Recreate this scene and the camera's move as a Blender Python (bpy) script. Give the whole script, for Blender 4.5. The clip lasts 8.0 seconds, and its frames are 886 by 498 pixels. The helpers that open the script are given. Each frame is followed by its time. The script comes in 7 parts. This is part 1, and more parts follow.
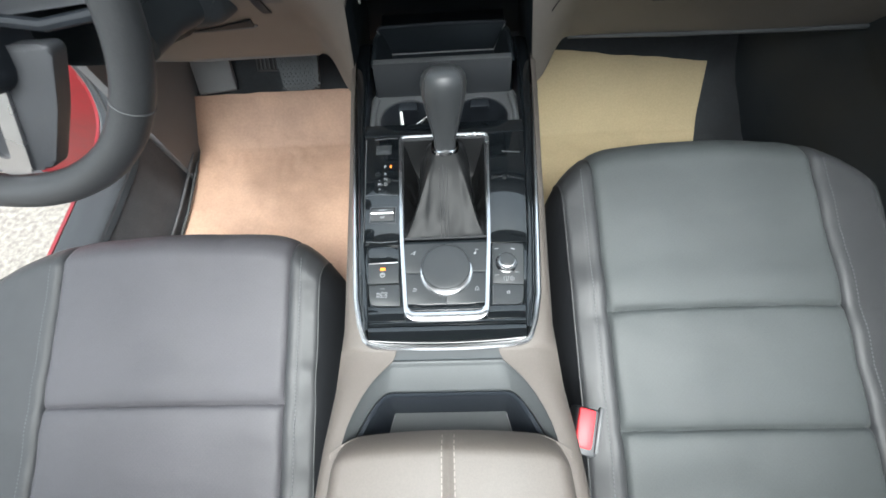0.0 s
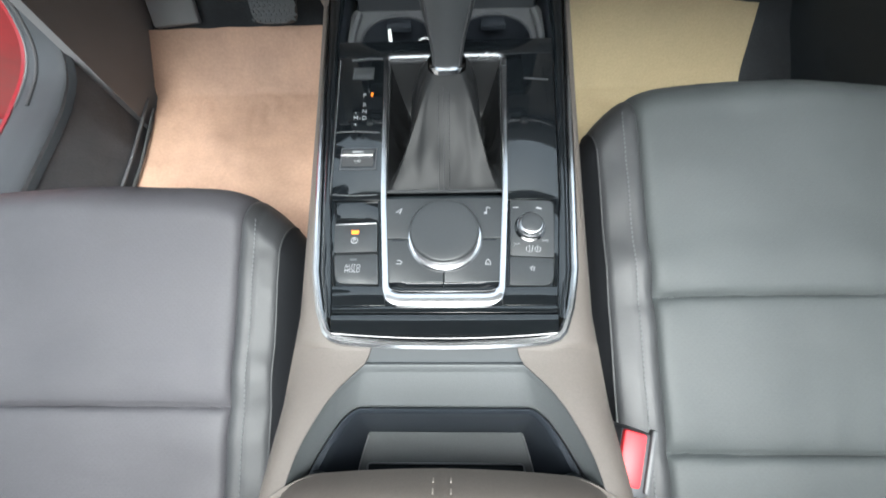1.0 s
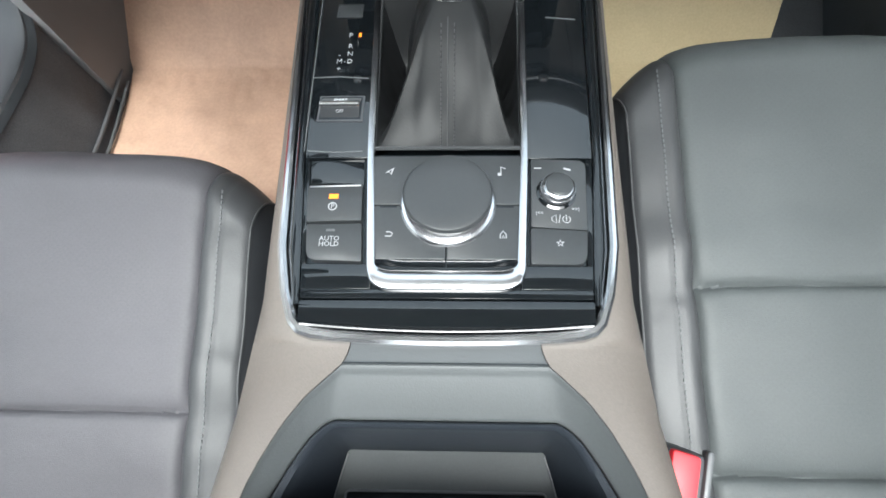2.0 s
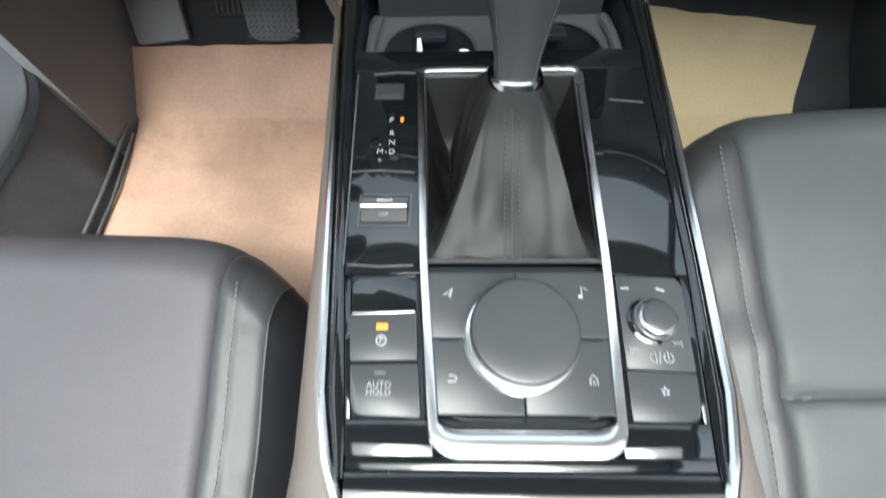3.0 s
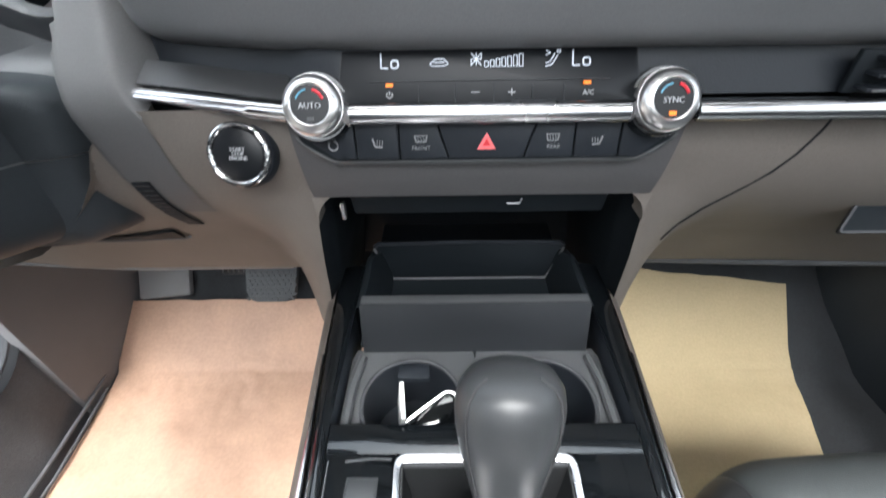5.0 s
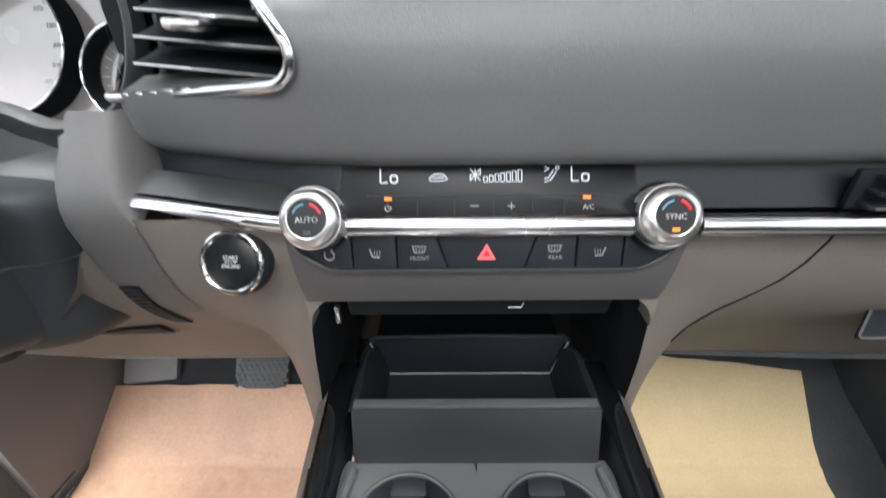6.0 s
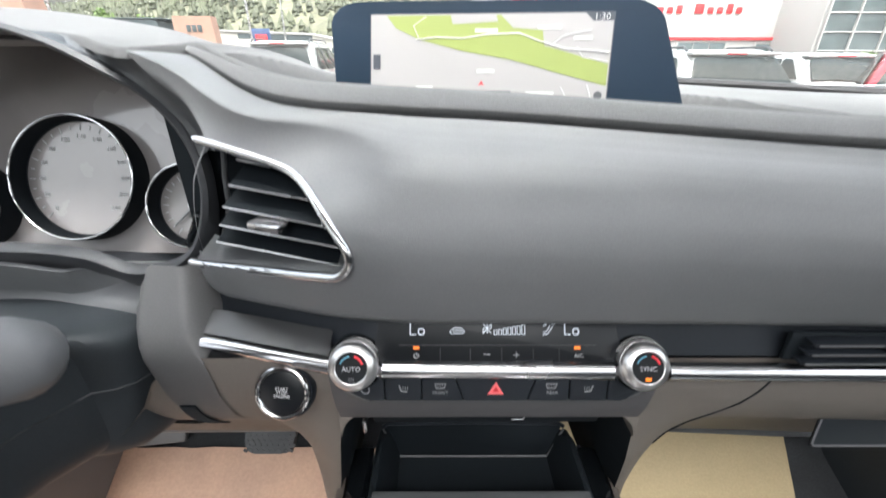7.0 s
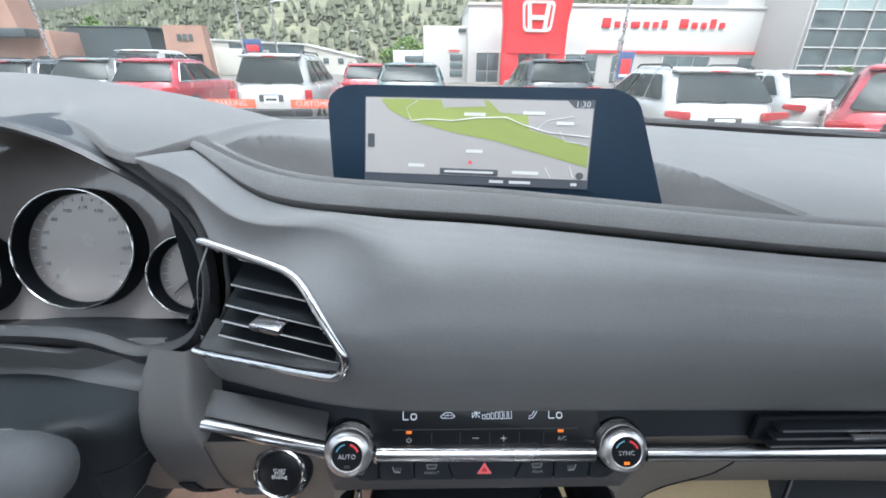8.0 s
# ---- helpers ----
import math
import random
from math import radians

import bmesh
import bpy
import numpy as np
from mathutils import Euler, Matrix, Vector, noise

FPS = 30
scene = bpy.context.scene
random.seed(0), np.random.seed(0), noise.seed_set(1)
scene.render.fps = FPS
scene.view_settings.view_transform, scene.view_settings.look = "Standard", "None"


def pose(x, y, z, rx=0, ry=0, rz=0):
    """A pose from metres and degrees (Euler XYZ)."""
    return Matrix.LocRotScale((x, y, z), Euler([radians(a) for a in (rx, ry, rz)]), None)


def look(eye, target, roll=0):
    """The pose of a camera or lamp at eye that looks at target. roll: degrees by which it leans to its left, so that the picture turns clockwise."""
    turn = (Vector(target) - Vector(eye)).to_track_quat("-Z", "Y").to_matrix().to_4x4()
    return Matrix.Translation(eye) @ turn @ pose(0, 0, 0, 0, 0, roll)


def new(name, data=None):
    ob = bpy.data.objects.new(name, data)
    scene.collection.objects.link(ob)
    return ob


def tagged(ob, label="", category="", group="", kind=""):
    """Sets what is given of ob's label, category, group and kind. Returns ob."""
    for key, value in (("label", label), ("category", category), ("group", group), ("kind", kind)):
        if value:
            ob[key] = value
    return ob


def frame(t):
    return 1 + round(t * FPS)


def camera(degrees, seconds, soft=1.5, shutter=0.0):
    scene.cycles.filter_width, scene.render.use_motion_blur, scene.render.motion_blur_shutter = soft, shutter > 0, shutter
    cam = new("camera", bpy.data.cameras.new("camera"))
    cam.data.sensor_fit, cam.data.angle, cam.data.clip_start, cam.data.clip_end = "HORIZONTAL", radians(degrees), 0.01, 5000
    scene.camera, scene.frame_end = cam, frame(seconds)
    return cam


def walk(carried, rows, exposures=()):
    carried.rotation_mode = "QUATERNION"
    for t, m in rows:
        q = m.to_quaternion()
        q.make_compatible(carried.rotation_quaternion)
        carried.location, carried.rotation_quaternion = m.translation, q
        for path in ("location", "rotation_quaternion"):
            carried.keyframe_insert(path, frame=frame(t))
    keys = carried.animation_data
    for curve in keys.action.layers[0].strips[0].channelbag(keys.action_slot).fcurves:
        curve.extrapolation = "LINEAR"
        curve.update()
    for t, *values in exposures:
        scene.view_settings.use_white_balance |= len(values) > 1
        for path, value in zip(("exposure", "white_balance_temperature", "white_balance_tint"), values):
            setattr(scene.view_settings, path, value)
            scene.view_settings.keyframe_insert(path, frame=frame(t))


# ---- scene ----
EXPOSURE = 1.78
cam = camera(94.7, 8.0, soft=1.6, shutter=0.5)
PATH = [
    (0, (0.019, 0.092, 1.203), (-0.064, 0.991, -0.581), -6.7),
    (0.5, (0.018, 0.117, 1.147), (-0.062, 0.976, -0.658), -6.0),
    (1, (0.011, 0.142, 1.06), (-0.054, 0.947, -0.77), -4.7),
    (1.2, (0.01, 0.146, 1.034), (-0.059, 0.937, -0.801), -4.9),
    (2.3, (-0.001, 0.167, 0.972), (-0.052, 0.977, -0.856), -3.0),
    (2.5, (-0.011, 0.183, 0.968), (-0.06, 1.024, -0.846), -2.9),
    (3, (-0.039, 0.235, 0.964), (-0.084, 1.15, -0.814), -2.6),
    (3.5, (-0.041, 0.277, 0.976), (-0.082, 1.336, -0.72), -2.2),
    (4, (-0.044, 0.318, 0.992), (-0.09, 1.538, -0.592), -2.4),
    (4.5, (-0.033, 0.35, 1.025), (-0.076, 1.743, -0.409), -2.0),
    (4.7, (-0.028, 0.364, 1.038), (-0.065, 1.831, -0.322), -1.7),
    (5.8, (-0.023, 0.411, 1.049), (-0.044, 2.117, 0.006), -0.9),
    (6, (-0.024, 0.409, 1.059), (-0.049, 2.15, 0.074), -0.9),
    (6.5, (-0.032, 0.405, 1.101), (-0.049, 2.195, 0.208), -0.5),
    (7, (-0.041, 0.396, 1.159), (-0.034, 2.203, 0.303), 0.1),
    (7.5, (-0.043, 0.398, 1.201), (-0.015, 2.216, 0.367), 0.4),
    (8, (-0.041, 0.405, 1.224), (0.009, 2.23, 0.406), 0.6),
]
walk(cam, [(t, look(eye, target, roll)) for t, eye, target, roll in PATH],
     exposures=[(0.0, EXPOSURE + 0.26, 5900, 3), (2.4, EXPOSURE + 0.24, 5900, 3), (3.0, EXPOSURE + 0.28, 5950, 3), (4.0, EXPOSURE + 0.60, 5950, 4), (4.6, EXPOSURE + 0.70, 5950, 6), (5.8, EXPOSURE + 0.85, 6250, 10), (6.5, EXPOSURE + 0.78, 6400, 10), (7.2, EXPOSURE + 0.32, 6050, 8), (8.0, EXPOSURE - 0.08, 5700, 7)])

# ---- world, sun ----
GROUND = -0.20
world = bpy.data.worlds.new("sky")
scene.world = world
world.use_nodes = True
wn = world.node_tree.nodes
sky = wn.new("ShaderNodeTexSky")
sky.sky_type, sky.sun_disc = "NISHITA", False
sky.sun_elevation, sky.sun_rotation = radians(69.4), radians(180)
sky.air_density, sky.dust_density = 2.0, 10.0
bg = wn["Background"]
bg.inputs["Strength"].default_value = 0.15
haze = wn.new("ShaderNodeHueSaturation")
haze.inputs["Saturation"].default_value = 0.40
world.node_tree.links.new(sky.outputs["Color"], haze.inputs["Color"])
world.node_tree.links.new(haze.outputs["Color"], bg.inputs["Color"])
sun_data = bpy.data.lights.new("sun", "SUN")
sun_data.energy, sun_data.angle, sun_data.color = 1.2, radians(34), (1.0, 0.97, 0.93)
sun_lamp = new("sun", sun_data)
sun_lamp.matrix_world = look((0.0, -2.7, 7.2), (0, 0, 0))

# ---- helpers of this scene ----
OFFSET = {}


def thing(name, label="", category="", group="", kind="", loc=(0, 0, 0), m=None):
    """An Empty that holds a thing. With loc its parts are given in the world's axes; with m in its own."""
    ob = new(name)
    ob.empty_display_size = 0.05
    if m is not None:
        ob.matrix_world = m
        OFFSET[ob.name] = Vector((0, 0, 0))
    else:
        ob.location = loc
        OFFSET[ob.name] = -Vector(loc)
    return tagged(ob, label, category, group, kind)


def finish(bm, sharp=0.62):
    bmesh.ops.recalc_face_normals(bm, faces=bm.faces)
    for e in bm.edges:
        e.smooth = len(e.link_faces) == 2 and e.calc_face_angle(0) < sharp
    for f in bm.faces:
        f.smooth = True


def part(name, bm, material, parent=None, label="", sharp=0.62):
    finish(bm, sharp)
    me = bpy.data.meshes.new(name)
    bm.to_mesh(me)
    bm.free()
    me.materials.append(material)
    ob = new(name, me)
    if parent is not None:
        ob.parent = parent
        ob.location = OFFSET.get(parent.name, Vector((0, 0, 0)))
    if label:
        ob["label"] = label
    return ob


def setting(name, bm, material, label, category, kind="structure"):
    return tagged(part(name, bm, material), label, category, "", kind)


def rbox(size, at=(0, 0, 0), bevel=0.004, rot=None, seg=2, bm=None):
    """A bevelled box."""
    b = bmesh.new()
    bmesh.ops.create_cube(b, size=1.0)
    bmesh.ops.scale(b, vec=size, verts=b.verts)
    if bevel:
        bmesh.ops.bevel(b, geom=b.edges[:], offset=min(bevel, 0.49 * min(size)), segments=seg, profile=0.5, affect="EDGES")
    m = Matrix.Translation(at) @ (rot.to_4x4() if rot is not None else Matrix.Identity(4))
    bmesh.ops.transform(b, matrix=m, verts=b.verts)
    return merge(bm, b)


def merge(bm, b):
    if bm is None:
        return b
    me = bpy.data.meshes.new("temp")
    b.to_mesh(me)
    b.free()
    bm.from_mesh(me)
    bpy.data.meshes.remove(me)
    return bm


def loft(rings, closed=True, caps=True, bm=None):
    """A skin over rings of as many points each."""
    bm = bm or bmesh.new()
    rows = [[bm.verts.new(p) for p in ring] for ring in rings]
    n = len(rows[0])
    for a, b in zip(rows, rows[1:]):
        for i in range(n if closed else n - 1):
            j = (i + 1) % n
            try:
                bm.faces.new((a[i], a[j], b[j], b[i]))
            except ValueError:
                pass
    if caps and closed:
        bm.faces.new(rows[0])
        bm.faces.new(rows[-1])
    return bm


def sheet(f, us, vs, thick=0.0, bm=None, keep=None):
    """A grid of f(u, v); keep(point) leaves out faces; thick gives it depth."""
    bm = bm or bmesh.new()
    rows = [[bm.verts.new(f(u, v)) for v in vs] for u in us]
    for a, b in zip(rows, rows[1:]):
        for i in range(len(vs) - 1):
            c = (a[i].co + b[i + 1].co) / 2
            if keep is None or keep(c):
                bm.faces.new((a[i], b[i], b[i + 1], a[i + 1]))
    loose = [v for v in bm.verts if not v.link_faces]
    bmesh.ops.delete(bm, geom=loose, context="VERTS")
    if thick:
        bmesh.ops.recalc_face_normals(bm, faces=bm.faces)
        bmesh.ops.solidify(bm, geom=bm.faces[:], thickness=thick)
    return bm


def tube(path, r, n=10, closed=False, bm=None, flat=1.0):
    """A round bar along a path; r is one radius or one for each point."""
    pts = [Vector(p) for p in path]
    rs = r if isinstance(r, (list, tuple)) else [r] * len(pts)
    rings = []
    up = Vector((0, 0, 1))
    for i, p in enumerate(pts):
        if closed:
            d = pts[(i + 1) % len(pts)] - pts[i - 1]
        else:
            d = pts[min(i + 1, len(pts) - 1)] - pts[max(i - 1, 0)]
        d.normalize()
        a = d.cross(up)
        if a.length < 0.05:
            a = d.cross(Vector((0, 1, 0)))
        a.normalize()
        b = a.cross(d)
        rings.append([p + rs[i] * (a * math.cos(k * math.tau / n) + b * flat * math.sin(k * math.tau / n)) for k in range(n)])
    if closed:
        rings.append(rings[0])
    bm = loft(rings, True, not closed, bm)
    bmesh.ops.remove_doubles(bm, verts=bm.verts, dist=1e-6)
    return bm


def lathe(profile, m=None, n=40, bm=None):
    """A turned body of (radius, height) points."""
    b = loft([[(r * math.cos(k * math.tau / n), r * math.sin(k * math.tau / n), h) for k in range(n)] for r, h in profile], True, False)
    for end in (0, len(profile) - 1):
        if profile[end][0] < 0.003:
            b.verts.ensure_lookup_table()
            b.faces.new(b.verts[end * n:(end + 1) * n])
    if m is not None:
        bmesh.ops.transform(b, matrix=m, verts=b.verts)
    return merge(bm, b)


def prism(outline, depth, m=None, bevel=0.0, bm=None):
    """A plate with an outline in its x and y, from z 0 up to depth."""
    b = bmesh.new()
    low = [b.verts.new((x, y, 0)) for x, y in outline]
    top = [b.verts.new((x, y, depth)) for x, y in outline]
    n = len(outline)
    b.faces.new(low)
    lid = b.faces.new(top)
    for i in range(n):
        b.faces.new((low[i], low[(i + 1) % n], top[(i + 1) % n], top[i]))
    if bevel:
        bmesh.ops.bevel(b, geom=lid.edges[:], offset=bevel, segments=2, profile=0.5, affect="EDGES")
    if m is not None:
        bmesh.ops.transform(b, matrix=m, verts=b.verts)
    return merge(bm, b)


def rounded(pts, r, seg=5):
    """An outline with its corners rounded."""
    out = []
    n = len(pts)
    for i in range(n):
        p, a, b = Vector(pts[i]), Vector(pts[i - 1]), Vector(pts[(i + 1) % n])
        rr = r[i] if isinstance(r, (list, tuple)) else r
        d = min(rr, 0.45 * (a - p).length, 0.45 * (b - p).length)
        s, e = p + (a - p).normalized() * d, p + (b - p).normalized() * d
        for k in range(seg + 1):
            t = k / seg
            out.append(tuple((1 - t) ** 2 * s + 2 * t * (1 - t) * p + t * t * e))
    return out


def ring(outer, inner, depth, m=None, bm=None, bevel=0.0):
    """A frame between two outlines of as many points."""
    n = len(outer)
    h = depth
    e = bevel
    rows = [[(x, y, 0) for x, y in outer], [(x, y, h - e) for x, y in outer]]
    if e:
        rows.append([(x + (u - x) * 0.25, y + (v - y) * 0.25, h) for (x, y), (u, v) in zip(outer, inner)])
        rows.append([(x + (u - x) * 0.75, y + (v - y) * 0.75, h) for (x, y), (u, v) in zip(outer, inner)])
    rows += [[(x, y, h - e) for x, y in inner], [(x, y, 0) for x, y in inner]]
    rows.append(rows[0])
    b = loft(rows, True, False)
    bmesh.ops.remove_doubles(b, verts=b.verts, dist=1e-6)
    if m is not None:
        bmesh.ops.transform(b, matrix=m, verts=b.verts)
    return merge(bm, b)


def grow(outline, d):
    """An outline moved outwards by d."""
    out = []
    n = len(outline)
    area = sum(outline[i - 1][0] * outline[i][1] - outline[i][0] * outline[i - 1][1] for i in range(n))
    s = 1 if area > 0 else -1
    for i in range(n):
        a, p, b = (Vector(outline[k % n]) for k in (i - 1, i, i + 1))
        t = (b - a)
        if t.length < 1e-9:
            out.append(tuple(p))
            continue
        t.normalize()
        out.append((p.x + s * d * t.y, p.y - s * d * t.x))
    return out


def lerp(table, v):
    """Linear look-up in a table of (v, value)."""
    if v <= table[0][0]:
        return table[0][1]
    for (a, x), (b, y) in zip(table, table[1:]):
        if v <= b:
            return x + (y - x) * (v - a) / (b - a)
    return table[-1][1]


def lin(a, b, n):
    return [a + (b - a) * i / (n - 1) for i in range(n)]


def smooth(a, b, v):
    t = max(0.0, min(1.0, (v - a) / (b - a)))
    return t * t * (3 - 2 * t)


def facing(at, normal, up=(0, 0, 1)):
    """A pose whose z is a surface's normal and whose y is upwards on it."""
    z = Vector(normal).normalized()
    y = (Vector(up) - z * Vector(up).dot(z)).normalized()
    x = y.cross(z)
    return Matrix.Translation(at) @ Matrix((x, y, z)).transposed().to_4x4()


def words(name, text, size, m, material, parent, depth=0.0003, label="", align="CENTER", bold=0.0):
    """Raised lettering in the built-in font."""
    cu = bpy.data.curves.new("lettering", "FONT")
    cu.body, cu.size, cu.align_x, cu.align_y, cu.extrude, cu.offset = text, size, align, "CENTER", depth, bold - 0.012 * size
    cu.resolution_u = 2
    cu.space_line = 0.8
    tmp = new("lettering", cu)
    bpy.context.view_layer.update()
    me = bpy.data.meshes.new_from_object(tmp)
    bpy.data.objects.remove(tmp)
    bm = bmesh.new()
    bm.from_mesh(me)
    bpy.data.meshes.remove(me)
    bmesh.ops.transform(bm, matrix=m, verts=bm.verts)
    return part(name, bm, material, parent, label)


# ---- materials ----
def mat(name, col, rough=0.5, metal=0.0, var=0.12, vscale=9.0, fine=0.0, fscale=300.0, bump=0.0, bscale=400.0, kind="noise",
        coat=0.0, emit=0.0, rvar=0.12, spec=0.5, sheen=0.0, wear=0.0):
    """Colour that varies at two scales, uneven gloss and a fine relief."""
    m = bpy.data.materials.new(name)
    m.use_nodes = True
    nt = m.node_tree
    n, link = nt.nodes, nt.links.new
    b = n["Principled BSDF"]
    b.inputs["Metallic"].default_value = metal
    b.inputs["Specular IOR Level"].default_value = spec
    b.inputs["Coat Weight"].default_value = coat
    b.inputs["Coat Roughness"].default_value = 0.06
    b.inputs["Sheen Weight"].default_value = sheen
    b.inputs["Sheen Roughness"].default_value = 0.4
    tc = n.new("ShaderNodeTexCoord")
    big = n.new("ShaderNodeTexNoise")
    big.inputs["Scale"].default_value, big.inputs["Detail"].default_value = vscale, 4
    link(tc.outputs["Object"], big.inputs["Vector"])
    small = n.new("ShaderNodeTexNoise")
    small.inputs["Scale"].default_value, small.inputs["Detail"].default_value = fscale, 2
    link(tc.outputs["Object"], small.inputs["Vector"])
    mul = n.new("ShaderNodeMapRange")
    mul.inputs["From Min"].default_value, mul.inputs["From Max"].default_value = 0.3, 0.7
    mul.inputs["To Min"].default_value, mul.inputs["To Max"].default_value = 1 - var, 1 + var
    link(big.outputs["Fac"], mul.inputs["Value"])
    mul2 = n.new("ShaderNodeMapRange")
    mul2.inputs["From Min"].default_value, mul2.inputs["From Max"].default_value = 0.3, 0.7
    mul2.inputs["To Min"].default_value, mul2.inputs["To Max"].default_value = 1 - fine, 1 + fine
    link(small.outputs["Fac"], mul2.inputs["Value"])
    k = n.new("ShaderNodeMath")
    k.operation = "MULTIPLY"
    link(mul.outputs[0], k.inputs[0])
    link(mul2.outputs[0], k.inputs[1])
    mix = n.new("ShaderNodeVectorMath")
    mix.operation = "SCALE"
    mix.inputs[0].default_value = col
    link(k.outputs[0], mix.inputs["Scale"])
    link(mix.outputs[0], b.inputs["Base Color"])
    ro = n.new("ShaderNodeMapRange")
    ro.inputs["From Min"].default_value, ro.inputs["From Max"].default_value = 0.3, 0.7
    ro.inputs["To Min"].default_value, ro.inputs["To Max"].default_value = max(0.02, rough * (1 - rvar)), min(1, rough * (1 + rvar))
    link(big.outputs["Fac"], ro.inputs["Value"])
    link(ro.outputs[0], b.inputs["Roughness"])
    if bump:
        if kind == "grain":
            tex = n.new("ShaderNodeTexVoronoi")
            tex.feature = "DISTANCE_TO_EDGE"
            tex.inputs["Scale"].default_value = bscale
            out = tex.outputs["Distance"]
        else:
            tex = n.new("ShaderNodeTexNoise")
            tex.inputs["Scale"].default_value, tex.inputs["Detail"].default_value = bscale, 3
            out = tex.outputs["Fac"]
        link(tc.outputs["Object"], tex.inputs["Vector"])
        bp = n.new("ShaderNodeBump")
        bp.inputs["Strength"].default_value, bp.inputs["Distance"].default_value = bump, 0.001
        link(out, bp.inputs["Height"])
        link(bp.outputs[0], b.inputs["Normal"])
    if emit:
        b.inputs["Emission Color"].default_value = (*col, 1)
        b.inputs["Emission Strength"].default_value = emit
    return m


def perforated(name, col, rough):
    """Leather with rows of punched holes."""
    m = mat(name, col, rough, spec=0.32, var=0.10, vscale=7, fine=0.06, fscale=500, bump=0.3, bscale=700, kind="grain")
    n, link = m.node_tree.nodes, m.node_tree.links.new
    b = n["Principled BSDF"]
    tc = n.new("ShaderNodeTexCoord")
    mp = n.new("ShaderNodeMapping")
    mp.inputs["Scale"].default_value = (1, 1, 0)
    mp.inputs["Rotation"].default_value = (0, 0, radians(45))
    link(tc.outputs["Object"], mp.inputs["Vector"])
    v = n.new("ShaderNodeTexVoronoi")
    v.inputs["Scale"].default_value, v.inputs["Randomness"].default_value = 210, 0.0
    link(mp.outputs[0], v.inputs["Vector"])
    r = n.new("ShaderNodeMapRange")
    r.inputs["From Min"].default_value, r.inputs["From Max"].default_value = 0.16, 0.26
    r.inputs["To Min"].default_value, r.inputs["To Max"].default_value = 0.95, 1.0
    link(v.outputs["Distance"], r.inputs["Value"])
    old = b.inputs["Base Color"].links[0].from_socket
    s = n.new("ShaderNodeVectorMath")
    s.operation = "SCALE"
    link(old, s.inputs[0])
    link(r.outputs[0], s.inputs["Scale"])
    link(s.outputs[0], b.inputs["Base Color"])
    return m


def clear(name, tint=(1, 1, 1), rough=0.0):
    m = bpy.data.materials.new(name)
    m.use_nodes = True
    b = m.node_tree.nodes["Principled BSDF"]
    b.inputs["Base Color"].default_value = (*tint, 1)
    b.inputs["Roughness"].default_value = rough
    b.inputs["Transmission Weight"].default_value = 1.0
    b.inputs["IOR"].default_value = 1.45
    return m


M_LEATHER = mat("black_leather", (0.033, 0.034, 0.036), 0.45, spec=0.3, fine=0.08, fscale=600, bump=0.22, bscale=650, kind="grain", var=0.1)
# one leather in two tints, the seats' differing light put into the colour
M_PERF = perforated("perforated_leather", (0.058, 0.056, 0.062), 0.55)
M_PERF2 = perforated("perforated_leather_cool_light", (0.047, 0.052, 0.053), 0.54)
M_BROWN = mat("brown_leather", (0.080, 0.069, 0.061), 0.55, fine=0.06, fscale=500, bump=0.14, bscale=600, kind="grain", var=0.06)
M_DASH = mat("dash_vinyl", (0.132, 0.135, 0.140), 0.46, fine=0.05, fscale=700, bump=0.15, bscale=800, kind="grain", var=0.06)
# lower dash vinyl; its brown is warm bounce from the paper mats
M_LOWER = mat("bounce_warmed_dash", (0.160, 0.143, 0.128), 0.55, spec=0.3, fine=0.06, fscale=700, bump=0.35, bscale=800, kind="grain", var=0.06)
M_DASHTOP = mat("dash_top_skin", (0.112, 0.113, 0.115), 0.72, spec=0.25, fine=0.08, fscale=600, bump=0.4, bscale=700, kind="grain", var=0.08)
M_HARD = mat("hard_plastic", (0.04, 0.042, 0.047), 0.5, fine=0.06, fscale=500, bump=0.25, bscale=900, var=0.08)
M_GREY = mat("grey_plastic", (0.066, 0.069, 0.073), 0.48, fine=0.05, fscale=500, bump=0.2, bscale=900, var=0.06)
M_PIANO = mat("piano_black", (0.004, 0.005, 0.006), 0.05, coat=1.0, spec=0.15, var=0.1, rvar=0.3)
M_PIANO.node_tree.nodes["Principled BSDF"].inputs["Coat IOR"].default_value = 1.55
M_PANEL = mat("panel_black", (0.008, 0.009, 0.011), 0.34, spec=0.3, var=0.1)
M_KEY = mat("satin_key", (0.025, 0.027, 0.029), 0.36, spec=0.4, fine=0.04, bump=0.05, bscale=900, var=0.05)
M_CHROME = mat("satin_chrome", (0.64, 0.64, 0.655), 0.20, 1.0, var=0.04, rvar=0.4)
M_RING = mat("satin_ring", (0.78, 0.77, 0.77), 0.36, 1.0, var=0.04, rvar=0.3)
M_ALU = mat("brushed_metal", (0.62, 0.61, 0.62), 0.28, 1.0, var=0.05, rvar=0.3, fine=0.05, fscale=900)
# near black for the seat sides, their shade put into the colour
M_SIDE = mat("shaded_leather", (0.012, 0.013, 0.015), 0.5, spec=0.3, fine=0.05, fscale=600, bump=0.12, bscale=650, kind="grain", var=0.1)
# near black whose teal tint is put in for the cast of shadows
M_DARK = mat("teal_shade_black", (0.008, 0.011, 0.014), 0.65, var=0.2, spec=0.2)
M_RUBBER = mat("rubber", (0.03, 0.03, 0.032), 0.7, bump=0.3, bscale=200, var=0.2)
M_SILLSIDE = mat("sill_carpet", (0.095, 0.098, 0.106), 0.9, fine=0.35, fscale=900, bump=0.6, bscale=900, var=0.2, vscale=14)
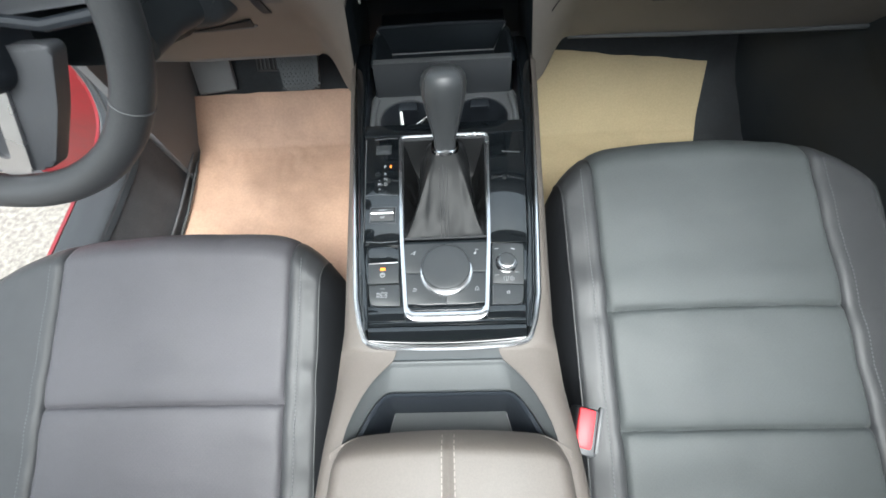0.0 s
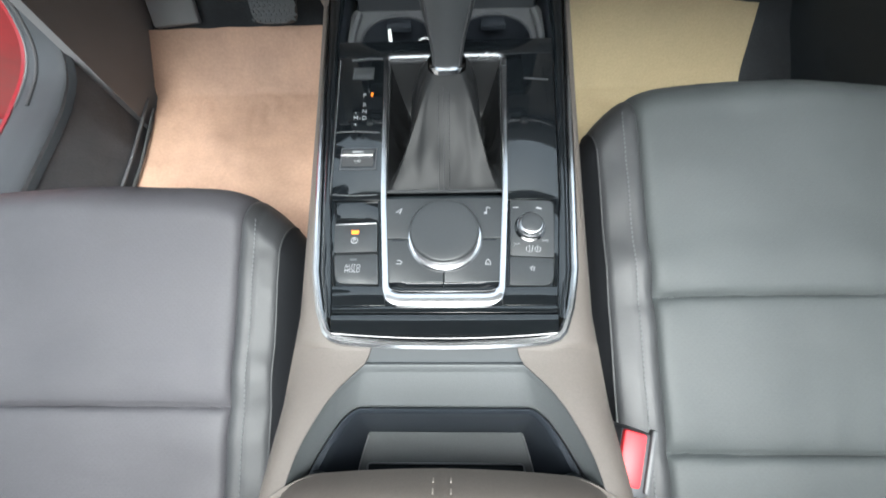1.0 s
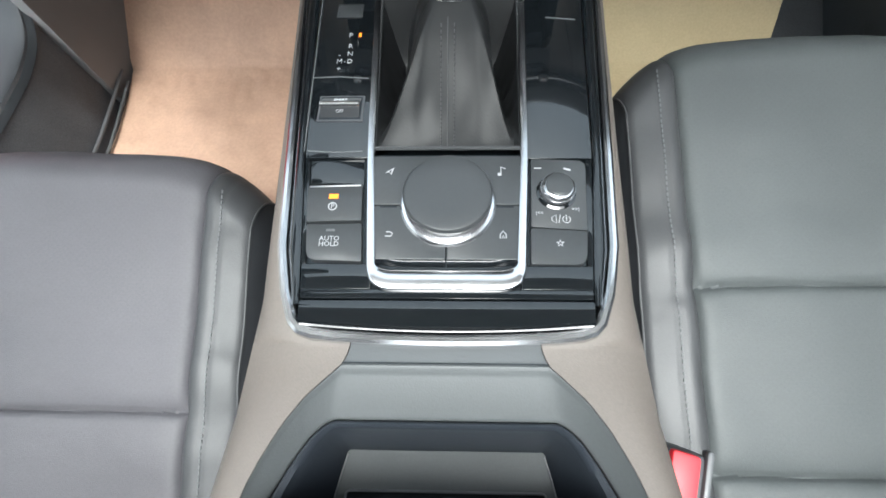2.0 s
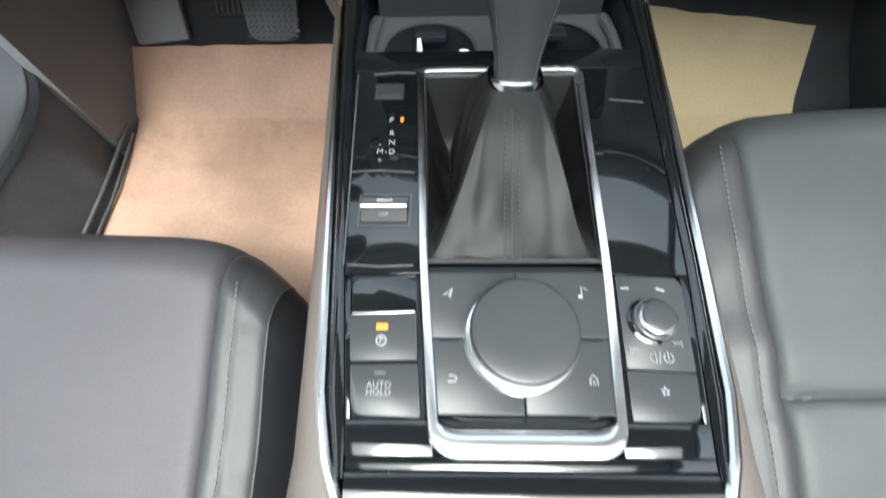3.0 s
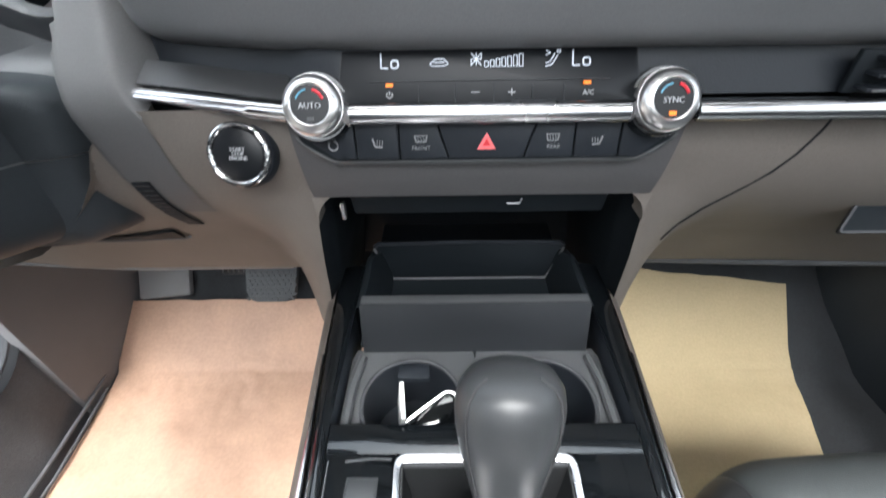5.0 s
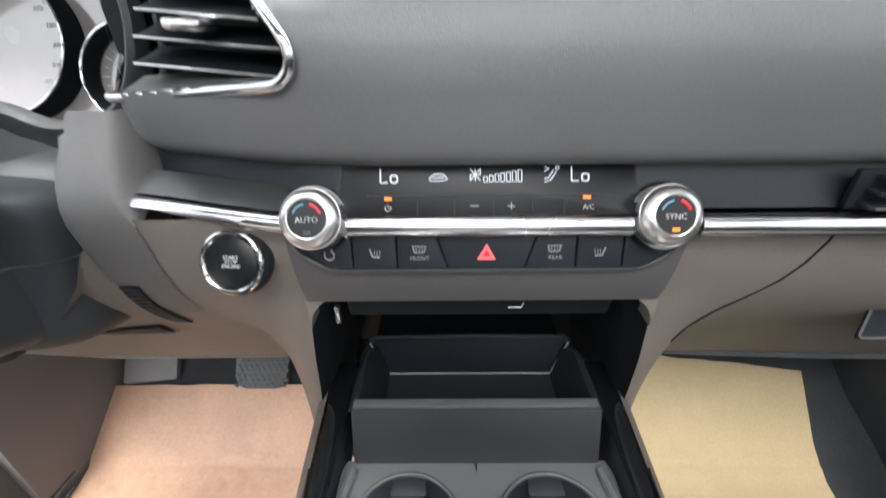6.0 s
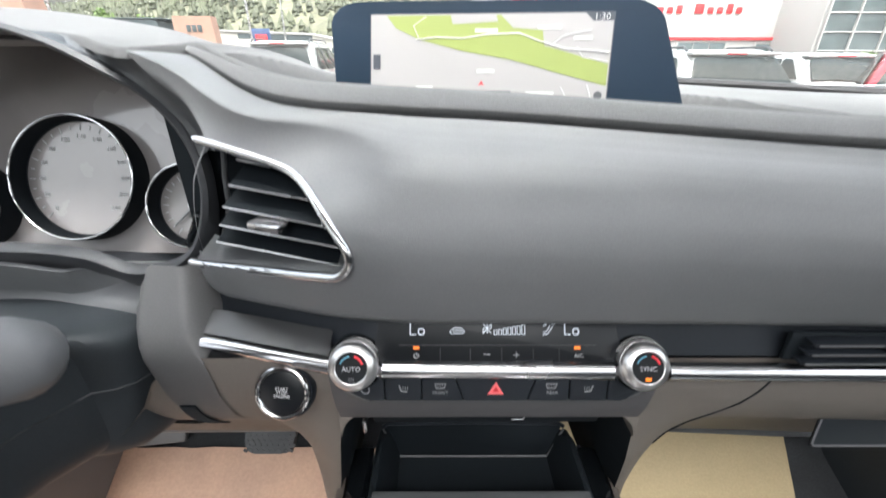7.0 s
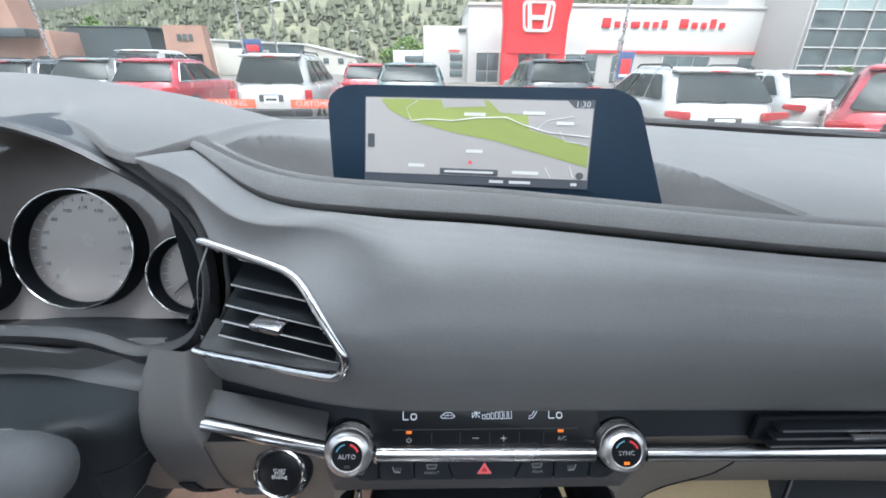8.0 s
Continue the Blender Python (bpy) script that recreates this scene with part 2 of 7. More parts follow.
M_CARPET = mat("carpet", (0.034, 0.037, 0.041), 0.95, fine=0.5, fscale=900, bump=1.0, bscale=900, var=0.25, vscale=14)
M_PAPER1 = mat("orange_paper", (0.53, 0.345, 0.245), 0.60, fine=0.06, fscale=160, bump=0.45, bscale=55, var=0.12, vscale=9)
M_PAPER2 = mat("kraft_paper", (0.49, 0.40, 0.245), 0.8, fine=0.05, fscale=220, bump=0.35, bscale=18, var=0.05, vscale=10)
M_REDPAINT = mat("red_paint", (0.16, 0.003, 0.007), 0.35, coat=0.2, spec=0.3, var=0.15, vscale=20)
M_SEAL = mat("grey_seal", (0.12, 0.123, 0.13), 0.6, var=0.12, bump=0.3, bscale=300)
M_REDPLASTIC = mat("red_plastic", (0.55, 0.02, 0.028), 0.5, var=0.06)
M_LABEL = mat("grey_print", (0.25, 0.255, 0.265), 0.5, var=0.04)
M_WHITE = mat("white_print", (0.52, 0.53, 0.55), 0.5, var=0.02)
M_GLOW = mat("display_white", (0.62, 0.66, 0.73), 0.5, emit=0.10, var=0.0)
M_AMBER = mat("amber_lamp", (0.85, 0.19, 0.008), 0.5, emit=0.16, var=0.0)
M_HAZ = mat("hazard_red", (0.85, 0.16, 0.17), 0.5, var=0.03)
M_STITCH = mat("pale_thread", (0.20, 0.18, 0.16), 0.8, var=0.1)
M_THREAD = mat("grey_thread", (0.085, 0.088, 0.092), 0.8, var=0.1)
M_FABRIC = mat("headliner", (0.38, 0.38, 0.37), 0.95, fine=0.1, fscale=900, bump=0.4, bscale=900)
M_CONCRETE = mat("concrete", (0.125, 0.113, 0.10), 0.9, fine=0.35, fscale=45, bump=0.6, bscale=60, var=0.12, vscale=0.6)
M_DOOR = mat("door_plastic", (0.030, 0.035, 0.040), 0.5, spec=0.3, var=0.1, fine=0.05, fscale=500, bump=0.15, bscale=900)
M_BLACK = mat("black_plastic", (0.015, 0.018, 0.023), 0.45, spec=0.3, var=0.1, fine=0.05, fscale=500, bump=0.15, bscale=900)
M_SATIN = mat("satin_silver", (0.22, 0.22, 0.225), 0.38, 0.6, var=0.04)
M_KICK = mat("kick_plastic", (0.165, 0.165, 0.172), 0.6, var=0.08, bump=0.2, bscale=600)

# ---- shell of the car ----
floor_z = 0.30


def toe(y):
    return lerp([(0.88, floor_z), (1.0, 0.405), (1.25, 0.66)], y)


setting("floor", sheet(lambda x, y: (x, y, toe(y) - 0.035 + 0.004 * noise.noise((x * 9, y * 9, 0))), lin(-0.78, 0.86, 40), lin(-1.1, 1.25, 60), 0.02),
        M_CARPET, "dark grey carpeted car floor rising to the toe board", "floor")
setting("wall_front", rbox((1.7, 0.03, 0.85), (0.04, 1.29, 0.65), 0.004), M_DARK, "dark bulkhead behind the dashboard", "wall")
# unseen roof lining, with a wide opening added to light the cabin
bm = rbox((1.62, 0.38, 0.035), (0.02, 0.33, 1.565), 0.012)
rbox((1.62, 0.40, 0.035), (0.02, -0.93, 1.565), 0.012, bm=bm)
for sx in (-0.68, 0.72):
    rbox((0.22, 0.96, 0.035), (sx, -0.24, 1.565), 0.012, bm=bm)
setting("ceiling", bm, M_FABRIC, "pale grey fabric roof lining, cut open to let light in", "ceiling")
# unseen back of the cabin, its opening narrowed to cut light from behind
bm = rbox((1.62, 0.06, 1.02), (0.02, -1.15, 0.755), 0.01)
for sx in (-0.55, 0.59):
    rbox((0.50, 0.06, 0.29), (sx, -1.12, 1.41), 0.02, bm=bm)
setting("wall_back", bm, M_HARD, "dark rear end of the cabin with a small opening", "wall")
for k, sx in enumerate((-0.83, 0.90)):
    setting("wall_rear_%d" % (k + 1), rbox((0.04, 0.85, 0.76), (sx, -0.72, 0.64), 0.01), M_HARD, "dark rear side of the cabin below its window", "wall")
# passenger door: lower panel, belt line, pillars
door = thing("door_1", "closed dark plastic passenger door with armrest", "door", kind="structure", loc=(0.88, 0.4, 0.3))


def door_skin(y, z):
    x = 0.845 + 0.05 * smooth(0.55, 0.9, z) - 0.055 * math.exp(-((z - 0.70) / 0.06) ** 2) * smooth(0.95, 0.6, y)
    x -= 0.05 * smooth(0.85, 1.05, y) * smooth(0.75, 0.5, z)
    return (x, y, z)


part("door_panel", sheet(door_skin, lin(-1.1, 1.28, 50), lin(0.27, 1.02, 36), 0.03), M_DOOR, door)
part("speaker_bulge", lathe([(0.105, 0), (0.10, 0.02), (0.085, 0.03), (0.03, 0.034)], facing((0.86, 0.86, 0.47), (-1, -0.15, 0.25)), 40), M_DOOR, door)
part("belt_rail", tube([(0.88, -1.1, 1.03), (0.88, 0.3, 1.05), (0.94, 0.95, 1.05), (1.06, 1.28, 1.05)], 0.028, 12), M_HARD, door)
pil = thing("pillar", "dark roof pillars and roof rails of the car", "pillar", kind="structure", loc=(0, 0, 1))
for sx, fx in ((-0.80, -1.12), (0.84, 1.13)):
    s = 1 if sx > 0 else -1
    part("front_pillar", tube([(fx, 1.42, 1.08), (sx + (fx - sx) * 0.35, 0.95, 1.33), (sx - s * 0.05, 0.48, 1.54)], [0.05, 0.042, 0.04], 12), M_HARD, pil)
    part("roof_rail", tube([(sx - s * 0.05, 0.48, 1.54), (sx - s * 0.04, -0.3, 1.58), (sx - s * 0.02, -1.15, 1.53)], 0.04, 12), M_HARD, pil)
    part("centre_pillar", tube([(sx + s * 0.02, -0.28, 0.32), (sx + s * 0.02, -0.28, 1.0), (sx - s * 0.03, -0.33, 1.57)], [0.09, 0.06, 0.05], 12), M_HARD, pil)
part("header_rail", tube([(-0.8, 0.49, 1.555), (0.02, 0.53, 1.575), (0.84, 0.49, 1.555)], 0.03, 12), M_FABRIC, pil)
ws = thing("window_1", "clear sloping windscreen", "window", kind="structure", loc=(0, 1.0, 1.3))
M_GLASS = clear("clear_glass", (0.85, 0.88, 0.87))


def screen_glass(x, t):
    bow = 0.06 * (x / 0.8) ** 2
    return (x * (1 - 0.04 * t), 1.43 - bow + (0.51 - 1.43) * t, 1.105 + (1.57 - 1.105) * t + 0.03 * math.sin(math.pi * t))


pane = part("windscreen_pane", sheet(screen_glass, lin(-1.08, 1.10, 30), lin(0, 1, 16), 0.004), M_GLASS, ws)
pane.visible_shadow = False
part("cowl_strip", tube([(-1.08, 1.33, 1.085), (-0.6, 1.39, 1.10), (0.0, 1.415, 1.110), (0.45, 1.40, 1.108), (0.68, 1.39, 1.099), (0.88, 1.37, 1.089), (1.10, 1.33, 1.078)], 0.012, 8), M_RUBBER, ws, "black rubber strip at the foot of the glass")

# open doorway beside the driver: kick panel, sill, seal, painted jamb
way = thing("door_2", "open driver doorway with grey seal, scuffed sill and red jamb", "doorway", kind="structure", loc=(-0.8, 0.5, 0.3))


def kick(y, t):
    z = 0.27 + 0.60 * t
    return (-0.741 + 0.05 * smooth(0.86, 1.25, y), y, z)


part("kick_panel", sheet(kick, lin(0.80, 1.28, 24), lin(0, 1, 24), 0.02), M_KICK, way, "dark plastic kick panel")


def spline(pts, n=6):
    """A smooth open path through its points."""
    q = [Vector(p) for p in pts]
    q = [2 * q[0] - q[1]] + q + [2 * q[-1] - q[-2]]
    out_ = []
    for p0, p1, p2, p3 in zip(q, q[1:], q[2:], q[3:]):
        for j in range(n):
            t = j / n
            out_.append(tuple(0.5 * (2 * p1 + (p2 - p0) * t + (2 * p0 - 5 * p1 + 4 * p2 - p3) * t * t + (3 * p1 - p0 - 3 * p2 + p3) * t ** 3)))
    return out_ + [tuple(q[-2])]


RAIL_IN = spline([(-0.742, 0.838, 1.05), (-0.742, 0.838, 0.72), (-0.742, 0.834, 0.60), (-0.742, 0.819, 0.556), (-0.742, 0.800, 0.522), (-0.743, 0.765, 0.494),
                  (-0.744, 0.71, 0.480), (-0.745, 0.65, 0.476), (-0.747, 0.4, 0.474), (-0.747, -0.3, 0.472)])
RAIL_OUT = spline([(-0.837, 0.885, 1.05), (-0.837, 0.885, 0.72), (-0.837, 0.876, 0.60), (-0.837, 0.854, 0.548), (-0.839, 0.822, 0.512), (-0.842, 0.775, 0.490),
                   (-0.844, 0.71, 0.480), (-0.845, 0.65, 0.476), (-0.845, 0.4, 0.474), (-0.845, -0.3, 0.472)])


def rail(k, lift=0.0):
    """A line along the frame of the doorway, k from its inner to its outer edge."""
    out_ = []
    for a, b_ in zip(RAIL_IN, RAIL_OUT):
        a, b_ = Vector(a), Vector(b_)
        n_ = Vector((-0.1, -0.75 * smooth(0.48, 0.60, a.z), 1 - 0.9 * smooth(0.48, 0.60, a.z))).normalized()
        out_.append(tuple(a.lerp(b_, k) + n_ * lift))
    return out_


part("sill_trim", loft([rail(k, h) for k, h in ((-0.05, -0.016), (0.0, -0.004), (0.06, 0.001), (0.2, 0.003), (0.55, 0.004), (0.88, 0.002), (0.97, -0.003), (1.0, -0.012))], False, False), mat("sill_plastic", (0.032, 0.035, 0.039), 0.55, spec=0.25, var=0.12, bump=0.2, bscale=500), way, "smooth dark grey sill trim")
low_in = [(-0.738 + 0.038 * smooth(0.83, 0.70, q[1]), q[1], 0.29) for q in RAIL_IN[12:]]
mid_in = [(-0.739 + 0.021 * smooth(0.83, 0.70, q[1]), q[1], 0.36) for q in RAIL_IN[12:]]
part("carpet_side", loft([RAIL_IN[12:], [((a[0] + b_[0]) / 2, a[1], (a[2] + b_[2]) / 2) for a, b_ in zip(RAIL_IN[12:], mid_in)], mid_in, low_in], False, False), M_SILLSIDE, way, "dark carpeted sill side")
part("door_seal", tube(rail(0.62, 0.004)[:38], 0.0035, 8), M_RUBBER, way, "black rubber door seal")
part("seal_lip", tube(rail(0.88, 0.002)[:38], 0.0025, 8), M_GREY, way)
part("red_sill", loft([rail(1.0, -0.003), [(x - 0.010, y + 0.004, z - 0.004) for x, y, z in rail(1.0)], [(x - 0.018, y + 0.004, z - 0.03) for x, y, z in rail(1.0)], [(x - 0.02, y + 0.004, z - 0.30) for x, y, z in rail(1.0)]], False, False), M_REDPAINT, way, "red painted body edge")
part("jamb", sheet(lambda x, z: (x, 0.905 + 0.02 * math.sin(z * 9), z), lin(-1.30, -0.80, 16), lin(0.215, 1.05, 28), 0.01), M_REDPAINT, way, "red painted hinge jamb")
part("carpet_edge", tube([(-0.722, 0.86, 0.335), (-0.714, 0.78, 0.335), (-0.706, 0.68, 0.335), (-0.703, 0.60, 0.336), (-0.712, 0.2, 0.336)], 0.0035, 8), M_SEAL, way)
part("carpet_edge", tube([(-0.712, 0.84, 0.322), (-0.702, 0.76, 0.322), (-0.692, 0.67, 0.322), (-0.689, 0.58, 0.324), (-0.70, 0.2, 0.324)], 0.003, 8), M_THREAD, way)
part("jamb_edge", rbox((0.50, 0.03, 0.022), (-1.10, 0.915, 0.208), 0.006), M_RUBBER, way, "black rubber edge strip")
part("clip", rbox((0.012, 0.020, 0.016), (-0.738, 0.90, 0.515), 0.003), M_RUBBER, way)

# ---- paper mats ----


def paper(name, label, xs_in, xs_out, y0, y1, material, seed, skew=0.0):
    t = thing(name, label, "floor mat", group="paper mats", loc=((xs_in(0.5) + xs_out(0.5)) / 2, (y0 + y1) / 2, floor_z))

    def f(u, v):
        y = y0 + (y1 + skew * (1 - u) - y0) * v
        x = xs_in(v) + (xs_out(v) - xs_in(v)) * u
        w = 0.006 * noise.noise((x * 7, y * 7, seed)) + 0.003 * noise.noise((x * 22, y * 22, seed))
        if seed == 1:
            w += 0.0045 * abs(noise.noise((x * 30, y * 26, 9))) * smooth(0.74, 0.84, y) * smooth(0.97, 0.88, y) * smooth(-0.30, -0.42, x) + 0.002 * abs(noise.noise((x * 11 + y * 6, y * 9, 4)))
        w += 0.006 * math.exp(-((y - 0.88) / 0.02) ** 2)
        return (x, y, toe(y) + 0.012 + w)
    part("paper_sheet", sheet(f, lin(0, 1, 100), lin(0, 1, 120), 0.0012), material, t)
    return t


paper("paper_mat", "creased orange-brown kraft paper mat on the driver floor", lambda v: -0.16,
      lambda v: lerp([(0, -0.655), (0.39, -0.690), (0.80, -0.715), (0.86, -0.721), (1, -0.734)], v), 0.38, 0.995, M_PAPER1, 1)
paper("paper_mat", "smooth beige kraft paper mat on the passenger floor", lambda v: 0.16,
      lambda v: lerp([(0, 0.60), (0.45, 0.615), (0.75, 0.668), (1, 0.688)], v), 0.45, 1.012, M_PAPER2, 5, 0.040)

# ---- pedals ----
ped = thing("brake_pedal", "black brake pedal with ribbed rubber pad", "pedal", loc=(-0.375, 0.97, 0.46))
pm = facing((-0.376, 0.985, 0.490), (0, -0.75, 0.66))
part("pad", prism(rounded([(-0.046, -0.05), (0.046, -0.05), (0.052, 0.03), (0.045, 0.055), (-0.045, 0.055), (-0.052, 0.03)], 0.02), 0.016, pm, 0.004), M_GREY, ped)
bm = bmesh.new()
for i in range(9):
    for j in range(11):
        x, y = -0.044 + i * 0.011 + (j % 2) * 0.004, -0.044 + j * 0.0088
        rbox((0.0075, 0.0045, 0.003), tuple(pm @ Vector((x, y, 0.0165))), 0, pm.to_3x3() @ Matrix.Rotation(radians(25 if j % 2 else -25), 3, "Z"), bm=bm)
part("tread", bm, M_GREY, ped)
part("arm", tube([(-0.376, 0.985, 0.47), (-0.372, 1.06, 0.60), (-0.37, 1.12, 0.85)], 0.012, 8), M_HARD, ped)
acc = thing("accelerator_pedal", "tall black accelerator pedal", "pedal", loc=(-0.24, 1.0, 0.40))
am = facing((-0.24, 1.05, 0.50), (0, -0.8, 0.6))
part("pad", prism(rounded([(-0.028, -0.11), (0.028, -0.11), (0.03, 0.10), (-0.03, 0.10)], 0.012), 0.014, am, 0.004), M_RUBBER, acc)
for i in range(7):
    part("rib", rbox((0.05, 0.006, 0.004), tuple(am @ Vector((0, -0.085 + i * 0.028, 0.015))), 0.0015, am.to_3x3(), 1), M_GREY, acc)
dead = thing("foot_rest", "ribbed black rubber foot rest", "foot rest", loc=(-0.62, 1.05, 0.44))
dm = facing((-0.640, 1.055, 0.482), (0.1, -0.75, 0.66))
part("plate", rbox((0.105, 0.17, 0.02), tuple(dm.translation), 0.006, dm.to_3x3()), mat("foot_rest_plastic", (0.22, 0.225, 0.235), 0.6, var=0.1, bump=0.2, bscale=500), dead)
cd = thing("carpet_pad", "black ribbed rubber panel behind the pedals", "panel", loc=(-0.45, 1.12, 0.5))
cm_ = facing((-0.45, 1.105, 0.52), (0, -0.75, 0.66))
part("base", rbox((0.14, 0.2, 0.016), tuple(cm_.translation), 0.005, cm_.to_3x3()), M_RUBBER, cd)
for i in range(12):
    part("rib", rbox((0.005, 0.19, 0.006), tuple(cm_ @ Vector((-0.062 + i * 0.0113, 0, 0.01))), 0.002, cm_.to_3x3(), 1), M_GREY, cd)

# ---- seats ----


def seat(name, label, cx, half, left, right, yf, y0, z0, slope, seams, material, pipe):
    t = thing(name, label, "car seat", group="front seats", loc=(cx, yf - 0.25, floor_z))
    R = 0.055
    yb = -0.10

    def top(x, y):
        z = z0 + slope * (y - y0)
        d = x - cx
        z += 0.010 * math.cos(max(-1.5, min(1.5, d / half * 1.4)))
        for s in seams:
            z -= 0.0075 * math.exp(-abs(y - s) / 0.0040) * smooth(half + 0.004, half - 0.004, abs(d))
            z += 0.003 * math.exp(-((abs(y - s) - 0.035) / 0.03) ** 2)
        e = abs(d) - half
        z -= 0.0065 * math.exp(-abs(e) / 0.0042)
        z += 0.0011 * math.sin(19 * x + 31 * y + 1.3) * math.sin(27 * y - 23 * x + cx * 9) + 0.0012 * noise.noise((x * 16, y * 34, cx)) + 0.0006 * noise.noise((x * 60, y * 90, cx))
        if e > 0:
            w = (left if d < 0 else right) - half
            z += 0.0015 * smooth(0, 0.014, e) - 0.0010 * math.exp(-((e - 0.019) / 0.003) ** 2) - 0.024 * (e / w) ** 1.5
            k = min(1, max(0, (e - w * (pipe - 0.08)) / (w * (1.08 - pipe))))
            z -= 0.13 * (1 - math.sqrt(max(0, 1 - k ** 1.8)))
        return z

    def f(x, s):
        # s runs along the top and then down the rounded front
        d = x - cx
        w = (left if d < 0 else right)
        front = yf - R - 0.012 * (d / half) ** 2 * 0.5 - 0.075 * max(0, (abs(d) - half * 0.75) / (w - half * 0.75)) ** 2.2
        if s <= 1:
            y = yb + (front - yb) * s
            return (x, y, top(x, y))
        a = (s - 1)
        zt = top(x, front)
        if a <= 1:
            return (x, front + R * math.sin(a * math.pi / 2), zt - R * (1 - math.cos(a * math.pi / 2)))
        return (x, front + R - 0.02 * (a - 1), zt - R - 0.2 * (a - 1))
    ss = lin(0, 1, 70) + lin(1.1, 2, 10) + [2.4, 3.0]
    for s in seams:
        k = (s - yb) / (yf - R - yb)
        ss += [k + d for d in (-0.014, -0.009, -0.005, -0.002, 0.002, 0.005, 0.009, 0.014)]
    ss = sorted(ss)
    near = [0, 0.0008, 0.002, 0.0035, 0.0055, 0.008, 0.011]
    cols = [("bolster", (cx - half, -1, left - half)), ("bolster", (cx + half, 1, right - half))]
    for n_, xs in cols:
        x0, sx, w = xs
        inner = [x0 + sx * e for e in near] + [x0 + sx * e for e in lin(0.015, w * pipe, 14)]
        outer = [x0 + sx * e for e in lin(w * pipe, w - 0.0015, 16)] + [x0 + sx * w]
        b = sheet(f, inner if sx > 0 else inner[::-1], ss)
        # outer side of the same leather, painted near black for shade
        part("side_facing", sheet(f, outer if sx > 0 else outer[::-1], ss), M_SIDE, t, "leather side facing darkened for shade")
        x = outer[-1]
        rim = [f(x, s) for s in ss]
        low = [(p[0], p[1] - 0.01, min(p[2], 0.40)) for p in rim]
        # lower seat side in black, standing for the shade of the gap
        part("shaded_skirt", loft([rim, [((a[0] + b_[0]) / 2, (a[1] + b_[1]) / 2, (a[2] + b_[2]) / 2) for a, b_ in zip(rim, low)], low], False, False), M_BLACK, t, "lower seat side blackened for the shaded gap")
        part("bolster", b, M_LEATHER, t)
    mid = [cx - half + e for e in near] + lin(cx - half + 0.015, cx + half - 0.015, 44) + [cx + half - e for e in near[::-1]]
    edges = sorted(seams)
    front = yf - R
    bounds = [0.0] + [(s - yb) / (front - yb) for s in edges] + [3.0]
    for a, b_ in zip(bounds, bounds[1:]):
        sub = [a] + [s for s in ss if a < s < b_] + [b_]
        part("cushion_panel", sheet(f, mid, sub), material, t)
    for sx in (-1, 1):
        xs = cx + sx * (half + 0.019)
        bm = bmesh.new()
        y = 0.0
        while y < front - 0.01:
            z = top(xs, y)
            rbox((0.0014, 0.0034, 0.0012), (xs, y, z + 0.0004), 0, Matrix.Rotation(math.atan(slope), 3, "X"), bm=bm)
            y += 0.0055
        part("stitching", bm, M_THREAD, t)
        w = (left if sx < 0 else right)
        xs = cx + sx * (half + (w - half) * pipe)
        part("piping", tube([(f(xs, s)[0], f(xs, s)[1], f(xs, s)[2] + 0.0006) for s in lin(0.02, 1.9, 50)], 0.0013, 6), M_LEATHER, t)
    # backrest
    rings = []
    for k in lin(0, 1, 14):
        yy, zz = -0.10 - 0.22 * k, z0 - 0.10 + 0.66 * k
        w = half + 0.075 - 0.05 * k ** 3
        rings.append([(cx + w * math.copysign(abs(math.cos(a)) ** 0.5, math.cos(a)),
                       yy + (0.055 if math.sin(a) > 0 else 0.075) * math.copysign(abs(math.sin(a)) ** 0.6, math.sin(a)) + 0.04 * abs(math.cos(a)) ** 6, zz) for a in lin(0, math.tau * 31 / 32, 32)])
    part("backrest", loft(rings), M_LEATHER, t)
    part("seat_base", rbox((2 * half + 0.06, 0.42, 0.12), (cx, yf - 0.30, 0.38), 0.02), M_HARD, t)
    return t


seat("driver_seat", "black leather driver seat with perforated panels and stitched bolsters", -0.452, 0.193, 0.415, 0.275, 0.447, 0.387, 0.618, 0.29, [0.164, -0.02], M_PERF, 0.58)
seat("passenger_seat", "black leather passenger seat with cross seams and stitched bolsters", 0.412, 0.172, 0.247, 0.325, 0.573, 0.283, 0.598, 0.25, [0.283, 0.118], M_PERF2, 0.66)

# ---- seat belt buckle ----
bk = thing("seat_belt_buckle", "black seat belt buckle with a red release button", "buckle", loc=(0.166, 0.12, 0.60))
br = Euler((radians(8), radians(0), radians(-16))).to_matrix()
part("housing", rbox((0.030, 0.056, 0.05), (0.168, 0.118, 0.622), 0.005, br), M_HARD, bk)
part("release_button", rbox((0.020, 0.046, 0.012), (0.165, 0.119, 0.646), 0.003, br), M_REDPLASTIC, bk, "bright red plastic button")
part("rim", rbox((0.005, 0.054, 0.010), (0.181, 0.116, 0.646), 0.002, br), M_GREY, bk)
part("stalk", tube([(0.168, 0.115, 0.60), (0.172, 0.09, 0.52), (0.175, 0.06, 0.42)], 0.012, 8), M_RUBBER, bk)

# ---- centre console ----
con = thing("centre_console", "centre console with brown leather sides and piano black top", "console", loc=(0, 0.4, floor_z))
CW = [(0.0, 0.15), (0.1, 0.142), (0.16, 0.134), (0.235, 0.131), (0.33, 0.137), (0.48, 0.147), (0.69, 0.163), (0.75, 0.166)]
CHROME = [(0.205, 0.080), (0.21, 0.092), (0.224, 0.1035), (0.265, 0.1135), (0.345, 0.121), (0.48, 0.133), (0.55, 0.139), (0.64, 0.147), (0.75, 0.153)]
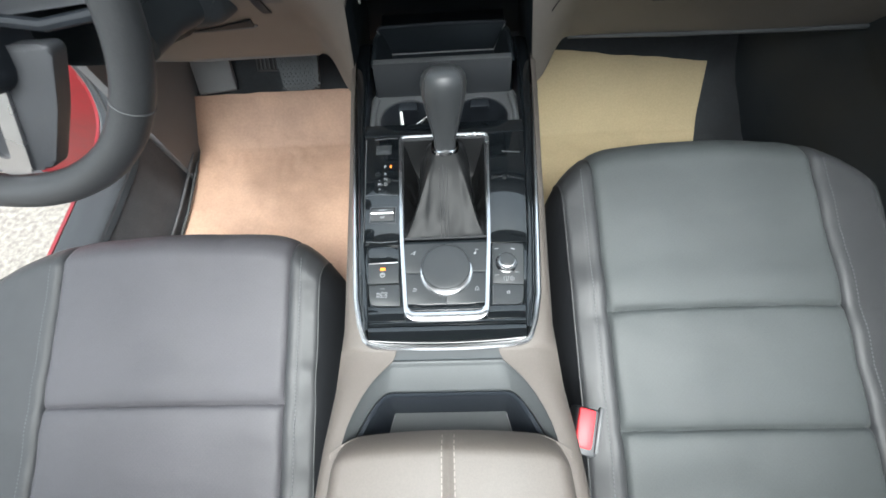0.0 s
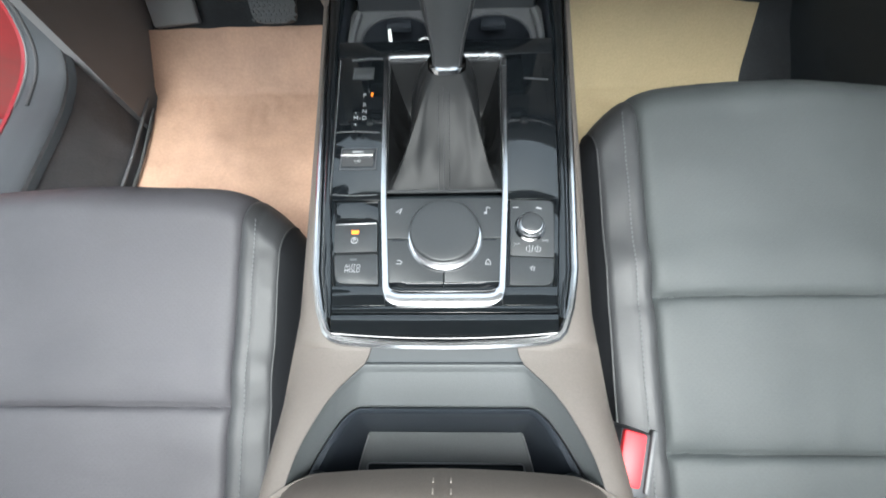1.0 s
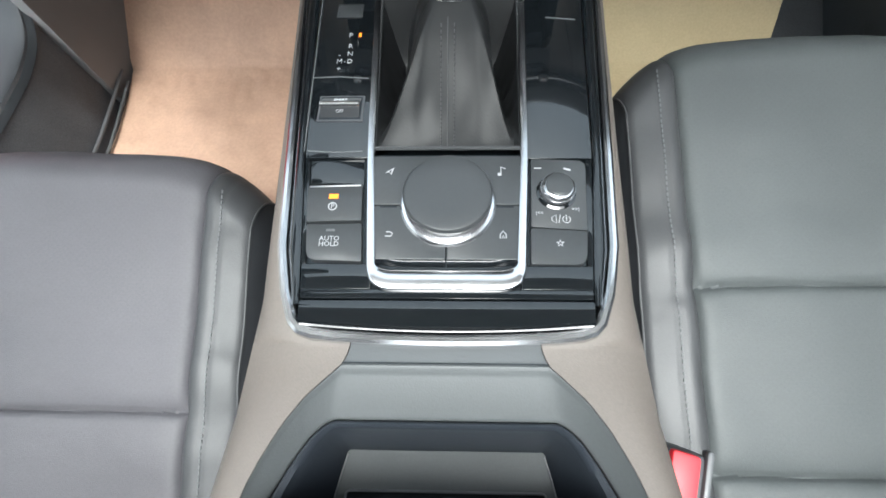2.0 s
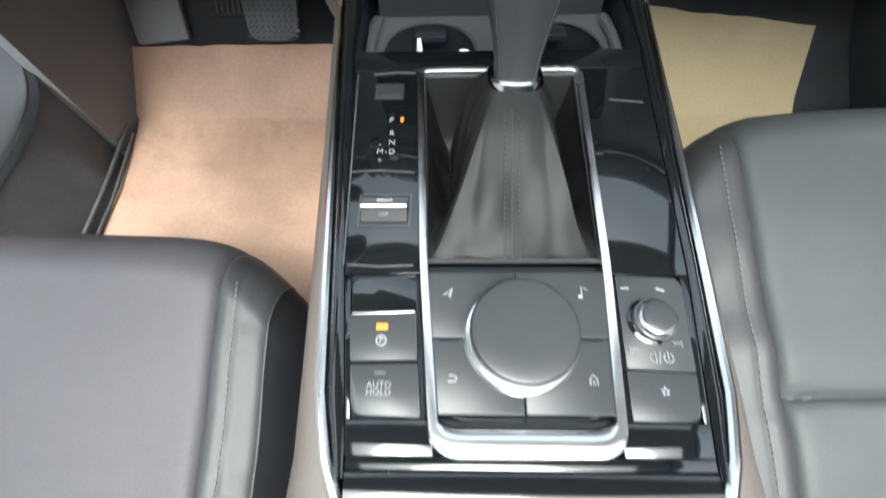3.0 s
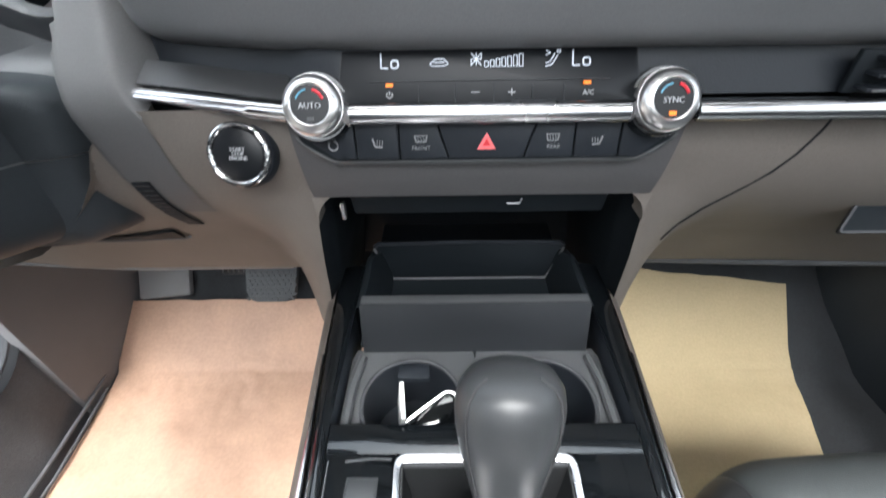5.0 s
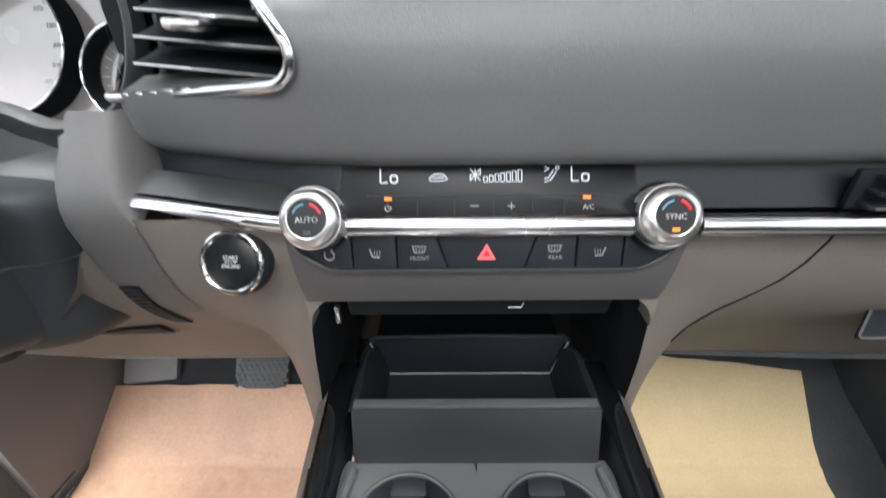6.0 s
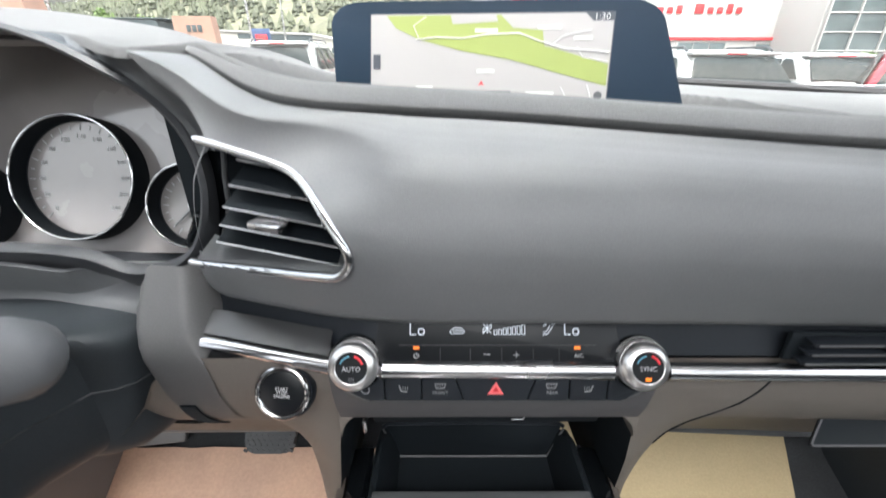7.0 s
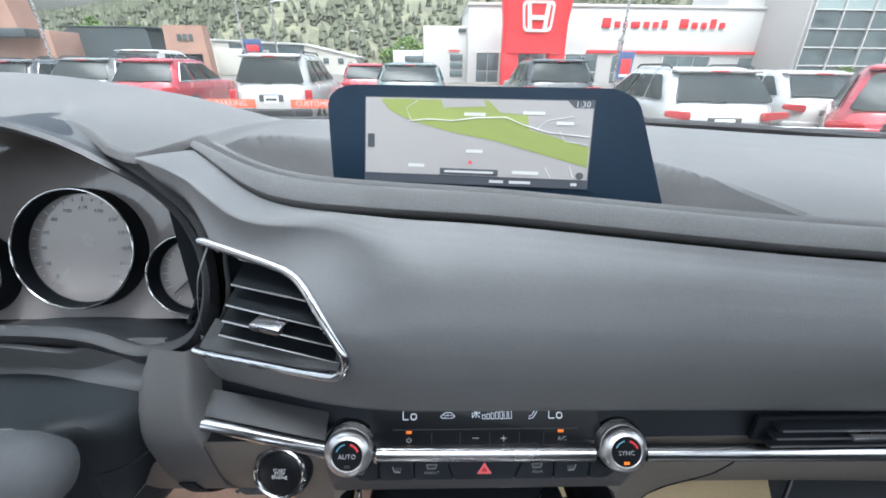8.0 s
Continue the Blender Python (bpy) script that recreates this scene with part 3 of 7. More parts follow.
ARC = [(0.0, 0.128), (0.06, 0.125), (0.1085, 0.1150), (0.122, 0.1115), (0.1345, 0.1065), (0.150, 0.0985), (0.158, 0.0937), (0.170, 0.0850), (0.180, 0.0748), (0.190, 0.0640), (0.197, 0.0612), (0.203, 0.060), (0.2045, 0.060), (0.206, 0.084)]


def inner(y):
    return lerp(ARC, y) if y < 0.206 else lerp(CHROME, y)


for sx in (-1, 1):
    def trim(y, t, sx=sx):
        a, w = inner(y), lerp(CW, y)
        if t <= 0.5:
            k = t / 0.5
            x = a + (w - a) * k
            z = 0.7205 - 0.006 * k - 0.014 * k ** 4
        else:
            k = (t - 0.5) / 0.5
            x = w + 0.004 * math.sin(k * 3)
            z = 0.7005 - 0.40 * k ** 1.3
        return (sx * x, y, z)
    part("side_trim", sheet(trim, lin(-0.25, 0.10, 12) + lin(0.11, 0.25, 40) + lin(0.26, 0.75, 30), lin(0, 0.5, 10) + lin(0.53, 1, 14)), M_BROWN, con, "brown leather side trim")
# piano black surround and top
TOPW = [(0.231, 0.094), (0.345, 0.1075), (0.548, 0.1215)]


def gloss_side(y, t, sx):
    a = lerp(TOPW, y) + 0.0008
    b = lerp(CHROME, y) - 0.004
    return (sx * (a + (b - a) * t), y, 0.7285 + 0.002 * math.sin(t * math.pi) - 0.004 * t * t)


for sx in (-1, 1):
    part("gloss_edge", sheet(lambda y, t: gloss_side(y, t, sx), lin(0.226, 0.74, 40), lin(0, 1, 8), 0.004), M_PIANO, con)


def gloss_rear(x, t):
    y = 0.2285 - (0.0195 - 0.0036 * (x / 0.09) ** 2) * t
    return (x * (1 - 0.012 * t), y, 0.7287 - 0.0012 * (1 - t) ** 6 - 0.0006 * t - 0.0030 * smooth(0.90, 1.0, t))


part("gloss_edge", sheet(gloss_rear, lin(-0.0945, 0.0945, 24), lin(0, 1, 8), 0.004), M_PIANO, con)
path = [(-lerp(CHROME, y), y, 0.7235) for y in lin(0.62, 0.235, 24)]
path += [(-0.1015, 0.2235, 0.7225), (-0.0985, 0.2165, 0.7222), (-0.093, 0.2110, 0.722), (-0.085, 0.2083, 0.722), (-0.07, 0.2066, 0.722), (-0.035, 0.2049, 0.722), (0, 0.2043, 0.722)]
path += [(-x, y, z) for x, y, z in path[::-1][1:]]
rad = [0.0012 + 0.0024 * smooth(0.62, 0.40, p[1]) + 0.0008 * smooth(0.24, 0.21, p[1]) for p in path]
part("chrome_rim", tube(path, rad, 10), M_CHROME, con, "chrome rim")
# the top plate, with its openings, built of strips


def plate(x0, x1, y0, y1, z, bm=None, h=0.006, bev=0.0003):
    """A strip of the top; x0 and x1 are functions of y."""
    o = [(x0(y0), y0), (x1(y0), y0), (x1(y1), y1), (x0(y1), y1)]
    return prism(o, h, Matrix.Translation((0, 0, z - h)), bev, bm)


def wl(y):
    return -lerp(TOPW, y)


def wr(y):
    return lerp(TOPW, y)


BEZ = [(0.236, 0.050), (0.345, 0.0608), (0.524, 0.068)]


def bl(y):
    return -lerp(BEZ, y) + 0.001


def brr(y):
    return lerp(BEZ, y) - 0.001


part("top_plate", plate(wl, wr, 0.2300, 0.2358, 0.7285), M_PIANO, con)
part("top_plate", plate(wl, wr, 0.5255, 0.549, 0.7285), M_PIANO, con)
part("top_plate", plate(brr, wr, 0.3378, 0.525, 0.7285), M_PIANO, con)
part("top_plate", plate(brr, wr, 0.2362, 0.2522, 0.7285), M_PIANO, con)
part("top_plate", plate(wl, bl, 0.3390, 0.525, 0.7285), M_PIANO, con)
part("top_plate", plate(wl, bl, 0.2362, 0.2535, 0.7285), M_PIANO, con)
for o in ([(-0.0942, 0.2540), (-0.1028, 0.3372)], [(0.0933, 0.2527), (0.1018, 0.3372)]):
    sx = -1 if o[0][0] < 0 else 1
    strip = o + [(sx * lerp(TOPW, o[1][1]), o[1][1]), (sx * lerp(TOPW, o[0][1]), o[0][1])]
    part("top_plate", prism(strip[::sx], 0.006, Matrix.Translation((0, 0, 0.7225)), 0.0003), M_PIANO, con)
part("under_plate", rbox((0.2, 0.11, 0.004), (0, 0.291, 0.7195), 0), M_DARK, con)
part("lever_well", rbox((0.2, 0.22, 0.004), (0, 0.45, 0.668), 0), M_DARK, con)
# bezel frame in chrome
out = rounded([(-0.0510, 0.2350), (0.0510, 0.2350), (0.0600, 0.345), (0.0680, 0.524), (-0.0680, 0.524), (-0.0600, 0.345)], [0.016, 0.016, 0.02, 0.012, 0.012, 0.02], 7)
# the rear bar is broad and slopes to the keys, the sides are narrow
inn = [(x, y + 0.0078 * smooth(0.256, 0.241, y)) for x, y in grow(out, -0.0060)]
rows = []
for k, z in ((0, 0.7255), (0.0, 0.7314), (0.04, 0.7324), (0.12, 0.7329), (0.62, 0.7327), (0.88, 0.7319), (0.97, 0.7306), (1, 0.7290), (1, 0.7255)):
    rows.append([(x + (u - x) * k, y + (v - y) * k, z) for (x, y), (u, v) in zip(out, inn)])
part("bezel", loft(rows, True, False), M_CHROME, con, "satin chrome bezel")
# grooves round the left panel
bm = tube([(-0.104, 0.52, 0.7288), (-0.085, 0.5222, 0.7288), (-0.0695, 0.5215, 0.7288)], 0.0006, 6)
tube([(-0.106, 0.345, 0.7288), (-0.085, 0.3435, 0.7288), (-0.064, 0.3445, 0.7288)], 0.0006, 6, bm=bm)
tube([(-0.1085, 0.345, 0.7288), (-0.117, 0.52, 0.7288)], 0.0006, 6, bm=bm)
tube([(-0.112, 0.419, 0.7288), (-0.09, 0.420, 0.7288), (-0.066, 0.418, 0.7288)], 0.0005, 6, bm=bm)
part("groove", bm, M_GREY, con)
# thin grey strip laid on the gloss in place of a reflection
part("reflection_streak", rbox((0.026, 0.0011, 0.0006), (0.098, 0.487, 0.7287), 0, Matrix.Rotation(radians(-7), 3, "Z")), M_GREY, con, "thin pale strip standing for a reflection on the gloss")
# left keys: parking brake and hold
part("key_well", prism([(-0.096, 0.2535), (-0.054, 0.2535), (-0.061, 0.3392), (-0.1035, 0.3385)], 0.004, Matrix.Translation((0, 0, 0.7205))), M_DARK, con)


def key(name, pts, z, h, mtl=None, r=0.001, lab=""):
    return part(name, prism(rounded(pts, r, 4), h, Matrix.Translation((0, 0, z)), 0.0005), mtl or M_KEY, con, lab)


kb = key("brake_key", [(-0.0968, 0.2837), (-0.0588, 0.2845), (-0.0606, 0.3135), (-0.0998, 0.3120)], 0.723, 0.0085)
part("lip", rbox((0.037, 0.0012, 0.0008), (-0.0800, 0.3122, 0.7315), 0.0003, Matrix.Rotation(0.035, 3, "Z")), M_ALU, kb)
kh = key("hold_key", [(-0.0935, 0.2555), (-0.0562, 0.2545), (-0.0586, 0.2826), (-0.0967, 0.2818)], 0.723, 0.0075, None, [0.007, 0.001, 0.001, 0.001])
key("gloss_key", [(-0.0999, 0.3128), (-0.0606, 0.3142), (-0.0620, 0.3385), (-0.1020, 0.3360)], 0.720, 0.0064, M_PIANO, [0.001, 0.001, 0.001, 0.005])
top = Matrix.Translation
part("brake_lamp", rbox((0.0065, 0.0035, 0.0006), (-0.080, 0.3035, 0.7318), 0), M_AMBER, kb, "lit amber lamp")
part("brake_sign", ring([(0.0032 * math.cos(a), 0.0032 * math.sin(a)) for a in lin(0, 6.1, 20)], [(0.0025 * math.cos(a), 0.0025 * math.sin(a)) for a in lin(0, 6.1, 20)], 0.0004, top((-0.080, 0.2955, 0.7316))), M_LABEL, kb)
words("letter", "P", 0.0052, top((-0.080, 0.2955, 0.7317)), M_LABEL, kb)
words("lettering", "AUTO\nHOLD", 0.0050, top((-0.0795, 0.2690, 0.7307)), M_LABEL, kh)
part("lamp_window", rbox((0.006, 0.0016, 0.0004), (-0.0795, 0.2775, 0.7306), 0), M_GREY, kh)
# right keys: volume plate and favourite
part("key_well", prism([(0.054, 0.2520), (0.096, 0.2520), (0.1025, 0.3375), (0.061, 0.3385)], 0.004, top((0, 0, 0.7200))), M_DARK, con)
vp = key("volume_plate", [(0.0582, 0.2807), (0.0958, 0.2785), (0.1010, 0.3350), (0.0618, 0.3368)], 0.722, 0.0075, None, [0.001, 0.001, 0.006, 0.001])
kf = key("favourite_key", [(0.0562, 0.2535), (0.0925, 0.2530), (0.0957, 0.2775), (0.0580, 0.2797)], 0.722, 0.0075, None, [0.001, 0.007, 0.001, 0.001])
star = [(0.0028 * (1 if k % 2 == 0 else 0.45) * math.sin(k * math.pi / 5), 0.0028 * (1 if k % 2 == 0 else 0.45) * math.cos(k * math.pi / 5)) for k in range(10)]
part("star_sign", ring(star, [(x * 0.65, y * 0.65) for x, y in star], 0.0004, top((0.0765, 0.2685, 0.7296))), M_LABEL, kf)
vol = thing("volume_knob", "small round volume knob with knurled chrome side", "knob", group="console knobs", loc=(0.079, 0.312, 0.7295))
vm = top((0.0772, 0.3075, 0.7292))
part("skirt", lathe([(0.0138, 0), (0.0138, 0.0012), (0.0120, 0.0020)], vm, 40), M_PIANO, vol)
bm = lathe([(0.0116, 0.001), (0.0116, 0.0085), (0.0110, 0.0098), (0.0098, 0.0110), (0.0092, 0.0112)], vm, 40)
for k in range(48):
    a = k * math.tau / 48
    rbox((0.0006, 0.0007, 0.0055), (0.0772 + 0.0117 * math.cos(a), 0.3075 + 0.0117 * math.sin(a), 0.7340), 0, Matrix.Rotation(a, 3, "Z"), bm=bm)
part("body", bm, M_CHROME, vol, "knurled chrome side")
part("cap", lathe([(0.0094, 0.0108), (0.0092, 0.0122), (0.0080, 0.0128), (0.002, 0.0127), (0.0002, 0.0127)], vm, 40), M_KEY, vol)
words("lettering", "|<<", 0.0038, top((0.0645, 0.2915, 0.7297)), M_LABEL, vp)
words("lettering", ">>|", 0.0038, top((0.0895, 0.2945, 0.7297)), M_LABEL, vp)
bm = tube([(0.0725, 0.2855, 0.7298), (0.0725, 0.2880, 0.7298), (0.0755, 0.2900, 0.7298), (0.0755, 0.2835, 0.7298), (0.0725, 0.2855, 0.7298)], 0.0003, 5)
tube([(0.077, 0.2835, 0.7298), (0.0785, 0.2900, 0.7298)], 0.0003, 5, bm=bm)
tube([(0.0825 + 0.0026 * math.sin(a), 0.2865 + 0.0026 * math.cos(a), 0.7298) for a in lin(0.6, 5.7, 14)], 0.0003, 5, bm=bm)
tube([(0.0825, 0.28555, 0.7298), (0.0825, 0.2900, 0.7298)], 0.0003, 5, bm=bm)
part("mute_sign", bm, M_LABEL, vp)
bm = rbox((0.005, 0.0009, 0.0004), (0.066, 0.3285, 0.7297), 0)
rbox((0.005, 0.0014, 0.0004), (0.087, 0.3275, 0.7297), 0, Matrix.Rotation(-0.3, 3, "Z"), bm=bm)
part("level_marks", bm, M_LABEL, vp)
# keypad round the control knob
part("keypad_well", prism(rounded([(-0.0475, 0.2440), (0.0475, 0.2440), (0.0550, 0.342), (-0.0550, 0.342)], 0.008), 0.003, top((0, 0, 0.7225))), M_DARK, con)


def pad_key(name, pts, h=0.0075, r=0.0008):
    return part(name, prism(rounded(pts, r, 3), h, top((0, 0, 0.7235)), 0.0005), M_KEY, con)


k1 = pad_key("navigation_key", [(-0.0508, 0.2975), (-0.0002, 0.2975), (-0.0002, 0.3385), (-0.0540, 0.3385)], 0.0073)
k2 = pad_key("music_key", [(0.0002, 0.2975), (0.0508, 0.2975), (0.0540, 0.3385), (0.0002, 0.3385)], 0.0073)
k3 = pad_key("back_key", [(-0.0470, 0.2562), (-0.0004, 0.2562), (-0.0004, 0.2967), (-0.0505, 0.2967)], 0.0070)
k4 = pad_key("home_key", [(0.0004, 0.2562), (0.0470, 0.2562), (0.0505, 0.2967), (0.0004, 0.2967)], 0.0070)
for kx, par_ in ((-1, k3), (1, k4)):
    def face(x, t, kx=kx):
        low = 0.0078 - 0.003 * smooth(0.030, 0.047, abs(x))
        return (x, 0.2561 - 0.8 * low * t, 0.7302 - 0.0078 * t ** 1.1)
    part("front_face", sheet(face, lin(min(kx * 0.0004, kx * 0.0468), max(kx * 0.0004, kx * 0.0468), 14), lin(0, 1, 6), 0.002), M_PIANO, par_)
    part("notch", rbox((0.012, 0.0014, 0.0006), (kx * 0.0408, 0.2958, 0.7304), 0.0003), M_DARK, par_)
tri = [(-0.0034, -0.0015), (0.0030, 0.0030), (0.0012, -0.0034), (-0.0002, -0.0008)]
part("arrow_sign", ring(tri, [(x * 0.55, y * 0.55) for x, y in tri], 0.0004, top((-0.0415, 0.325, 0.7311))), M_LABEL, k1)
bm = tube([(0.039, 0.3225, 0.7312), (0.039, 0.3285, 0.7312), (0.0425, 0.3270, 0.7312)], 0.0004, 5)
rbox((0.0026, 0.002, 0.0004), (0.038, 0.3223, 0.7312), 0, bm=bm)
part("note_sign", bm, M_LABEL, k2)
bm = tube([(-0.0415, 0.273, 0.7307), (-0.0375, 0.273, 0.7307), (-0.0365, 0.275, 0.7307), (-0.0385, 0.2762, 0.7307), (-0.041, 0.2762, 0.7307)], 0.0004, 5)
part("back_sign", bm, M_LABEL, k3)
bm = tube([(0.0365, 0.2715, 0.7307), (0.0365, 0.2745, 0.7307), (0.0385, 0.277, 0.7307), (0.0405, 0.2745, 0.7307), (0.0405, 0.2715, 0.7307)], 0.0004, 5)
tube([(0.0378, 0.2715, 0.7307), (0.0385, 0.274, 0.7307), (0.0392, 0.2715, 0.7307)], 0.0003, 5, bm=bm)
part("home_sign", bm, M_LABEL, k4)
cmd = thing("control_knob", "large round black control knob with chrome ring", "knob", group="console knobs", loc=(0.0008, 0.2985, 0.730))
km = top((0.0008, 0.2985, 0.7295))
part("collar", lathe([(0.0335, 0), (0.0335, 0.0015), (0.0322, 0.003), (0.030, 0.0032)], km, 64), M_CHROME, cmd, "chrome ring")
bm = lathe([(0.0295, 0.001), (0.0298, 0.011), (0.0285, 0.013)], km, 64)
for k in range(96):
    a = k * math.tau / 96
    rbox((0.0008, 0.0009, 0.0065), (0.0008 + 0.0299 * math.cos(a), 0.2985 + 0.0299 * math.sin(a), 0.7365), 0, Matrix.Rotation(a, 3, "Z"), bm=bm)
part("grip", bm, mat("dark_knurl", (0.26, 0.26, 0.27), 0.36, 1.0, var=0.05, rvar=0.3), cmd, "knurled metal grip")
part("cap", lathe([(0.0300, 0.0118), (0.0303, 0.0150), (0.0290, 0.0172), (0.027, 0.0178), (0.015, 0.0172), (0.001, 0.0170)], km, 64), M_KEY, cmd)
# drive mode toggle, lock switch, selector letters
tg = thing("mode_toggle", "chrome drive mode toggle in a black well", "switch", loc=(-0.085, 0.386, 0.7285))
part("well", ring([(-0.018, -0.013), (0.018, -0.013), (0.018, 0.0125), (-0.018, 0.0125)], [(-0.0165, -0.0115), (0.0165, -0.0115), (0.0165, 0.011), (-0.0165, 0.011)], 0.0012, top((-0.085, 0.386, 0.7283))), M_HARD, tg)
part("floor", rbox((0.033, 0.0225, 0.001), (-0.085, 0.386, 0.7290), 0), M_DARK, tg)
part("rocker", sheet(lambda x, t: (-0.085 + x, 0.3868 + 0.0088 * t, 0.7335 - 0.0036 * t ** 1.5), lin(-0.0155, 0.0155, 4), lin(0, 1, 8), 0.0008), M_GREY, tg, "grey upper face of the rocker")
part("lower_face", sheet(lambda x, t: (-0.085 + x, 0.3862 - 0.0105 * t, 0.7332 - 0.0040 * t), lin(-0.0155, 0.0155, 4), lin(0, 1, 6), 0.0008), M_PANEL, tg)
part("divider", tube([(-0.1005, 0.3860, 0.7338), (-0.0695, 0.3860, 0.7338)], 0.0024, 8), M_CHROME, tg, "chrome bar across the rocker")
words("lettering", "SPORT", 0.0036, top((-0.085, 0.3912, 0.7330)) @ Matrix.Rotation(-0.32, 4, "X"), M_WHITE, tg)
words("lettering", "OFF", 0.0036, top((-0.085, 0.3808, 0.7318)) @ Matrix.Rotation(0.36, 4, "X"), M_LABEL, tg)
part("lock_switch", ring([(-0.0115, -0.0085), (0.0115, -0.0085), (0.0115, 0.0085), (-0.0115, 0.0085)], [(-0.0105, -0.0075), (0.0105, -0.0075), (0.0105, 0.0075), (-0.0105, 0.0075)], 0.0008, top((-0.0895, 0.5, 0.7284))), M_KEY, con)
part("lock_cover", rbox((0.0205, 0.0145, 0.001), (-0.0895, 0.5, 0.7287), 0.0004), M_KEY, con)
for ch, x, y, s in (("P", -0.0857, 0.4685, 0.0074), ("R", -0.0847, 0.4552, 0.0068), ("N", -0.0842, 0.4462, 0.0068), ("D", -0.0836, 0.4374, 0.0068), ("M", -0.0925, 0.4374, 0.0068), ("-", -0.0880, 0.4374, 0.0060), ("-", -0.0931, 0.4450, 0.0070), ("+", -0.0921, 0.4290, 0.0066)):
    words("letter", ch, s, top((x, y, 0.7287)), M_LABEL, con)
part("selector_lamp", rbox((0.0022, 0.0045, 0.0005), (-0.0777, 0.4690, 0.7288), 0), M_AMBER, con, "lit amber lamp")
# gear lever boot
RECT = []
for (xa, ya), (xb, yb) in (((-0.0555, 0.3475), (0.0555, 0.3475)), ((0.0555, 0.3475), (0.062, 0.517)), ((0.062, 0.517), (-0.062, 0.517)), ((-0.062, 0.517), (-0.0555, 0.3475))):
    RECT += [(xa + (xb - xa) * k / 36, ya + (yb - ya) * k / 36) for k in range(36)]


LEVER = Vector((0.0035, 0.4635, 0.7710))


def boot_ring(k):
    """k from the frame, 0, up to the collar, 1: a flat gutter first, then the steep sleeve."""
    c = Vector((LEVER.x, LEVER.y, 0.0))
    out_ = []
    for i, (x, y) in enumerate(RECT):
        a = math.atan2(y - 0.432, x)
        back = smooth(0.425, 0.356, y)
        r0 = Vector((x, y, 0.0))
        foot = Vector((x * (0.66 + 0.28 * back), 0.436 + (y - 0.436) * (0.60 + 0.36 * back), 0.0))
        ca, sa = math.cos(a), math.sin(a)
        wide = 1 - 0.22 * smooth(0.88, 1.0, k)
        r1 = c + Vector((0.0235 * math.copysign(abs(ca) ** 0.6, ca), 0.0195 * math.copysign(abs(sa) ** 0.6, sa), 0)) * wide
        deep = 0.052 * (1 - back) ** 0.8 + 0.003
        if k < 0.35:
            g = k / 0.35
            p = r0.lerp(foot, g)
            z = 0.7275 - deep * math.sin(g * math.pi * 0.5) ** 1.2
        else:
            g = (k - 0.35) / 0.65
            ease = 0.75 * g + 0.25 * g ** 2
            side = (0.36 * g + 0.64 * g ** 2.5) * (1 - 0.5 * back) + 0.5 * back * (0.75 * (1 - (1 - g) ** 2.6) + 0.25 * g ** 2)
            p = Vector((foot.x + (r1.x - foot.x) * side, foot.y + (r1.y - foot.y) * ease, 0))
            z0 = 0.7275 - deep
            z = z0 + (LEVER.z + 0.002 - z0) * (g ** (1 + 0.25 * back))
        fold = math.sin(k * math.pi) * (0.0020 * math.sin(4 * a + 3 * k + 0.6) + 0.0012 * math.sin(7 * a - 6 * k) + 0.0009 * math.sin(13 * a + 9 * k))
        for a0, lean, deep_ in ((-2.35, 0.35, 0.0034), (-1.98, -0.25, 0.0026), (-1.20, 0.30, 0.0026), (-0.80, -0.35, 0.0034), (-2.80, 0.3, 0.003), (-0.35, -0.3, 0.003)):
            fold -= deep_ * math.sin(k * math.pi) * math.exp(-((a - a0 - lean * (k - 0.5)) / 0.085) ** 2)
        p += Vector((math.cos(a), math.sin(a), 0)) * fold
        z += (0.0008 * math.sin(5 * a + 9 * k) + 0.0008 * math.sin(9 * a - 12 * k)) * math.sin(k * math.pi)
        out_.append((p.x, p.y, z))
    return out_


M_BOOT = mat("soft_leather", (0.010, 0.0105, 0.011), 0.46, spec=0.18, fine=0.05, fscale=500, bump=0.12, bscale=500, var=0.08, rvar=0.05)
lever = thing("gear_lever", "black leather gear lever with a stitched boot and chrome collar", "gear lever", loc=(0, 0.45, 0.728))
part("boot_skirt", loft([boot_ring(k) for k in lin(0, 0.33, 12)], True, False), M_BOOT, lever, "soft leather skirt sunk round the boot")
part("boot", loft([boot_ring(k) for k in lin(0.33, 1, 36)], True, False), M_BOOT, lever, "soft creased leather boot")
part("boot_edge", tube([(x, y, 0.7285) for x, y in RECT], 0.0016, 6, True), M_LEATHER, lever)


def boot_at(k, x):
    """The boot's rear face at k, where it passes x."""
    pts = sorted((p for p in boot_ring(k) if p[1] < LEVER.y), key=lambda p: p[0])
    for p, q in zip(pts, pts[1:]):
        if p[0] <= x <= q[0]:
            return Vector(p).lerp(Vector(q), (x - p[0]) / max(1e-9, q[0] - p[0]))
    return Vector(pts[len(pts) // 2])


bm = bmesh.new()
for off in (-0.005, 0.005):
    for j in range(30):
        k = 0.30 + 0.64 * j / 30
        p, q = boot_at(k, off), boot_at(k + 0.012, off)
        tube([p + Vector((0, -0.0006, 0.0007)), q + Vector((0, -0.0006, 0.0007))], 0.0006, 5, bm=bm)
part("centre_seam", tube([boot_at(k, 0.0) + Vector((0, -0.0003, 0.0004)) for k in lin(0.28, 0.95, 30)], 0.0005, 5), M_RUBBER, lever)
part("stitching", bm, M_RUBBER, lever, "dark thread stitching")
A, B = LEVER, Vector((0.0062, 0.506, 0.8675))
ax = (B - A).normalized()
e1 = Vector((1, 0, 0))
e2 = ax.cross(e1).normalized()


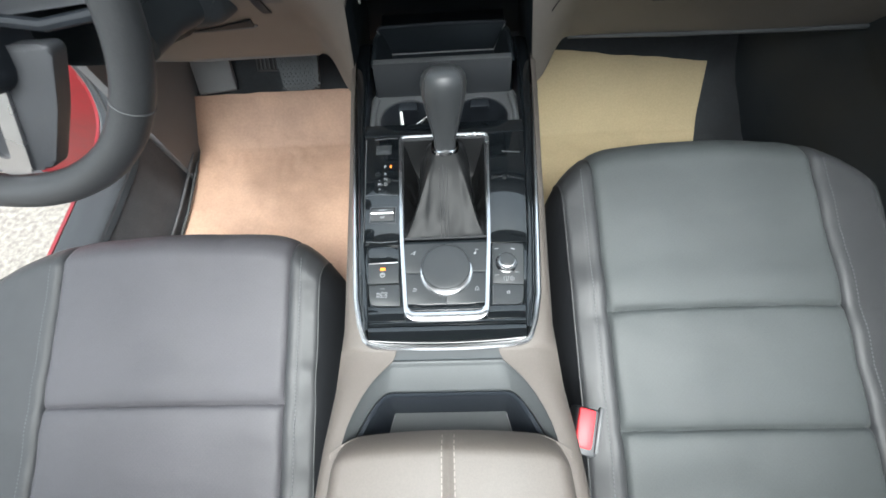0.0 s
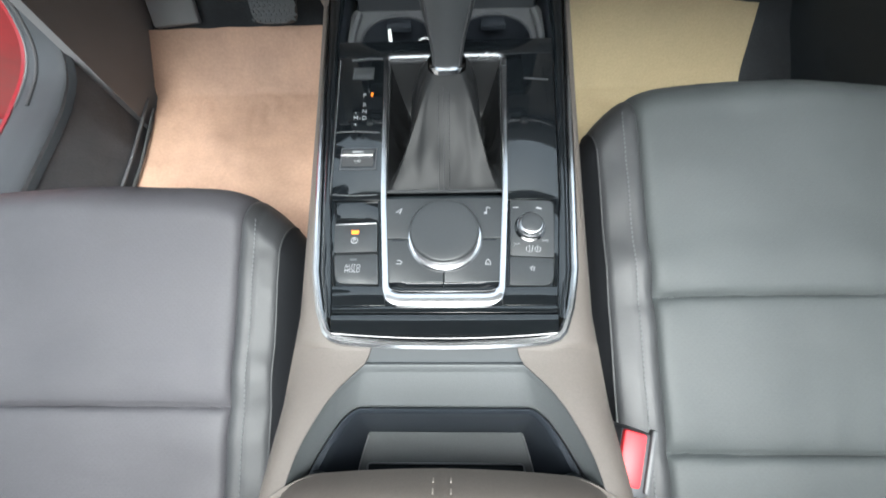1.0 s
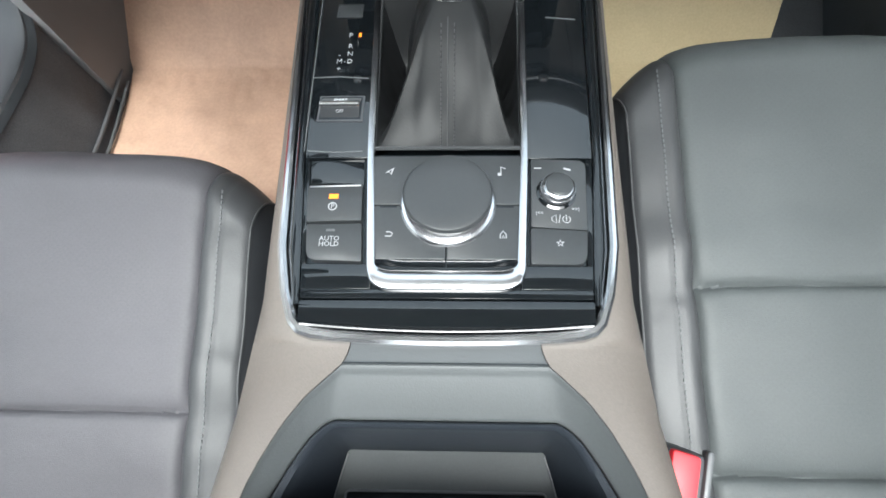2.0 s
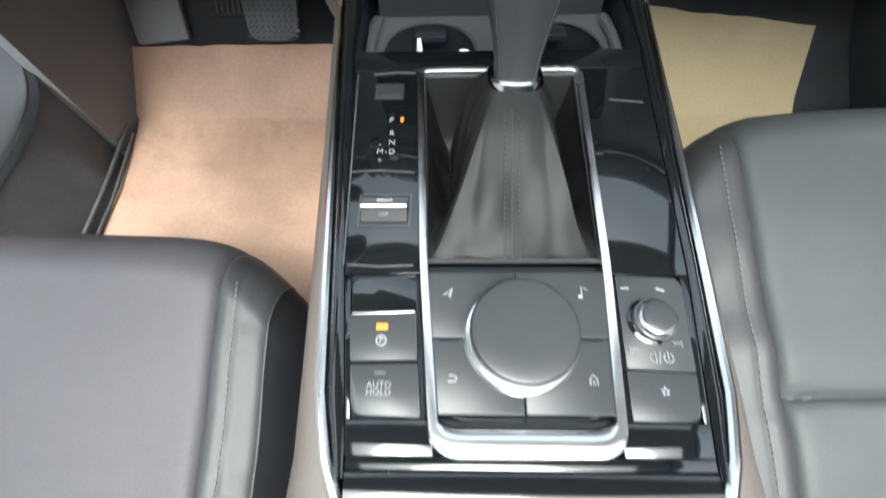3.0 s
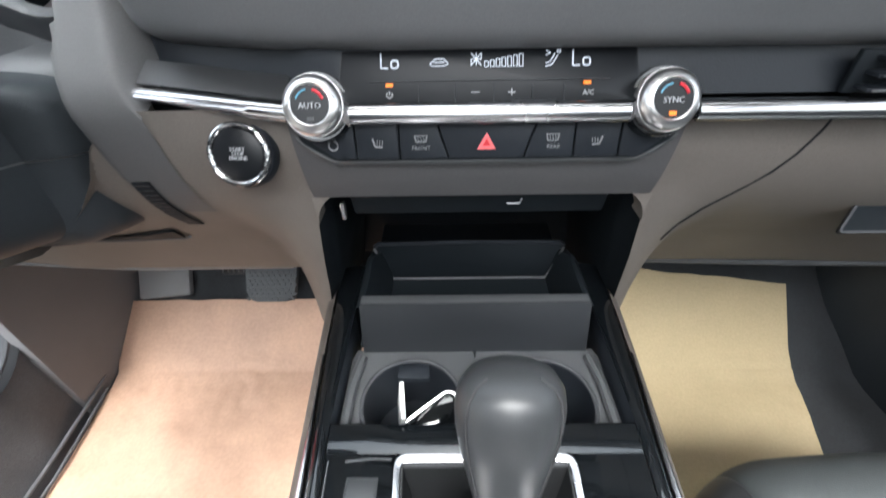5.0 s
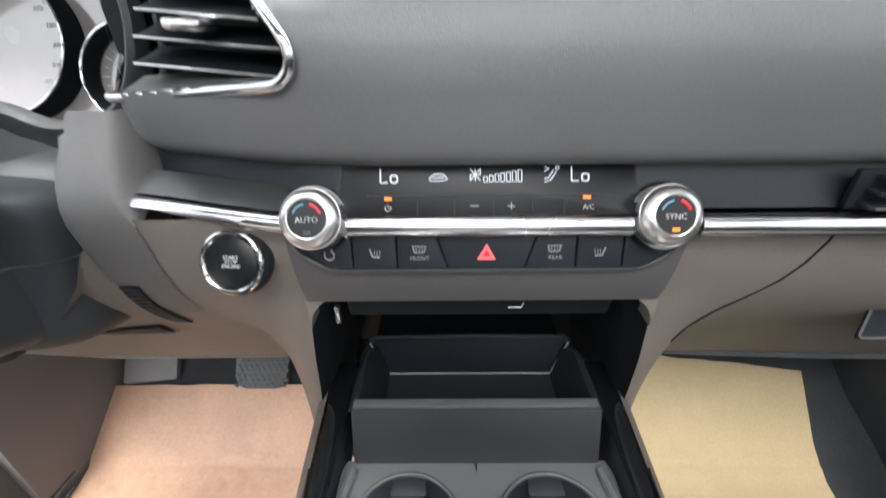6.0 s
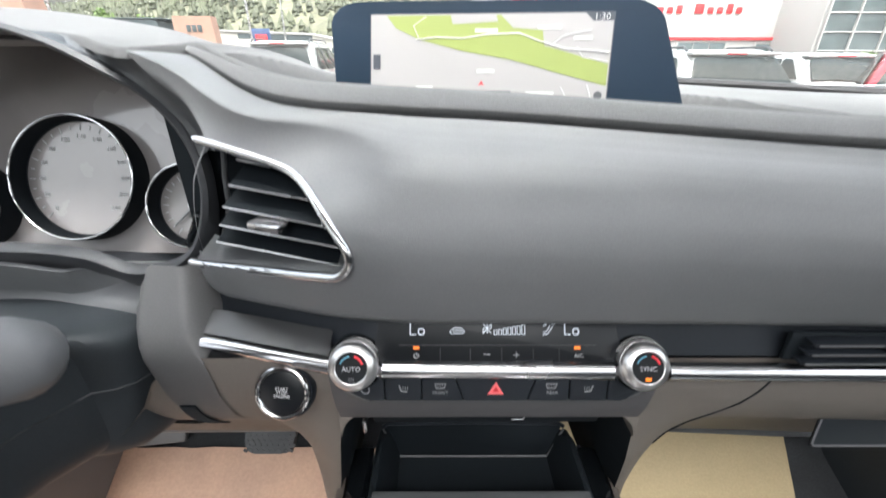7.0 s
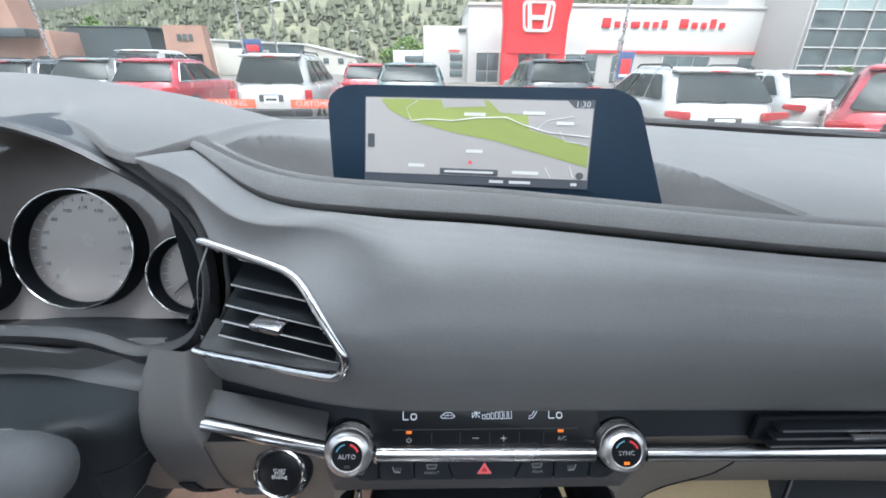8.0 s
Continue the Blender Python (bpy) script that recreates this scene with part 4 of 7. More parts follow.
def lever_ring(k, rx, ry, n=36):
    c = A.lerp(B, k)
    return [tuple(c + rx * math.cos(t) * e1 + ry * math.sin(t) * e2) for t in lin(0, math.tau * (n - 1) / n, n)]


part("collar", loft([lever_ring(-0.045, 0.0165, 0.0165), lever_ring(-0.035, 0.0178, 0.0178), lever_ring(0.005, 0.0178, 0.0178), lever_ring(0.02, 0.0162, 0.0162)]), M_CHROME, lever, "chrome collar")
prof = [(0.0, 0.0142, 0.0142), (0.04, 0.0146, 0.0144), (0.12, 0.0152, 0.0149), (0.25, 0.0178, 0.0168), (0.40, 0.0218, 0.0198), (0.55, 0.0254, 0.0226), (0.68, 0.0280, 0.0246), (0.80, 0.0288, 0.0250), (0.89, 0.0272, 0.0236), (0.95, 0.0232, 0.0200), (0.985, 0.0160, 0.0140), (1.0, 0.0080, 0.007)]
part("knob", loft([lever_ring(*p) for p in prof]), mat("knob_leather", (0.032, 0.034, 0.036), 0.40, fine=0.05, fscale=600, bump=0.06, bscale=650, kind="grain", var=0.1), lever, "smooth black leather knob")
for sx in (-1, 1):
    part("seam", tube([tuple(A.lerp(B, k) + e1 * sx * rx * 0.815 - e2 * ry * 0.60) for k, rx, ry in prof[:-1]], 0.0007, 6), M_RUBBER, lever)
# cup holders
CUPZ = 0.700


def cell(x0, x1, y0, y1, cx, cy, r, n=48):
    o, i_ = [], []
    for k in range(n):
        a = k * math.tau / n
        dx, dy = math.cos(a), math.sin(a)
        t = min(((x1 - cx) / dx if dx > 1e-9 else 1e9), ((x0 - cx) / dx if dx < -1e-9 else 1e9), ((y1 - cy) / dy if dy > 1e-9 else 1e9), ((y0 - cy) / dy if dy < -1e-9 else 1e9))
        o.append((cx + dx * t, cy + dy * t))
        i_.append((cx + dx * r, cy + dy * r))
    return o, i_


cup = thing("cup_holder", "grey plastic twin cup holder sunk in the console", "cup holder", loc=(0, 0.59, 0.64))
for sx in (-1, 1):
    cx = sx * 0.0605
    o, i_ = cell(min(0, sx * 0.123), max(0, sx * 0.123), 0.533, 0.6425, cx, 0.584, 0.0455)
    part("rim_plate", ring(o, i_, 0.004, top((0, 0, CUPZ - 0.004))), M_GREY, cup)
    part("rim_ring", tube([(x, y, CUPZ + 0.001) for x, y in i_], 0.0022, 8, True), M_HARD, cup)
    part("cup", lathe([(0.0452, 0.0), (0.043, -0.03), (0.040, -0.062), (0.002, -0.062)], top((cx, 0.584, CUPZ - 0.001)), 40), M_BLACK, cup)
    tabm = top((cx, 0.622, CUPZ - 0.009))
    part("tab", prism(rounded([(-0.016, -0.010), (0.016, -0.010), (0.014, 0.008), (-0.014, 0.008)], 0.003), 0.006, tabm, 0.001), M_BLACK, cup)
    part("side_rib", tube([(sx * 0.112, 0.632, 0.702), (sx * 0.1165, 0.60, 0.704), (sx * 0.117, 0.552, 0.704)], 0.005, 8), M_GREY, cup)
part("side_wall", rbox((0.005, 0.2, 0.06), (-0.1265, 0.645, 0.698), 0.001), M_BLACK, cup)
part("side_wall", rbox((0.005, 0.2, 0.06), (0.1265, 0.645, 0.698), 0.001), M_BLACK, cup)
card = thing("paper_slip", "white paper slip standing in the cup holder", "paper slip", loc=(-0.072, 0.60, 0.66))
part("sheet", rbox((0.004, 0.034, 0.062), (-0.0735, 0.596, 0.667), 0.0004, Euler((0.25, 0.1, 0.15)).to_matrix()), mat("white_paper", (0.8, 0.82, 0.8), 0.8), card)
fob = thing("key_fob", "black key fob with a silver edge lying in the cup holder", "key fob", loc=(-0.035, 0.58, 0.65))
fm = top((-0.042, 0.583, 0.668)) @ Euler((radians(25), radians(-14), radians(28))).to_matrix().to_4x4()
fo = rounded([(-0.030, -0.012), (0.030, -0.016), (0.030, 0.016), (-0.030, 0.012)], 0.010)
part("body", prism(fo, 0.011, fm, 0.003), M_PIANO, fob)
part("edge", ring(grow(fo, 0.0018), fo, 0.007, fm @ top((0, 0, 0.004))), M_CHROME, fob, "silver edge")
# flap in front of the cup holders and the shelf behind it
fl = thing("storage_flap", "dark grey flap between cup holders and shelf", "flap", loc=(0, 0.65, 0.69))
fo = rounded([(-0.1125, 0), (0.1125, 0), (0.1135, 0.064), (-0.1135, 0.064)], [0.006, 0.006, 0.002, 0.002])
part("face", prism(fo, 0.008, facing((0, 0.6445, 0.6885), (0, -0.94, 0.34)), 0.002), mat("flap_plastic", (0.016, 0.018, 0.021), 0.5, var=0.08, bump=0.2, bscale=900), fl)
part("edge", rbox((0.225, 0.010, 0.0025), (0, 0.6655, 0.7505), 0.001), M_GREY, fl)
sh = thing("shelf", "black shelf with a raised back behind the flap", "shelf", loc=(0, 0.72, 0.69))
part("floor", rbox((0.24, 0.22, 0.006), (0, 0.765, 0.690), 0.002), M_DARK, sh)
bo = [(-0.095, 0.0), (0.093, 0.0), (0.110, 0.050), (-0.113, 0.050)]
part("back_panel", prism(rounded(bo, 0.006), 0.004, facing((0, 0.762, 0.6925), (0, -0.97, 0.1)), 0.001), M_DARK, sh)
# pale tube stands for the highlight on the bin's inner corners
part("back_glint", tube([(-0.113, 0.757, 0.741), (-0.096, 0.756, 0.694), (0.094, 0.756, 0.694), (0.110, 0.757, 0.741)], 0.0013, 6), M_SEAL, sh)
for sx in (-1, 1):
    # sloping inner side, rounded shoulder and outer wall
    rows = []
    for y in lin(0.662, 0.764, 12):
        drop = 0.012 * smooth(0.735, 0.764, y)
        rows.append([(sx * 0.094, y, 0.693), (sx * (0.108 - drop * 0.4), y, 0.738 - drop), (sx * (0.111 - drop * 0.4), y, 0.7435 - drop), (sx * 0.1145, y, 0.745 - drop), (sx * 0.118, y, 0.7425 - drop), (sx * 0.119, y, 0.735 - drop), (sx * 0.121, y, 0.688)])
    part("side_wall", loft(rows, False, False), M_DARK, sh)
part("top_edge", tube([(-0.1135, 0.763, 0.739), (-0.108, 0.7635, 0.7435), (0.0, 0.764, 0.7450), (0.106, 0.7635, 0.7435), (0.1115, 0.763, 0.739)], 0.0026, 8), M_BLACK, sh)
# pocket behind the top and the armrest


def half_line(pts, n):
    """A front edge and its side, from the middle to the back, evenly in two stretches."""
    (xf, yf), side = pts[0], pts
    row = [(xf * k / 8, yf) for k in range(8)]
    d = [0.0]
    for p, q in zip(side, side[1:]):
        d.append(d[-1] + math.hypot(q[0] - p[0], q[1] - p[1]))
    for k in range(n + 1):
        r = d[-1] * k / n
        row.append((lerp(list(zip(d, [p[0] for p in side])), r), lerp(list(zip(d, [p[1] for p in side])), r)))
    return [(-x, y) for x, y in row[::-1][:-1]] + row


P_OUT = half_line([(0.0640, 0.190), (0.0748, 0.180), (0.0850, 0.170), (0.0937, 0.158), (0.0985, 0.150), (0.1065, 0.1345), (0.1115, 0.122), (0.1150, 0.1085), (0.122, 0.07)], 22)
P_LIP = half_line([(0.0700, 0.158), (0.0765, 0.1555), (0.0850, 0.1475), (0.0940, 0.134), (0.1020, 0.1195), (0.1080, 0.1075), (0.117, 0.07)], 22)
P_WELL = half_line([(0.0680, 0.1385), (0.0700, 0.1365), (0.0715, 0.130), (0.0750, 0.111), (0.079, 0.07)], 22)


def between(a, b, k, z):
    return [(x + (u - x) * k, y + (v - y) * k, z) for (x, y), (u, v) in zip(a, b)]


M_TRAY = mat("tray_plastic", (0.050, 0.054, 0.056), 0.5, fine=0.05, fscale=500, bump=0.1, bscale=900, var=0.06)
part("pocket_rim", sheet(lambda x, t: (x * (0.0600 + 0.0040 * (1 - t) ** 2) / 0.06, 0.1902 + 0.0160 * t, 0.7188 - 0.0006 * t), lin(-0.06, 0.06, 12), lin(0, 1, 6), 0.003), mat("rim_plastic", (0.032, 0.036, 0.039), 0.55, bump=0.1, bscale=900, var=0.06), con, "dark grey strip below the chrome rim")
part("storage_pocket", loft([between(P_OUT, P_LIP, k, z) for k, z in ((-0.03, 0.7180), (0.0, 0.7195), (0.03, 0.7199), (0.09, 0.7190), (0.15, 0.7168), (0.22, 0.7152), (0.94, 0.7030), (0.985, 0.7015), (1.0, 0.6990))], False, False), M_TRAY, con, "grey plastic storage pocket")
part("pocket_seam", loft([between(P_OUT, P_LIP, k, 0.7202 - 0.02 * abs(k + 0.02)) for k in (-0.035, -0.010)], False, False), M_DARK, con)
# well walls are black in place of the shade down inside
part("pocket_well", loft([between(P_LIP, P_WELL, k, z) for k, z in ((0.03, 0.6990), (0.045, 0.7012), (0.10, 0.7020), (0.20, 0.7000), (0.27, 0.6940), (0.36, 0.6850), (0.8, 0.662), (1.0, 0.655))], False, False), M_BLACK, con, "pocket well darkened for its depth")
part("pocket_floor", prism([(-0.070, 0.1390), (0.070, 0.1390), (0.0755, 0.111), (0.079, 0.0), (-0.079, 0.0), (-0.0755, 0.111)][::-1], 0.003, top((0, 0, 0.6535)), 0.0005), M_TRAY, con)
for sx in (-1, 1):
    part("floor_edge", tube([(sx * 0.0690, 0.136, 0.6585), (sx * 0.0715, 0.128, 0.6582), (sx * 0.0755, 0.111, 0.658), (sx * 0.078, 0.09, 0.658)], 0.0006, 6), M_SEAL, con)
    part("hinge_cover", rbox((0.024, 0.030, 0.016), (sx * 0.0955, 0.0945, 0.7015), 0.003, Matrix.Rotation(sx * 0.35, 3, "Z")), M_DARK, con)
so = rounded([(-0.069, 0.085), (0.069, 0.085), (0.069, 0.1145), (-0.069, 0.1145)], 0.004, 4)
part("slot_rim", ring(so, grow(so, -0.0014), 0.0035, top((0, 0, 0.6560)), bevel=0.0005), M_SEAL, con, "pale edge of the slot")
part("slot_floor", prism(grow(so, -0.0012), 0.0010, top((0, 0, 0.6562))), M_DARK, con)
arm = thing("armrest", "padded brown leather armrest with two rows of pale stitching", "armrest", loc=(0, 0.0, 0.70))


def arm_top(u, v):
    """u across, -1 to 1; v from the front edge, 0, to the back, 1."""
    a = abs(u)
    front = 0.1155 - 0.0085 * a ** 2 - 0.012 * max(0, (a - 0.72) / 0.28) ** 2
    y = front - 0.42 * v
    w = 0.128 + 0.018 * smooth(0.0, 0.5, v)
    s = smooth(0, 0.055, v)
    z = 0.726 + 0.028 * math.sqrt(s) - 0.016 * a ** 2.5 * 0.8 - 0.03 * max(0, (a - 0.86) / 0.14) ** 2
    z -= 0.003 * math.exp(-(u / 0.028) ** 2)
    return (u * w, y, z)


b = sheet(arm_top, lin(-1, -0.1, 22) + lin(-0.09, 0.09, 13) + lin(0.1, 1, 22), lin(0, 0.05, 10) + lin(0.06, 1, 26))
rim = [arm_top(u, 0) for u in lin(-1, -0.1, 22) + lin(-0.09, 0.09, 13) + lin(0.1, 1, 22)]
loft([rim, [(x, y - 0.001, 0.722) for x, y, z in rim], [(x, y - 0.012, 0.716) for x, y, z in rim]], False, False, b)
for u in (-1, 1):
    rim = [arm_top(u, v) for v in lin(0, 1, 30)]
    loft([rim, [(x, y, 0.70) for x, y, z in rim]], False, False, b)
bmesh.ops.remove_doubles(b, verts=b.verts, dist=1e-5)
part("cushion", b, M_BROWN, arm)
for u in (-0.048, 0.048):
    bm = bmesh.new()
    for j in range(60):
        v = 0.015 + j * 0.0135
        p, q = Vector(arm_top(u, v)), Vector(arm_top(u, v + 0.002))
        rbox((0.0010, 0.0042, 0.0010), (p.x, p.y, p.z + 0.0003), 0, (q - p).to_track_quat("-Y", "Z").to_matrix(), bm=bm)
    part("stitching", bm, M_STITCH, arm, "pale thread stitching")

# ---- dashboard ----
HOOD = [(-0.413, 1.180), (-0.373, 1.176), (-0.350, 1.170), (-0.328, 1.162), (-0.298, 1.147), (-0.273, 1.133), (-0.2575, 1.120), (-0.245, 1.104), (-0.2365, 1.085), (-0.233, 1.060), (-0.2375, 1.034), (-0.248, 1.014), (-0.268, 1.003), (-0.297, 1.000), (-0.328, 1.011), (-0.364, 1.0165), (-0.413, 1.018)]
HOOD += [(-0.826 - x, z) for x, z in HOOD[1:-1][::-1]]


def catmull(pts, n=4):
    """A closed outline drawn smoothly through its points."""
    out_ = []
    for i in range(len(pts)):
        p0, p1, p2, p3 = (Vector(pts[(i + k) % len(pts)]) for k in (-1, 0, 1, 2))
        for j in range(n):
            t = j / n
            out_.append(tuple(0.5 * (2 * p1 + (p2 - p0) * t + (2 * p0 - 5 * p1 + 4 * p2 - p3) * t * t + (3 * p1 - p0 - 3 * p2 + p3) * t ** 3)))
    return out_


HOOD = catmull(HOOD)
dash = thing("dashboard", "dark grey soft dashboard with a padded front and rolled top edge", "dashboard", loc=(0, 0.9, 1.0))
LIPY = [(-0.80, 0.80), (-0.30, 0.80), (-0.245, 0.766), (-0.20, 0.742), (-0.16, 0.730), (-0.08, 0.724), (0.0, 0.720), (0.2, 0.690), (0.45, 0.662), (0.85, 0.64)]
LIPZ = [(-0.80, 1.176), (-0.25, 1.173), (-0.20, 1.154), (-0.16, 1.143), (-0.08, 1.138), (0.0, 1.135), (0.2, 1.124), (0.45, 1.115), (0.85, 1.105)]


def lip(x):
    # averaged over a stretch, for a soft run
    ys = [lerp(LIPY, x + d) for d in (-0.03, -0.015, 0, 0.015, 0.03)]
    zs = [lerp(LIPZ, x + d) for d in (-0.03, -0.015, 0, 0.015, 0.03)]
    return sum(ys) / 5, sum(zs) / 5


SKIN = [(-0.80, 0.80, 1.178), (-0.382, 0.80, 1.178), (-0.329, 0.760, 1.173), (-0.290, 0.723, 1.167), (-0.268, 0.709, 1.1645), (-0.257, 0.705, 1.164), (-0.253, 0.712, 1.1645), (-0.243, 0.744, 1.167), (-0.238, 0.757, 1.169)]


def skin_edge(x):
    """Front edge of the top skin; past the end of the roll it steps forward over the wing."""
    y0, z0 = lip(x)
    if x >= -0.225:
        return y0, z0
    k = smooth(-0.225, -0.238, x)
    ty, tz = lerp([(a, b_) for a, b_, _ in SKIN], x), lerp([(a, c) for a, _, c in SKIN], x)
    return y0 + (ty - y0) * k, z0 + (tz - z0) * k


def dash_top(x, t):
    y0, z0 = skin_edge(x)
    y = y0 + 0.0015 + (1.375 - 0.05 * (x / 0.8) ** 2 - y0) * t
    zc = 1.112 - 0.025 * smooth(0.2, 0.9, x)
    z = z0 + (zc - z0) * smooth(0, 1, t)
    # scoop that holds the display
    ex, ey = (x - 0.015) / 0.235, (y - 0.76) / 0.245
    d = (abs(ex) ** 2.4 + max(0, ey) ** 2.4) ** (1 / 2.4)
    z -= 0.068 * smooth(1.0, 0.91, d) * smooth(y0 + 0.008, y0 + 0.016, y)
    # shoulder that rises behind the gauges
    z += 0.052 * smooth(-0.15, -0.60, x) * smooth(y0 + 0.01, 1.0, y) * smooth(1.32, 1.05, y)
    if t < 0.003:
        z -= 0.007
    elif t < 0.007:
        z -= 0.0015
    return (x, y, z)


part("top_skin", sheet(dash_top, lin(-1.05, -0.30, 50) + lin(-0.295, -0.225, 40) + lin(-0.2225, 0.30, 140) + lin(0.31, 1.05, 50), [0, 0.004, 0.008] + lin(0.012, 0.05, 16) + lin(0.055, 0.45, 60) + lin(0.47, 1, 20)), M_DASHTOP, dash)


def slim(x):
    """The roll thins out towards the driver's end."""
    return 0.42 + 0.58 * smooth(-0.255, -0.15, x)


def roll(x, a):
    y0, z0 = lip(x)
    # rounded front edge from under the top skin down to the pad
    yl, zl = y0 - 0.036 * slim(x), z0 - 0.0135 * slim(x)
    t = a
    y = y0 - 0.003 + (yl - y0 + 0.003) * t
    z = z0 - 0.004 + (zl - z0 + 0.004) * t + 0.008 * slim(x) * math.sin(math.pi * t ** 0.8)
    if t > 0.86:
        y += 0.012 * ((t - 0.86) / 0.14) ** 2
        z -= 0.006 * ((t - 0.86) / 0.14)
    if t < 0.12:
        z -= 0.010 * (1 - t / 0.12) ** 2
    return (x, y, z)


part("front_roll", sheet(roll, lin(-0.240, 1.0, 124), lin(0, 1, 24)), M_DASHTOP, dash)
PAD = [(0.980, 0.652), (0.985, 0.639), (0.990, 0.631), (0.998, 0.6265), (1.02, 0.6205), (1.04, 0.6185), (1.06, 0.6225), (1.08, 0.633), (1.10, 0.650), (1.112, 0.668), (1.122, 0.690)]


def bend(x):
    """How far the driver's end of the pad has turned away, with a soft start."""
    d = -0.095 - x
    return (d + 0.05) ** 2 / 0.2 if abs(d) < 0.05 else max(0.0, d)


def pad_pt(x, t):
    z0 = 0.980 - 0.002 * smooth(0, 0.5, x)
    z1 = lip(x)[1] - 0.016 * slim(x)
    e = min(1.0, t / 0.2)
    y = sum(lerp(PAD, 0.980 + 0.142 * t + d * e) for d in (-0.010, -0.005, 0, 0.005, 0.010)) / 5
    yl = lip(x)[0] - 0.030 * slim(x)
    w = smooth(-0.05, -0.15, x)
    y += (yl - 0.690) * t ** 2.2 * (1 - 0.65 * w) + 0.30 * bend(x) * (1 - 0.25 * t)
    y -= 0.008 * smooth(0.1, 0.8, x) * (1 - t ** 3)
    y += 0.016 * smooth(-0.205, -0.245, x) * smooth(0.75, 0.5, t)
    # towards the driver the upper part comes forward to a ridge with a level top
    gap = 0.034 * smooth(-0.09, -0.19, x) + 0.022 * smooth(-0.215, -0.256, x)
    yr = yl - gap
    zr = z1 - 0.012 + 0.006 * smooth(-0.21, -0.25, x)
    zs = z0 + (z1 - z0) * t
    if t <= 0.88:
        k = smooth(0.55, 0.88, t)
        y += (yr - y) * k * w
        z = zs + (zr + 0.004 - (z0 + (z1 - z0) * 0.88)) * (t / 0.88) ** 3 * w
    else:
        k = (t - 0.88) / 0.12
        ya = yr + (yl - yr) * (k ** 1.25)
        za = zr + 0.004 + (z1 - zr - 0.004) * math.sin(k * math.pi / 2)
        y += (ya - y) * w
        z = zs + (za - zs) * w
    return (x, y, z)


VENT = [(-0.210, 1.108), (-0.1345, 1.0905), (-0.0985, 1.0500), (-0.0985, 1.038), (-0.108, 1.0305), (-0.228, 1.0195)]


VENT_HOLE = grow(rounded(VENT, [0.004, 0.022, 0.016, 0.010, 0.014, 0.004], 7), -0.0025)


def inside(poly, x, z):
    c = False
    for i in range(len(poly)):
        (a, b_), (c_, d) = poly[i - 1], poly[i]
        if (b_ > z) != (d > z) and x < (c_ - a) * (z - b_) / (d - b_) + a:
            c = not c
    return c


WING = [(0.0, -0.240), (0.21, -0.236), (0.225, -0.227), (0.71, -0.2095), (0.75, -0.219), (0.80, -0.232), (0.85, -0.247), (0.88, -0.256), (1.0, -0.237)]


def wing_pt(u, t):
    """The driver's end of the pad, bounded by the gauge hood."""
    x = lerp(WING, t) * (1 - u) - 0.08 * u
    p = pad_pt(x, t)
    return (p[0], p[1] + 0.014 * smooth(0.12, 0.0, u) ** 2 * smooth(0.84, 0.74, t), p[2])


pad = sheet(wing_pt, lin(0, 0.2, 30) + lin(0.21, 1, 90), lin(0, 0.84, 60) + lin(0.85, 1, 22), keep=lambda p: not inside(VENT_HOLE, p.x, p.z))
sheet(pad_pt, lin(-0.08, 1.0, 90), lin(0, 0.84, 60) + lin(0.85, 1, 22), bm=pad)
bmesh.ops.remove_doubles(pad, verts=pad.verts, dist=1e-5)
part("front_pad", pad, M_DASH, dash, "soft padded front face")


def on_pad(x, z, out_=0.0):
    a, b_ = 0.0, 1.0
    for _ in range(24):
        t = (a + b_) / 2
        if pad_pt(x, t)[2] < z:
            a = t
        else:
            b_ = t
    return (x, pad_pt(x, a)[1] - out_, z)


# centre vent: chrome frame, dark box, slats, tab
vent = thing("air_vent", "driver side air vent with chrome frame and dark slats", "air vent", group="air vents", loc=(-0.16, 0.67, 1.05))
vo = rounded(VENT, [0.004, 0.022, 0.016, 0.010, 0.014, 0.004], 7)
rim3 = [on_pad(x, z, 0.0025) for x, z in vo]
for _ in range(3):
    rim3 = [rim3[0]] + [tuple((Vector(a) + 2 * Vector(p) + Vector(c)) / 4) for a, p, c in zip(rim3, rim3[1:], rim3[2:])] + [rim3[-1]]
part("frame", tube(rim3[3:-3], 0.0032, 12, False), M_CHROME, vent, "bright chrome frame")
wall3 = rim3[3:-3]
part("inner_wall", loft([[(x, y, z) for x, y, z in wall3], [(x * 0.985 - 0.004, y + 0.018, z) for x, y, z in wall3], [(x * 0.96 - 0.008, y + 0.07, z) for x, y, z in wall3]], False, False), M_DARK, vent)
part("inner_edge", tube([(-0.207, 0.716, 1.104), (-0.213, 0.72, 1.089), (-0.2165, 0.72, 1.070), (-0.218, 0.72, 1.051), (-0.222, 0.72, 1.033), (-0.229, 0.718, 1.017), (-0.240, 0.712, 1.004)], 0.0022, 8), M_GREY, vent, "curved grey inner edge")
part("back", prism(rounded([(-0.262, 1.0), (-0.09, 1.0), (-0.09, 1.12), (-0.262, 1.12)], 0.004), 0.004, Matrix(((1, 0, 0, 0), (0, 0, 1, 0.735), (0, 1, 0, 0), (0, 0, 0, 1)))), M_DARK, vent)
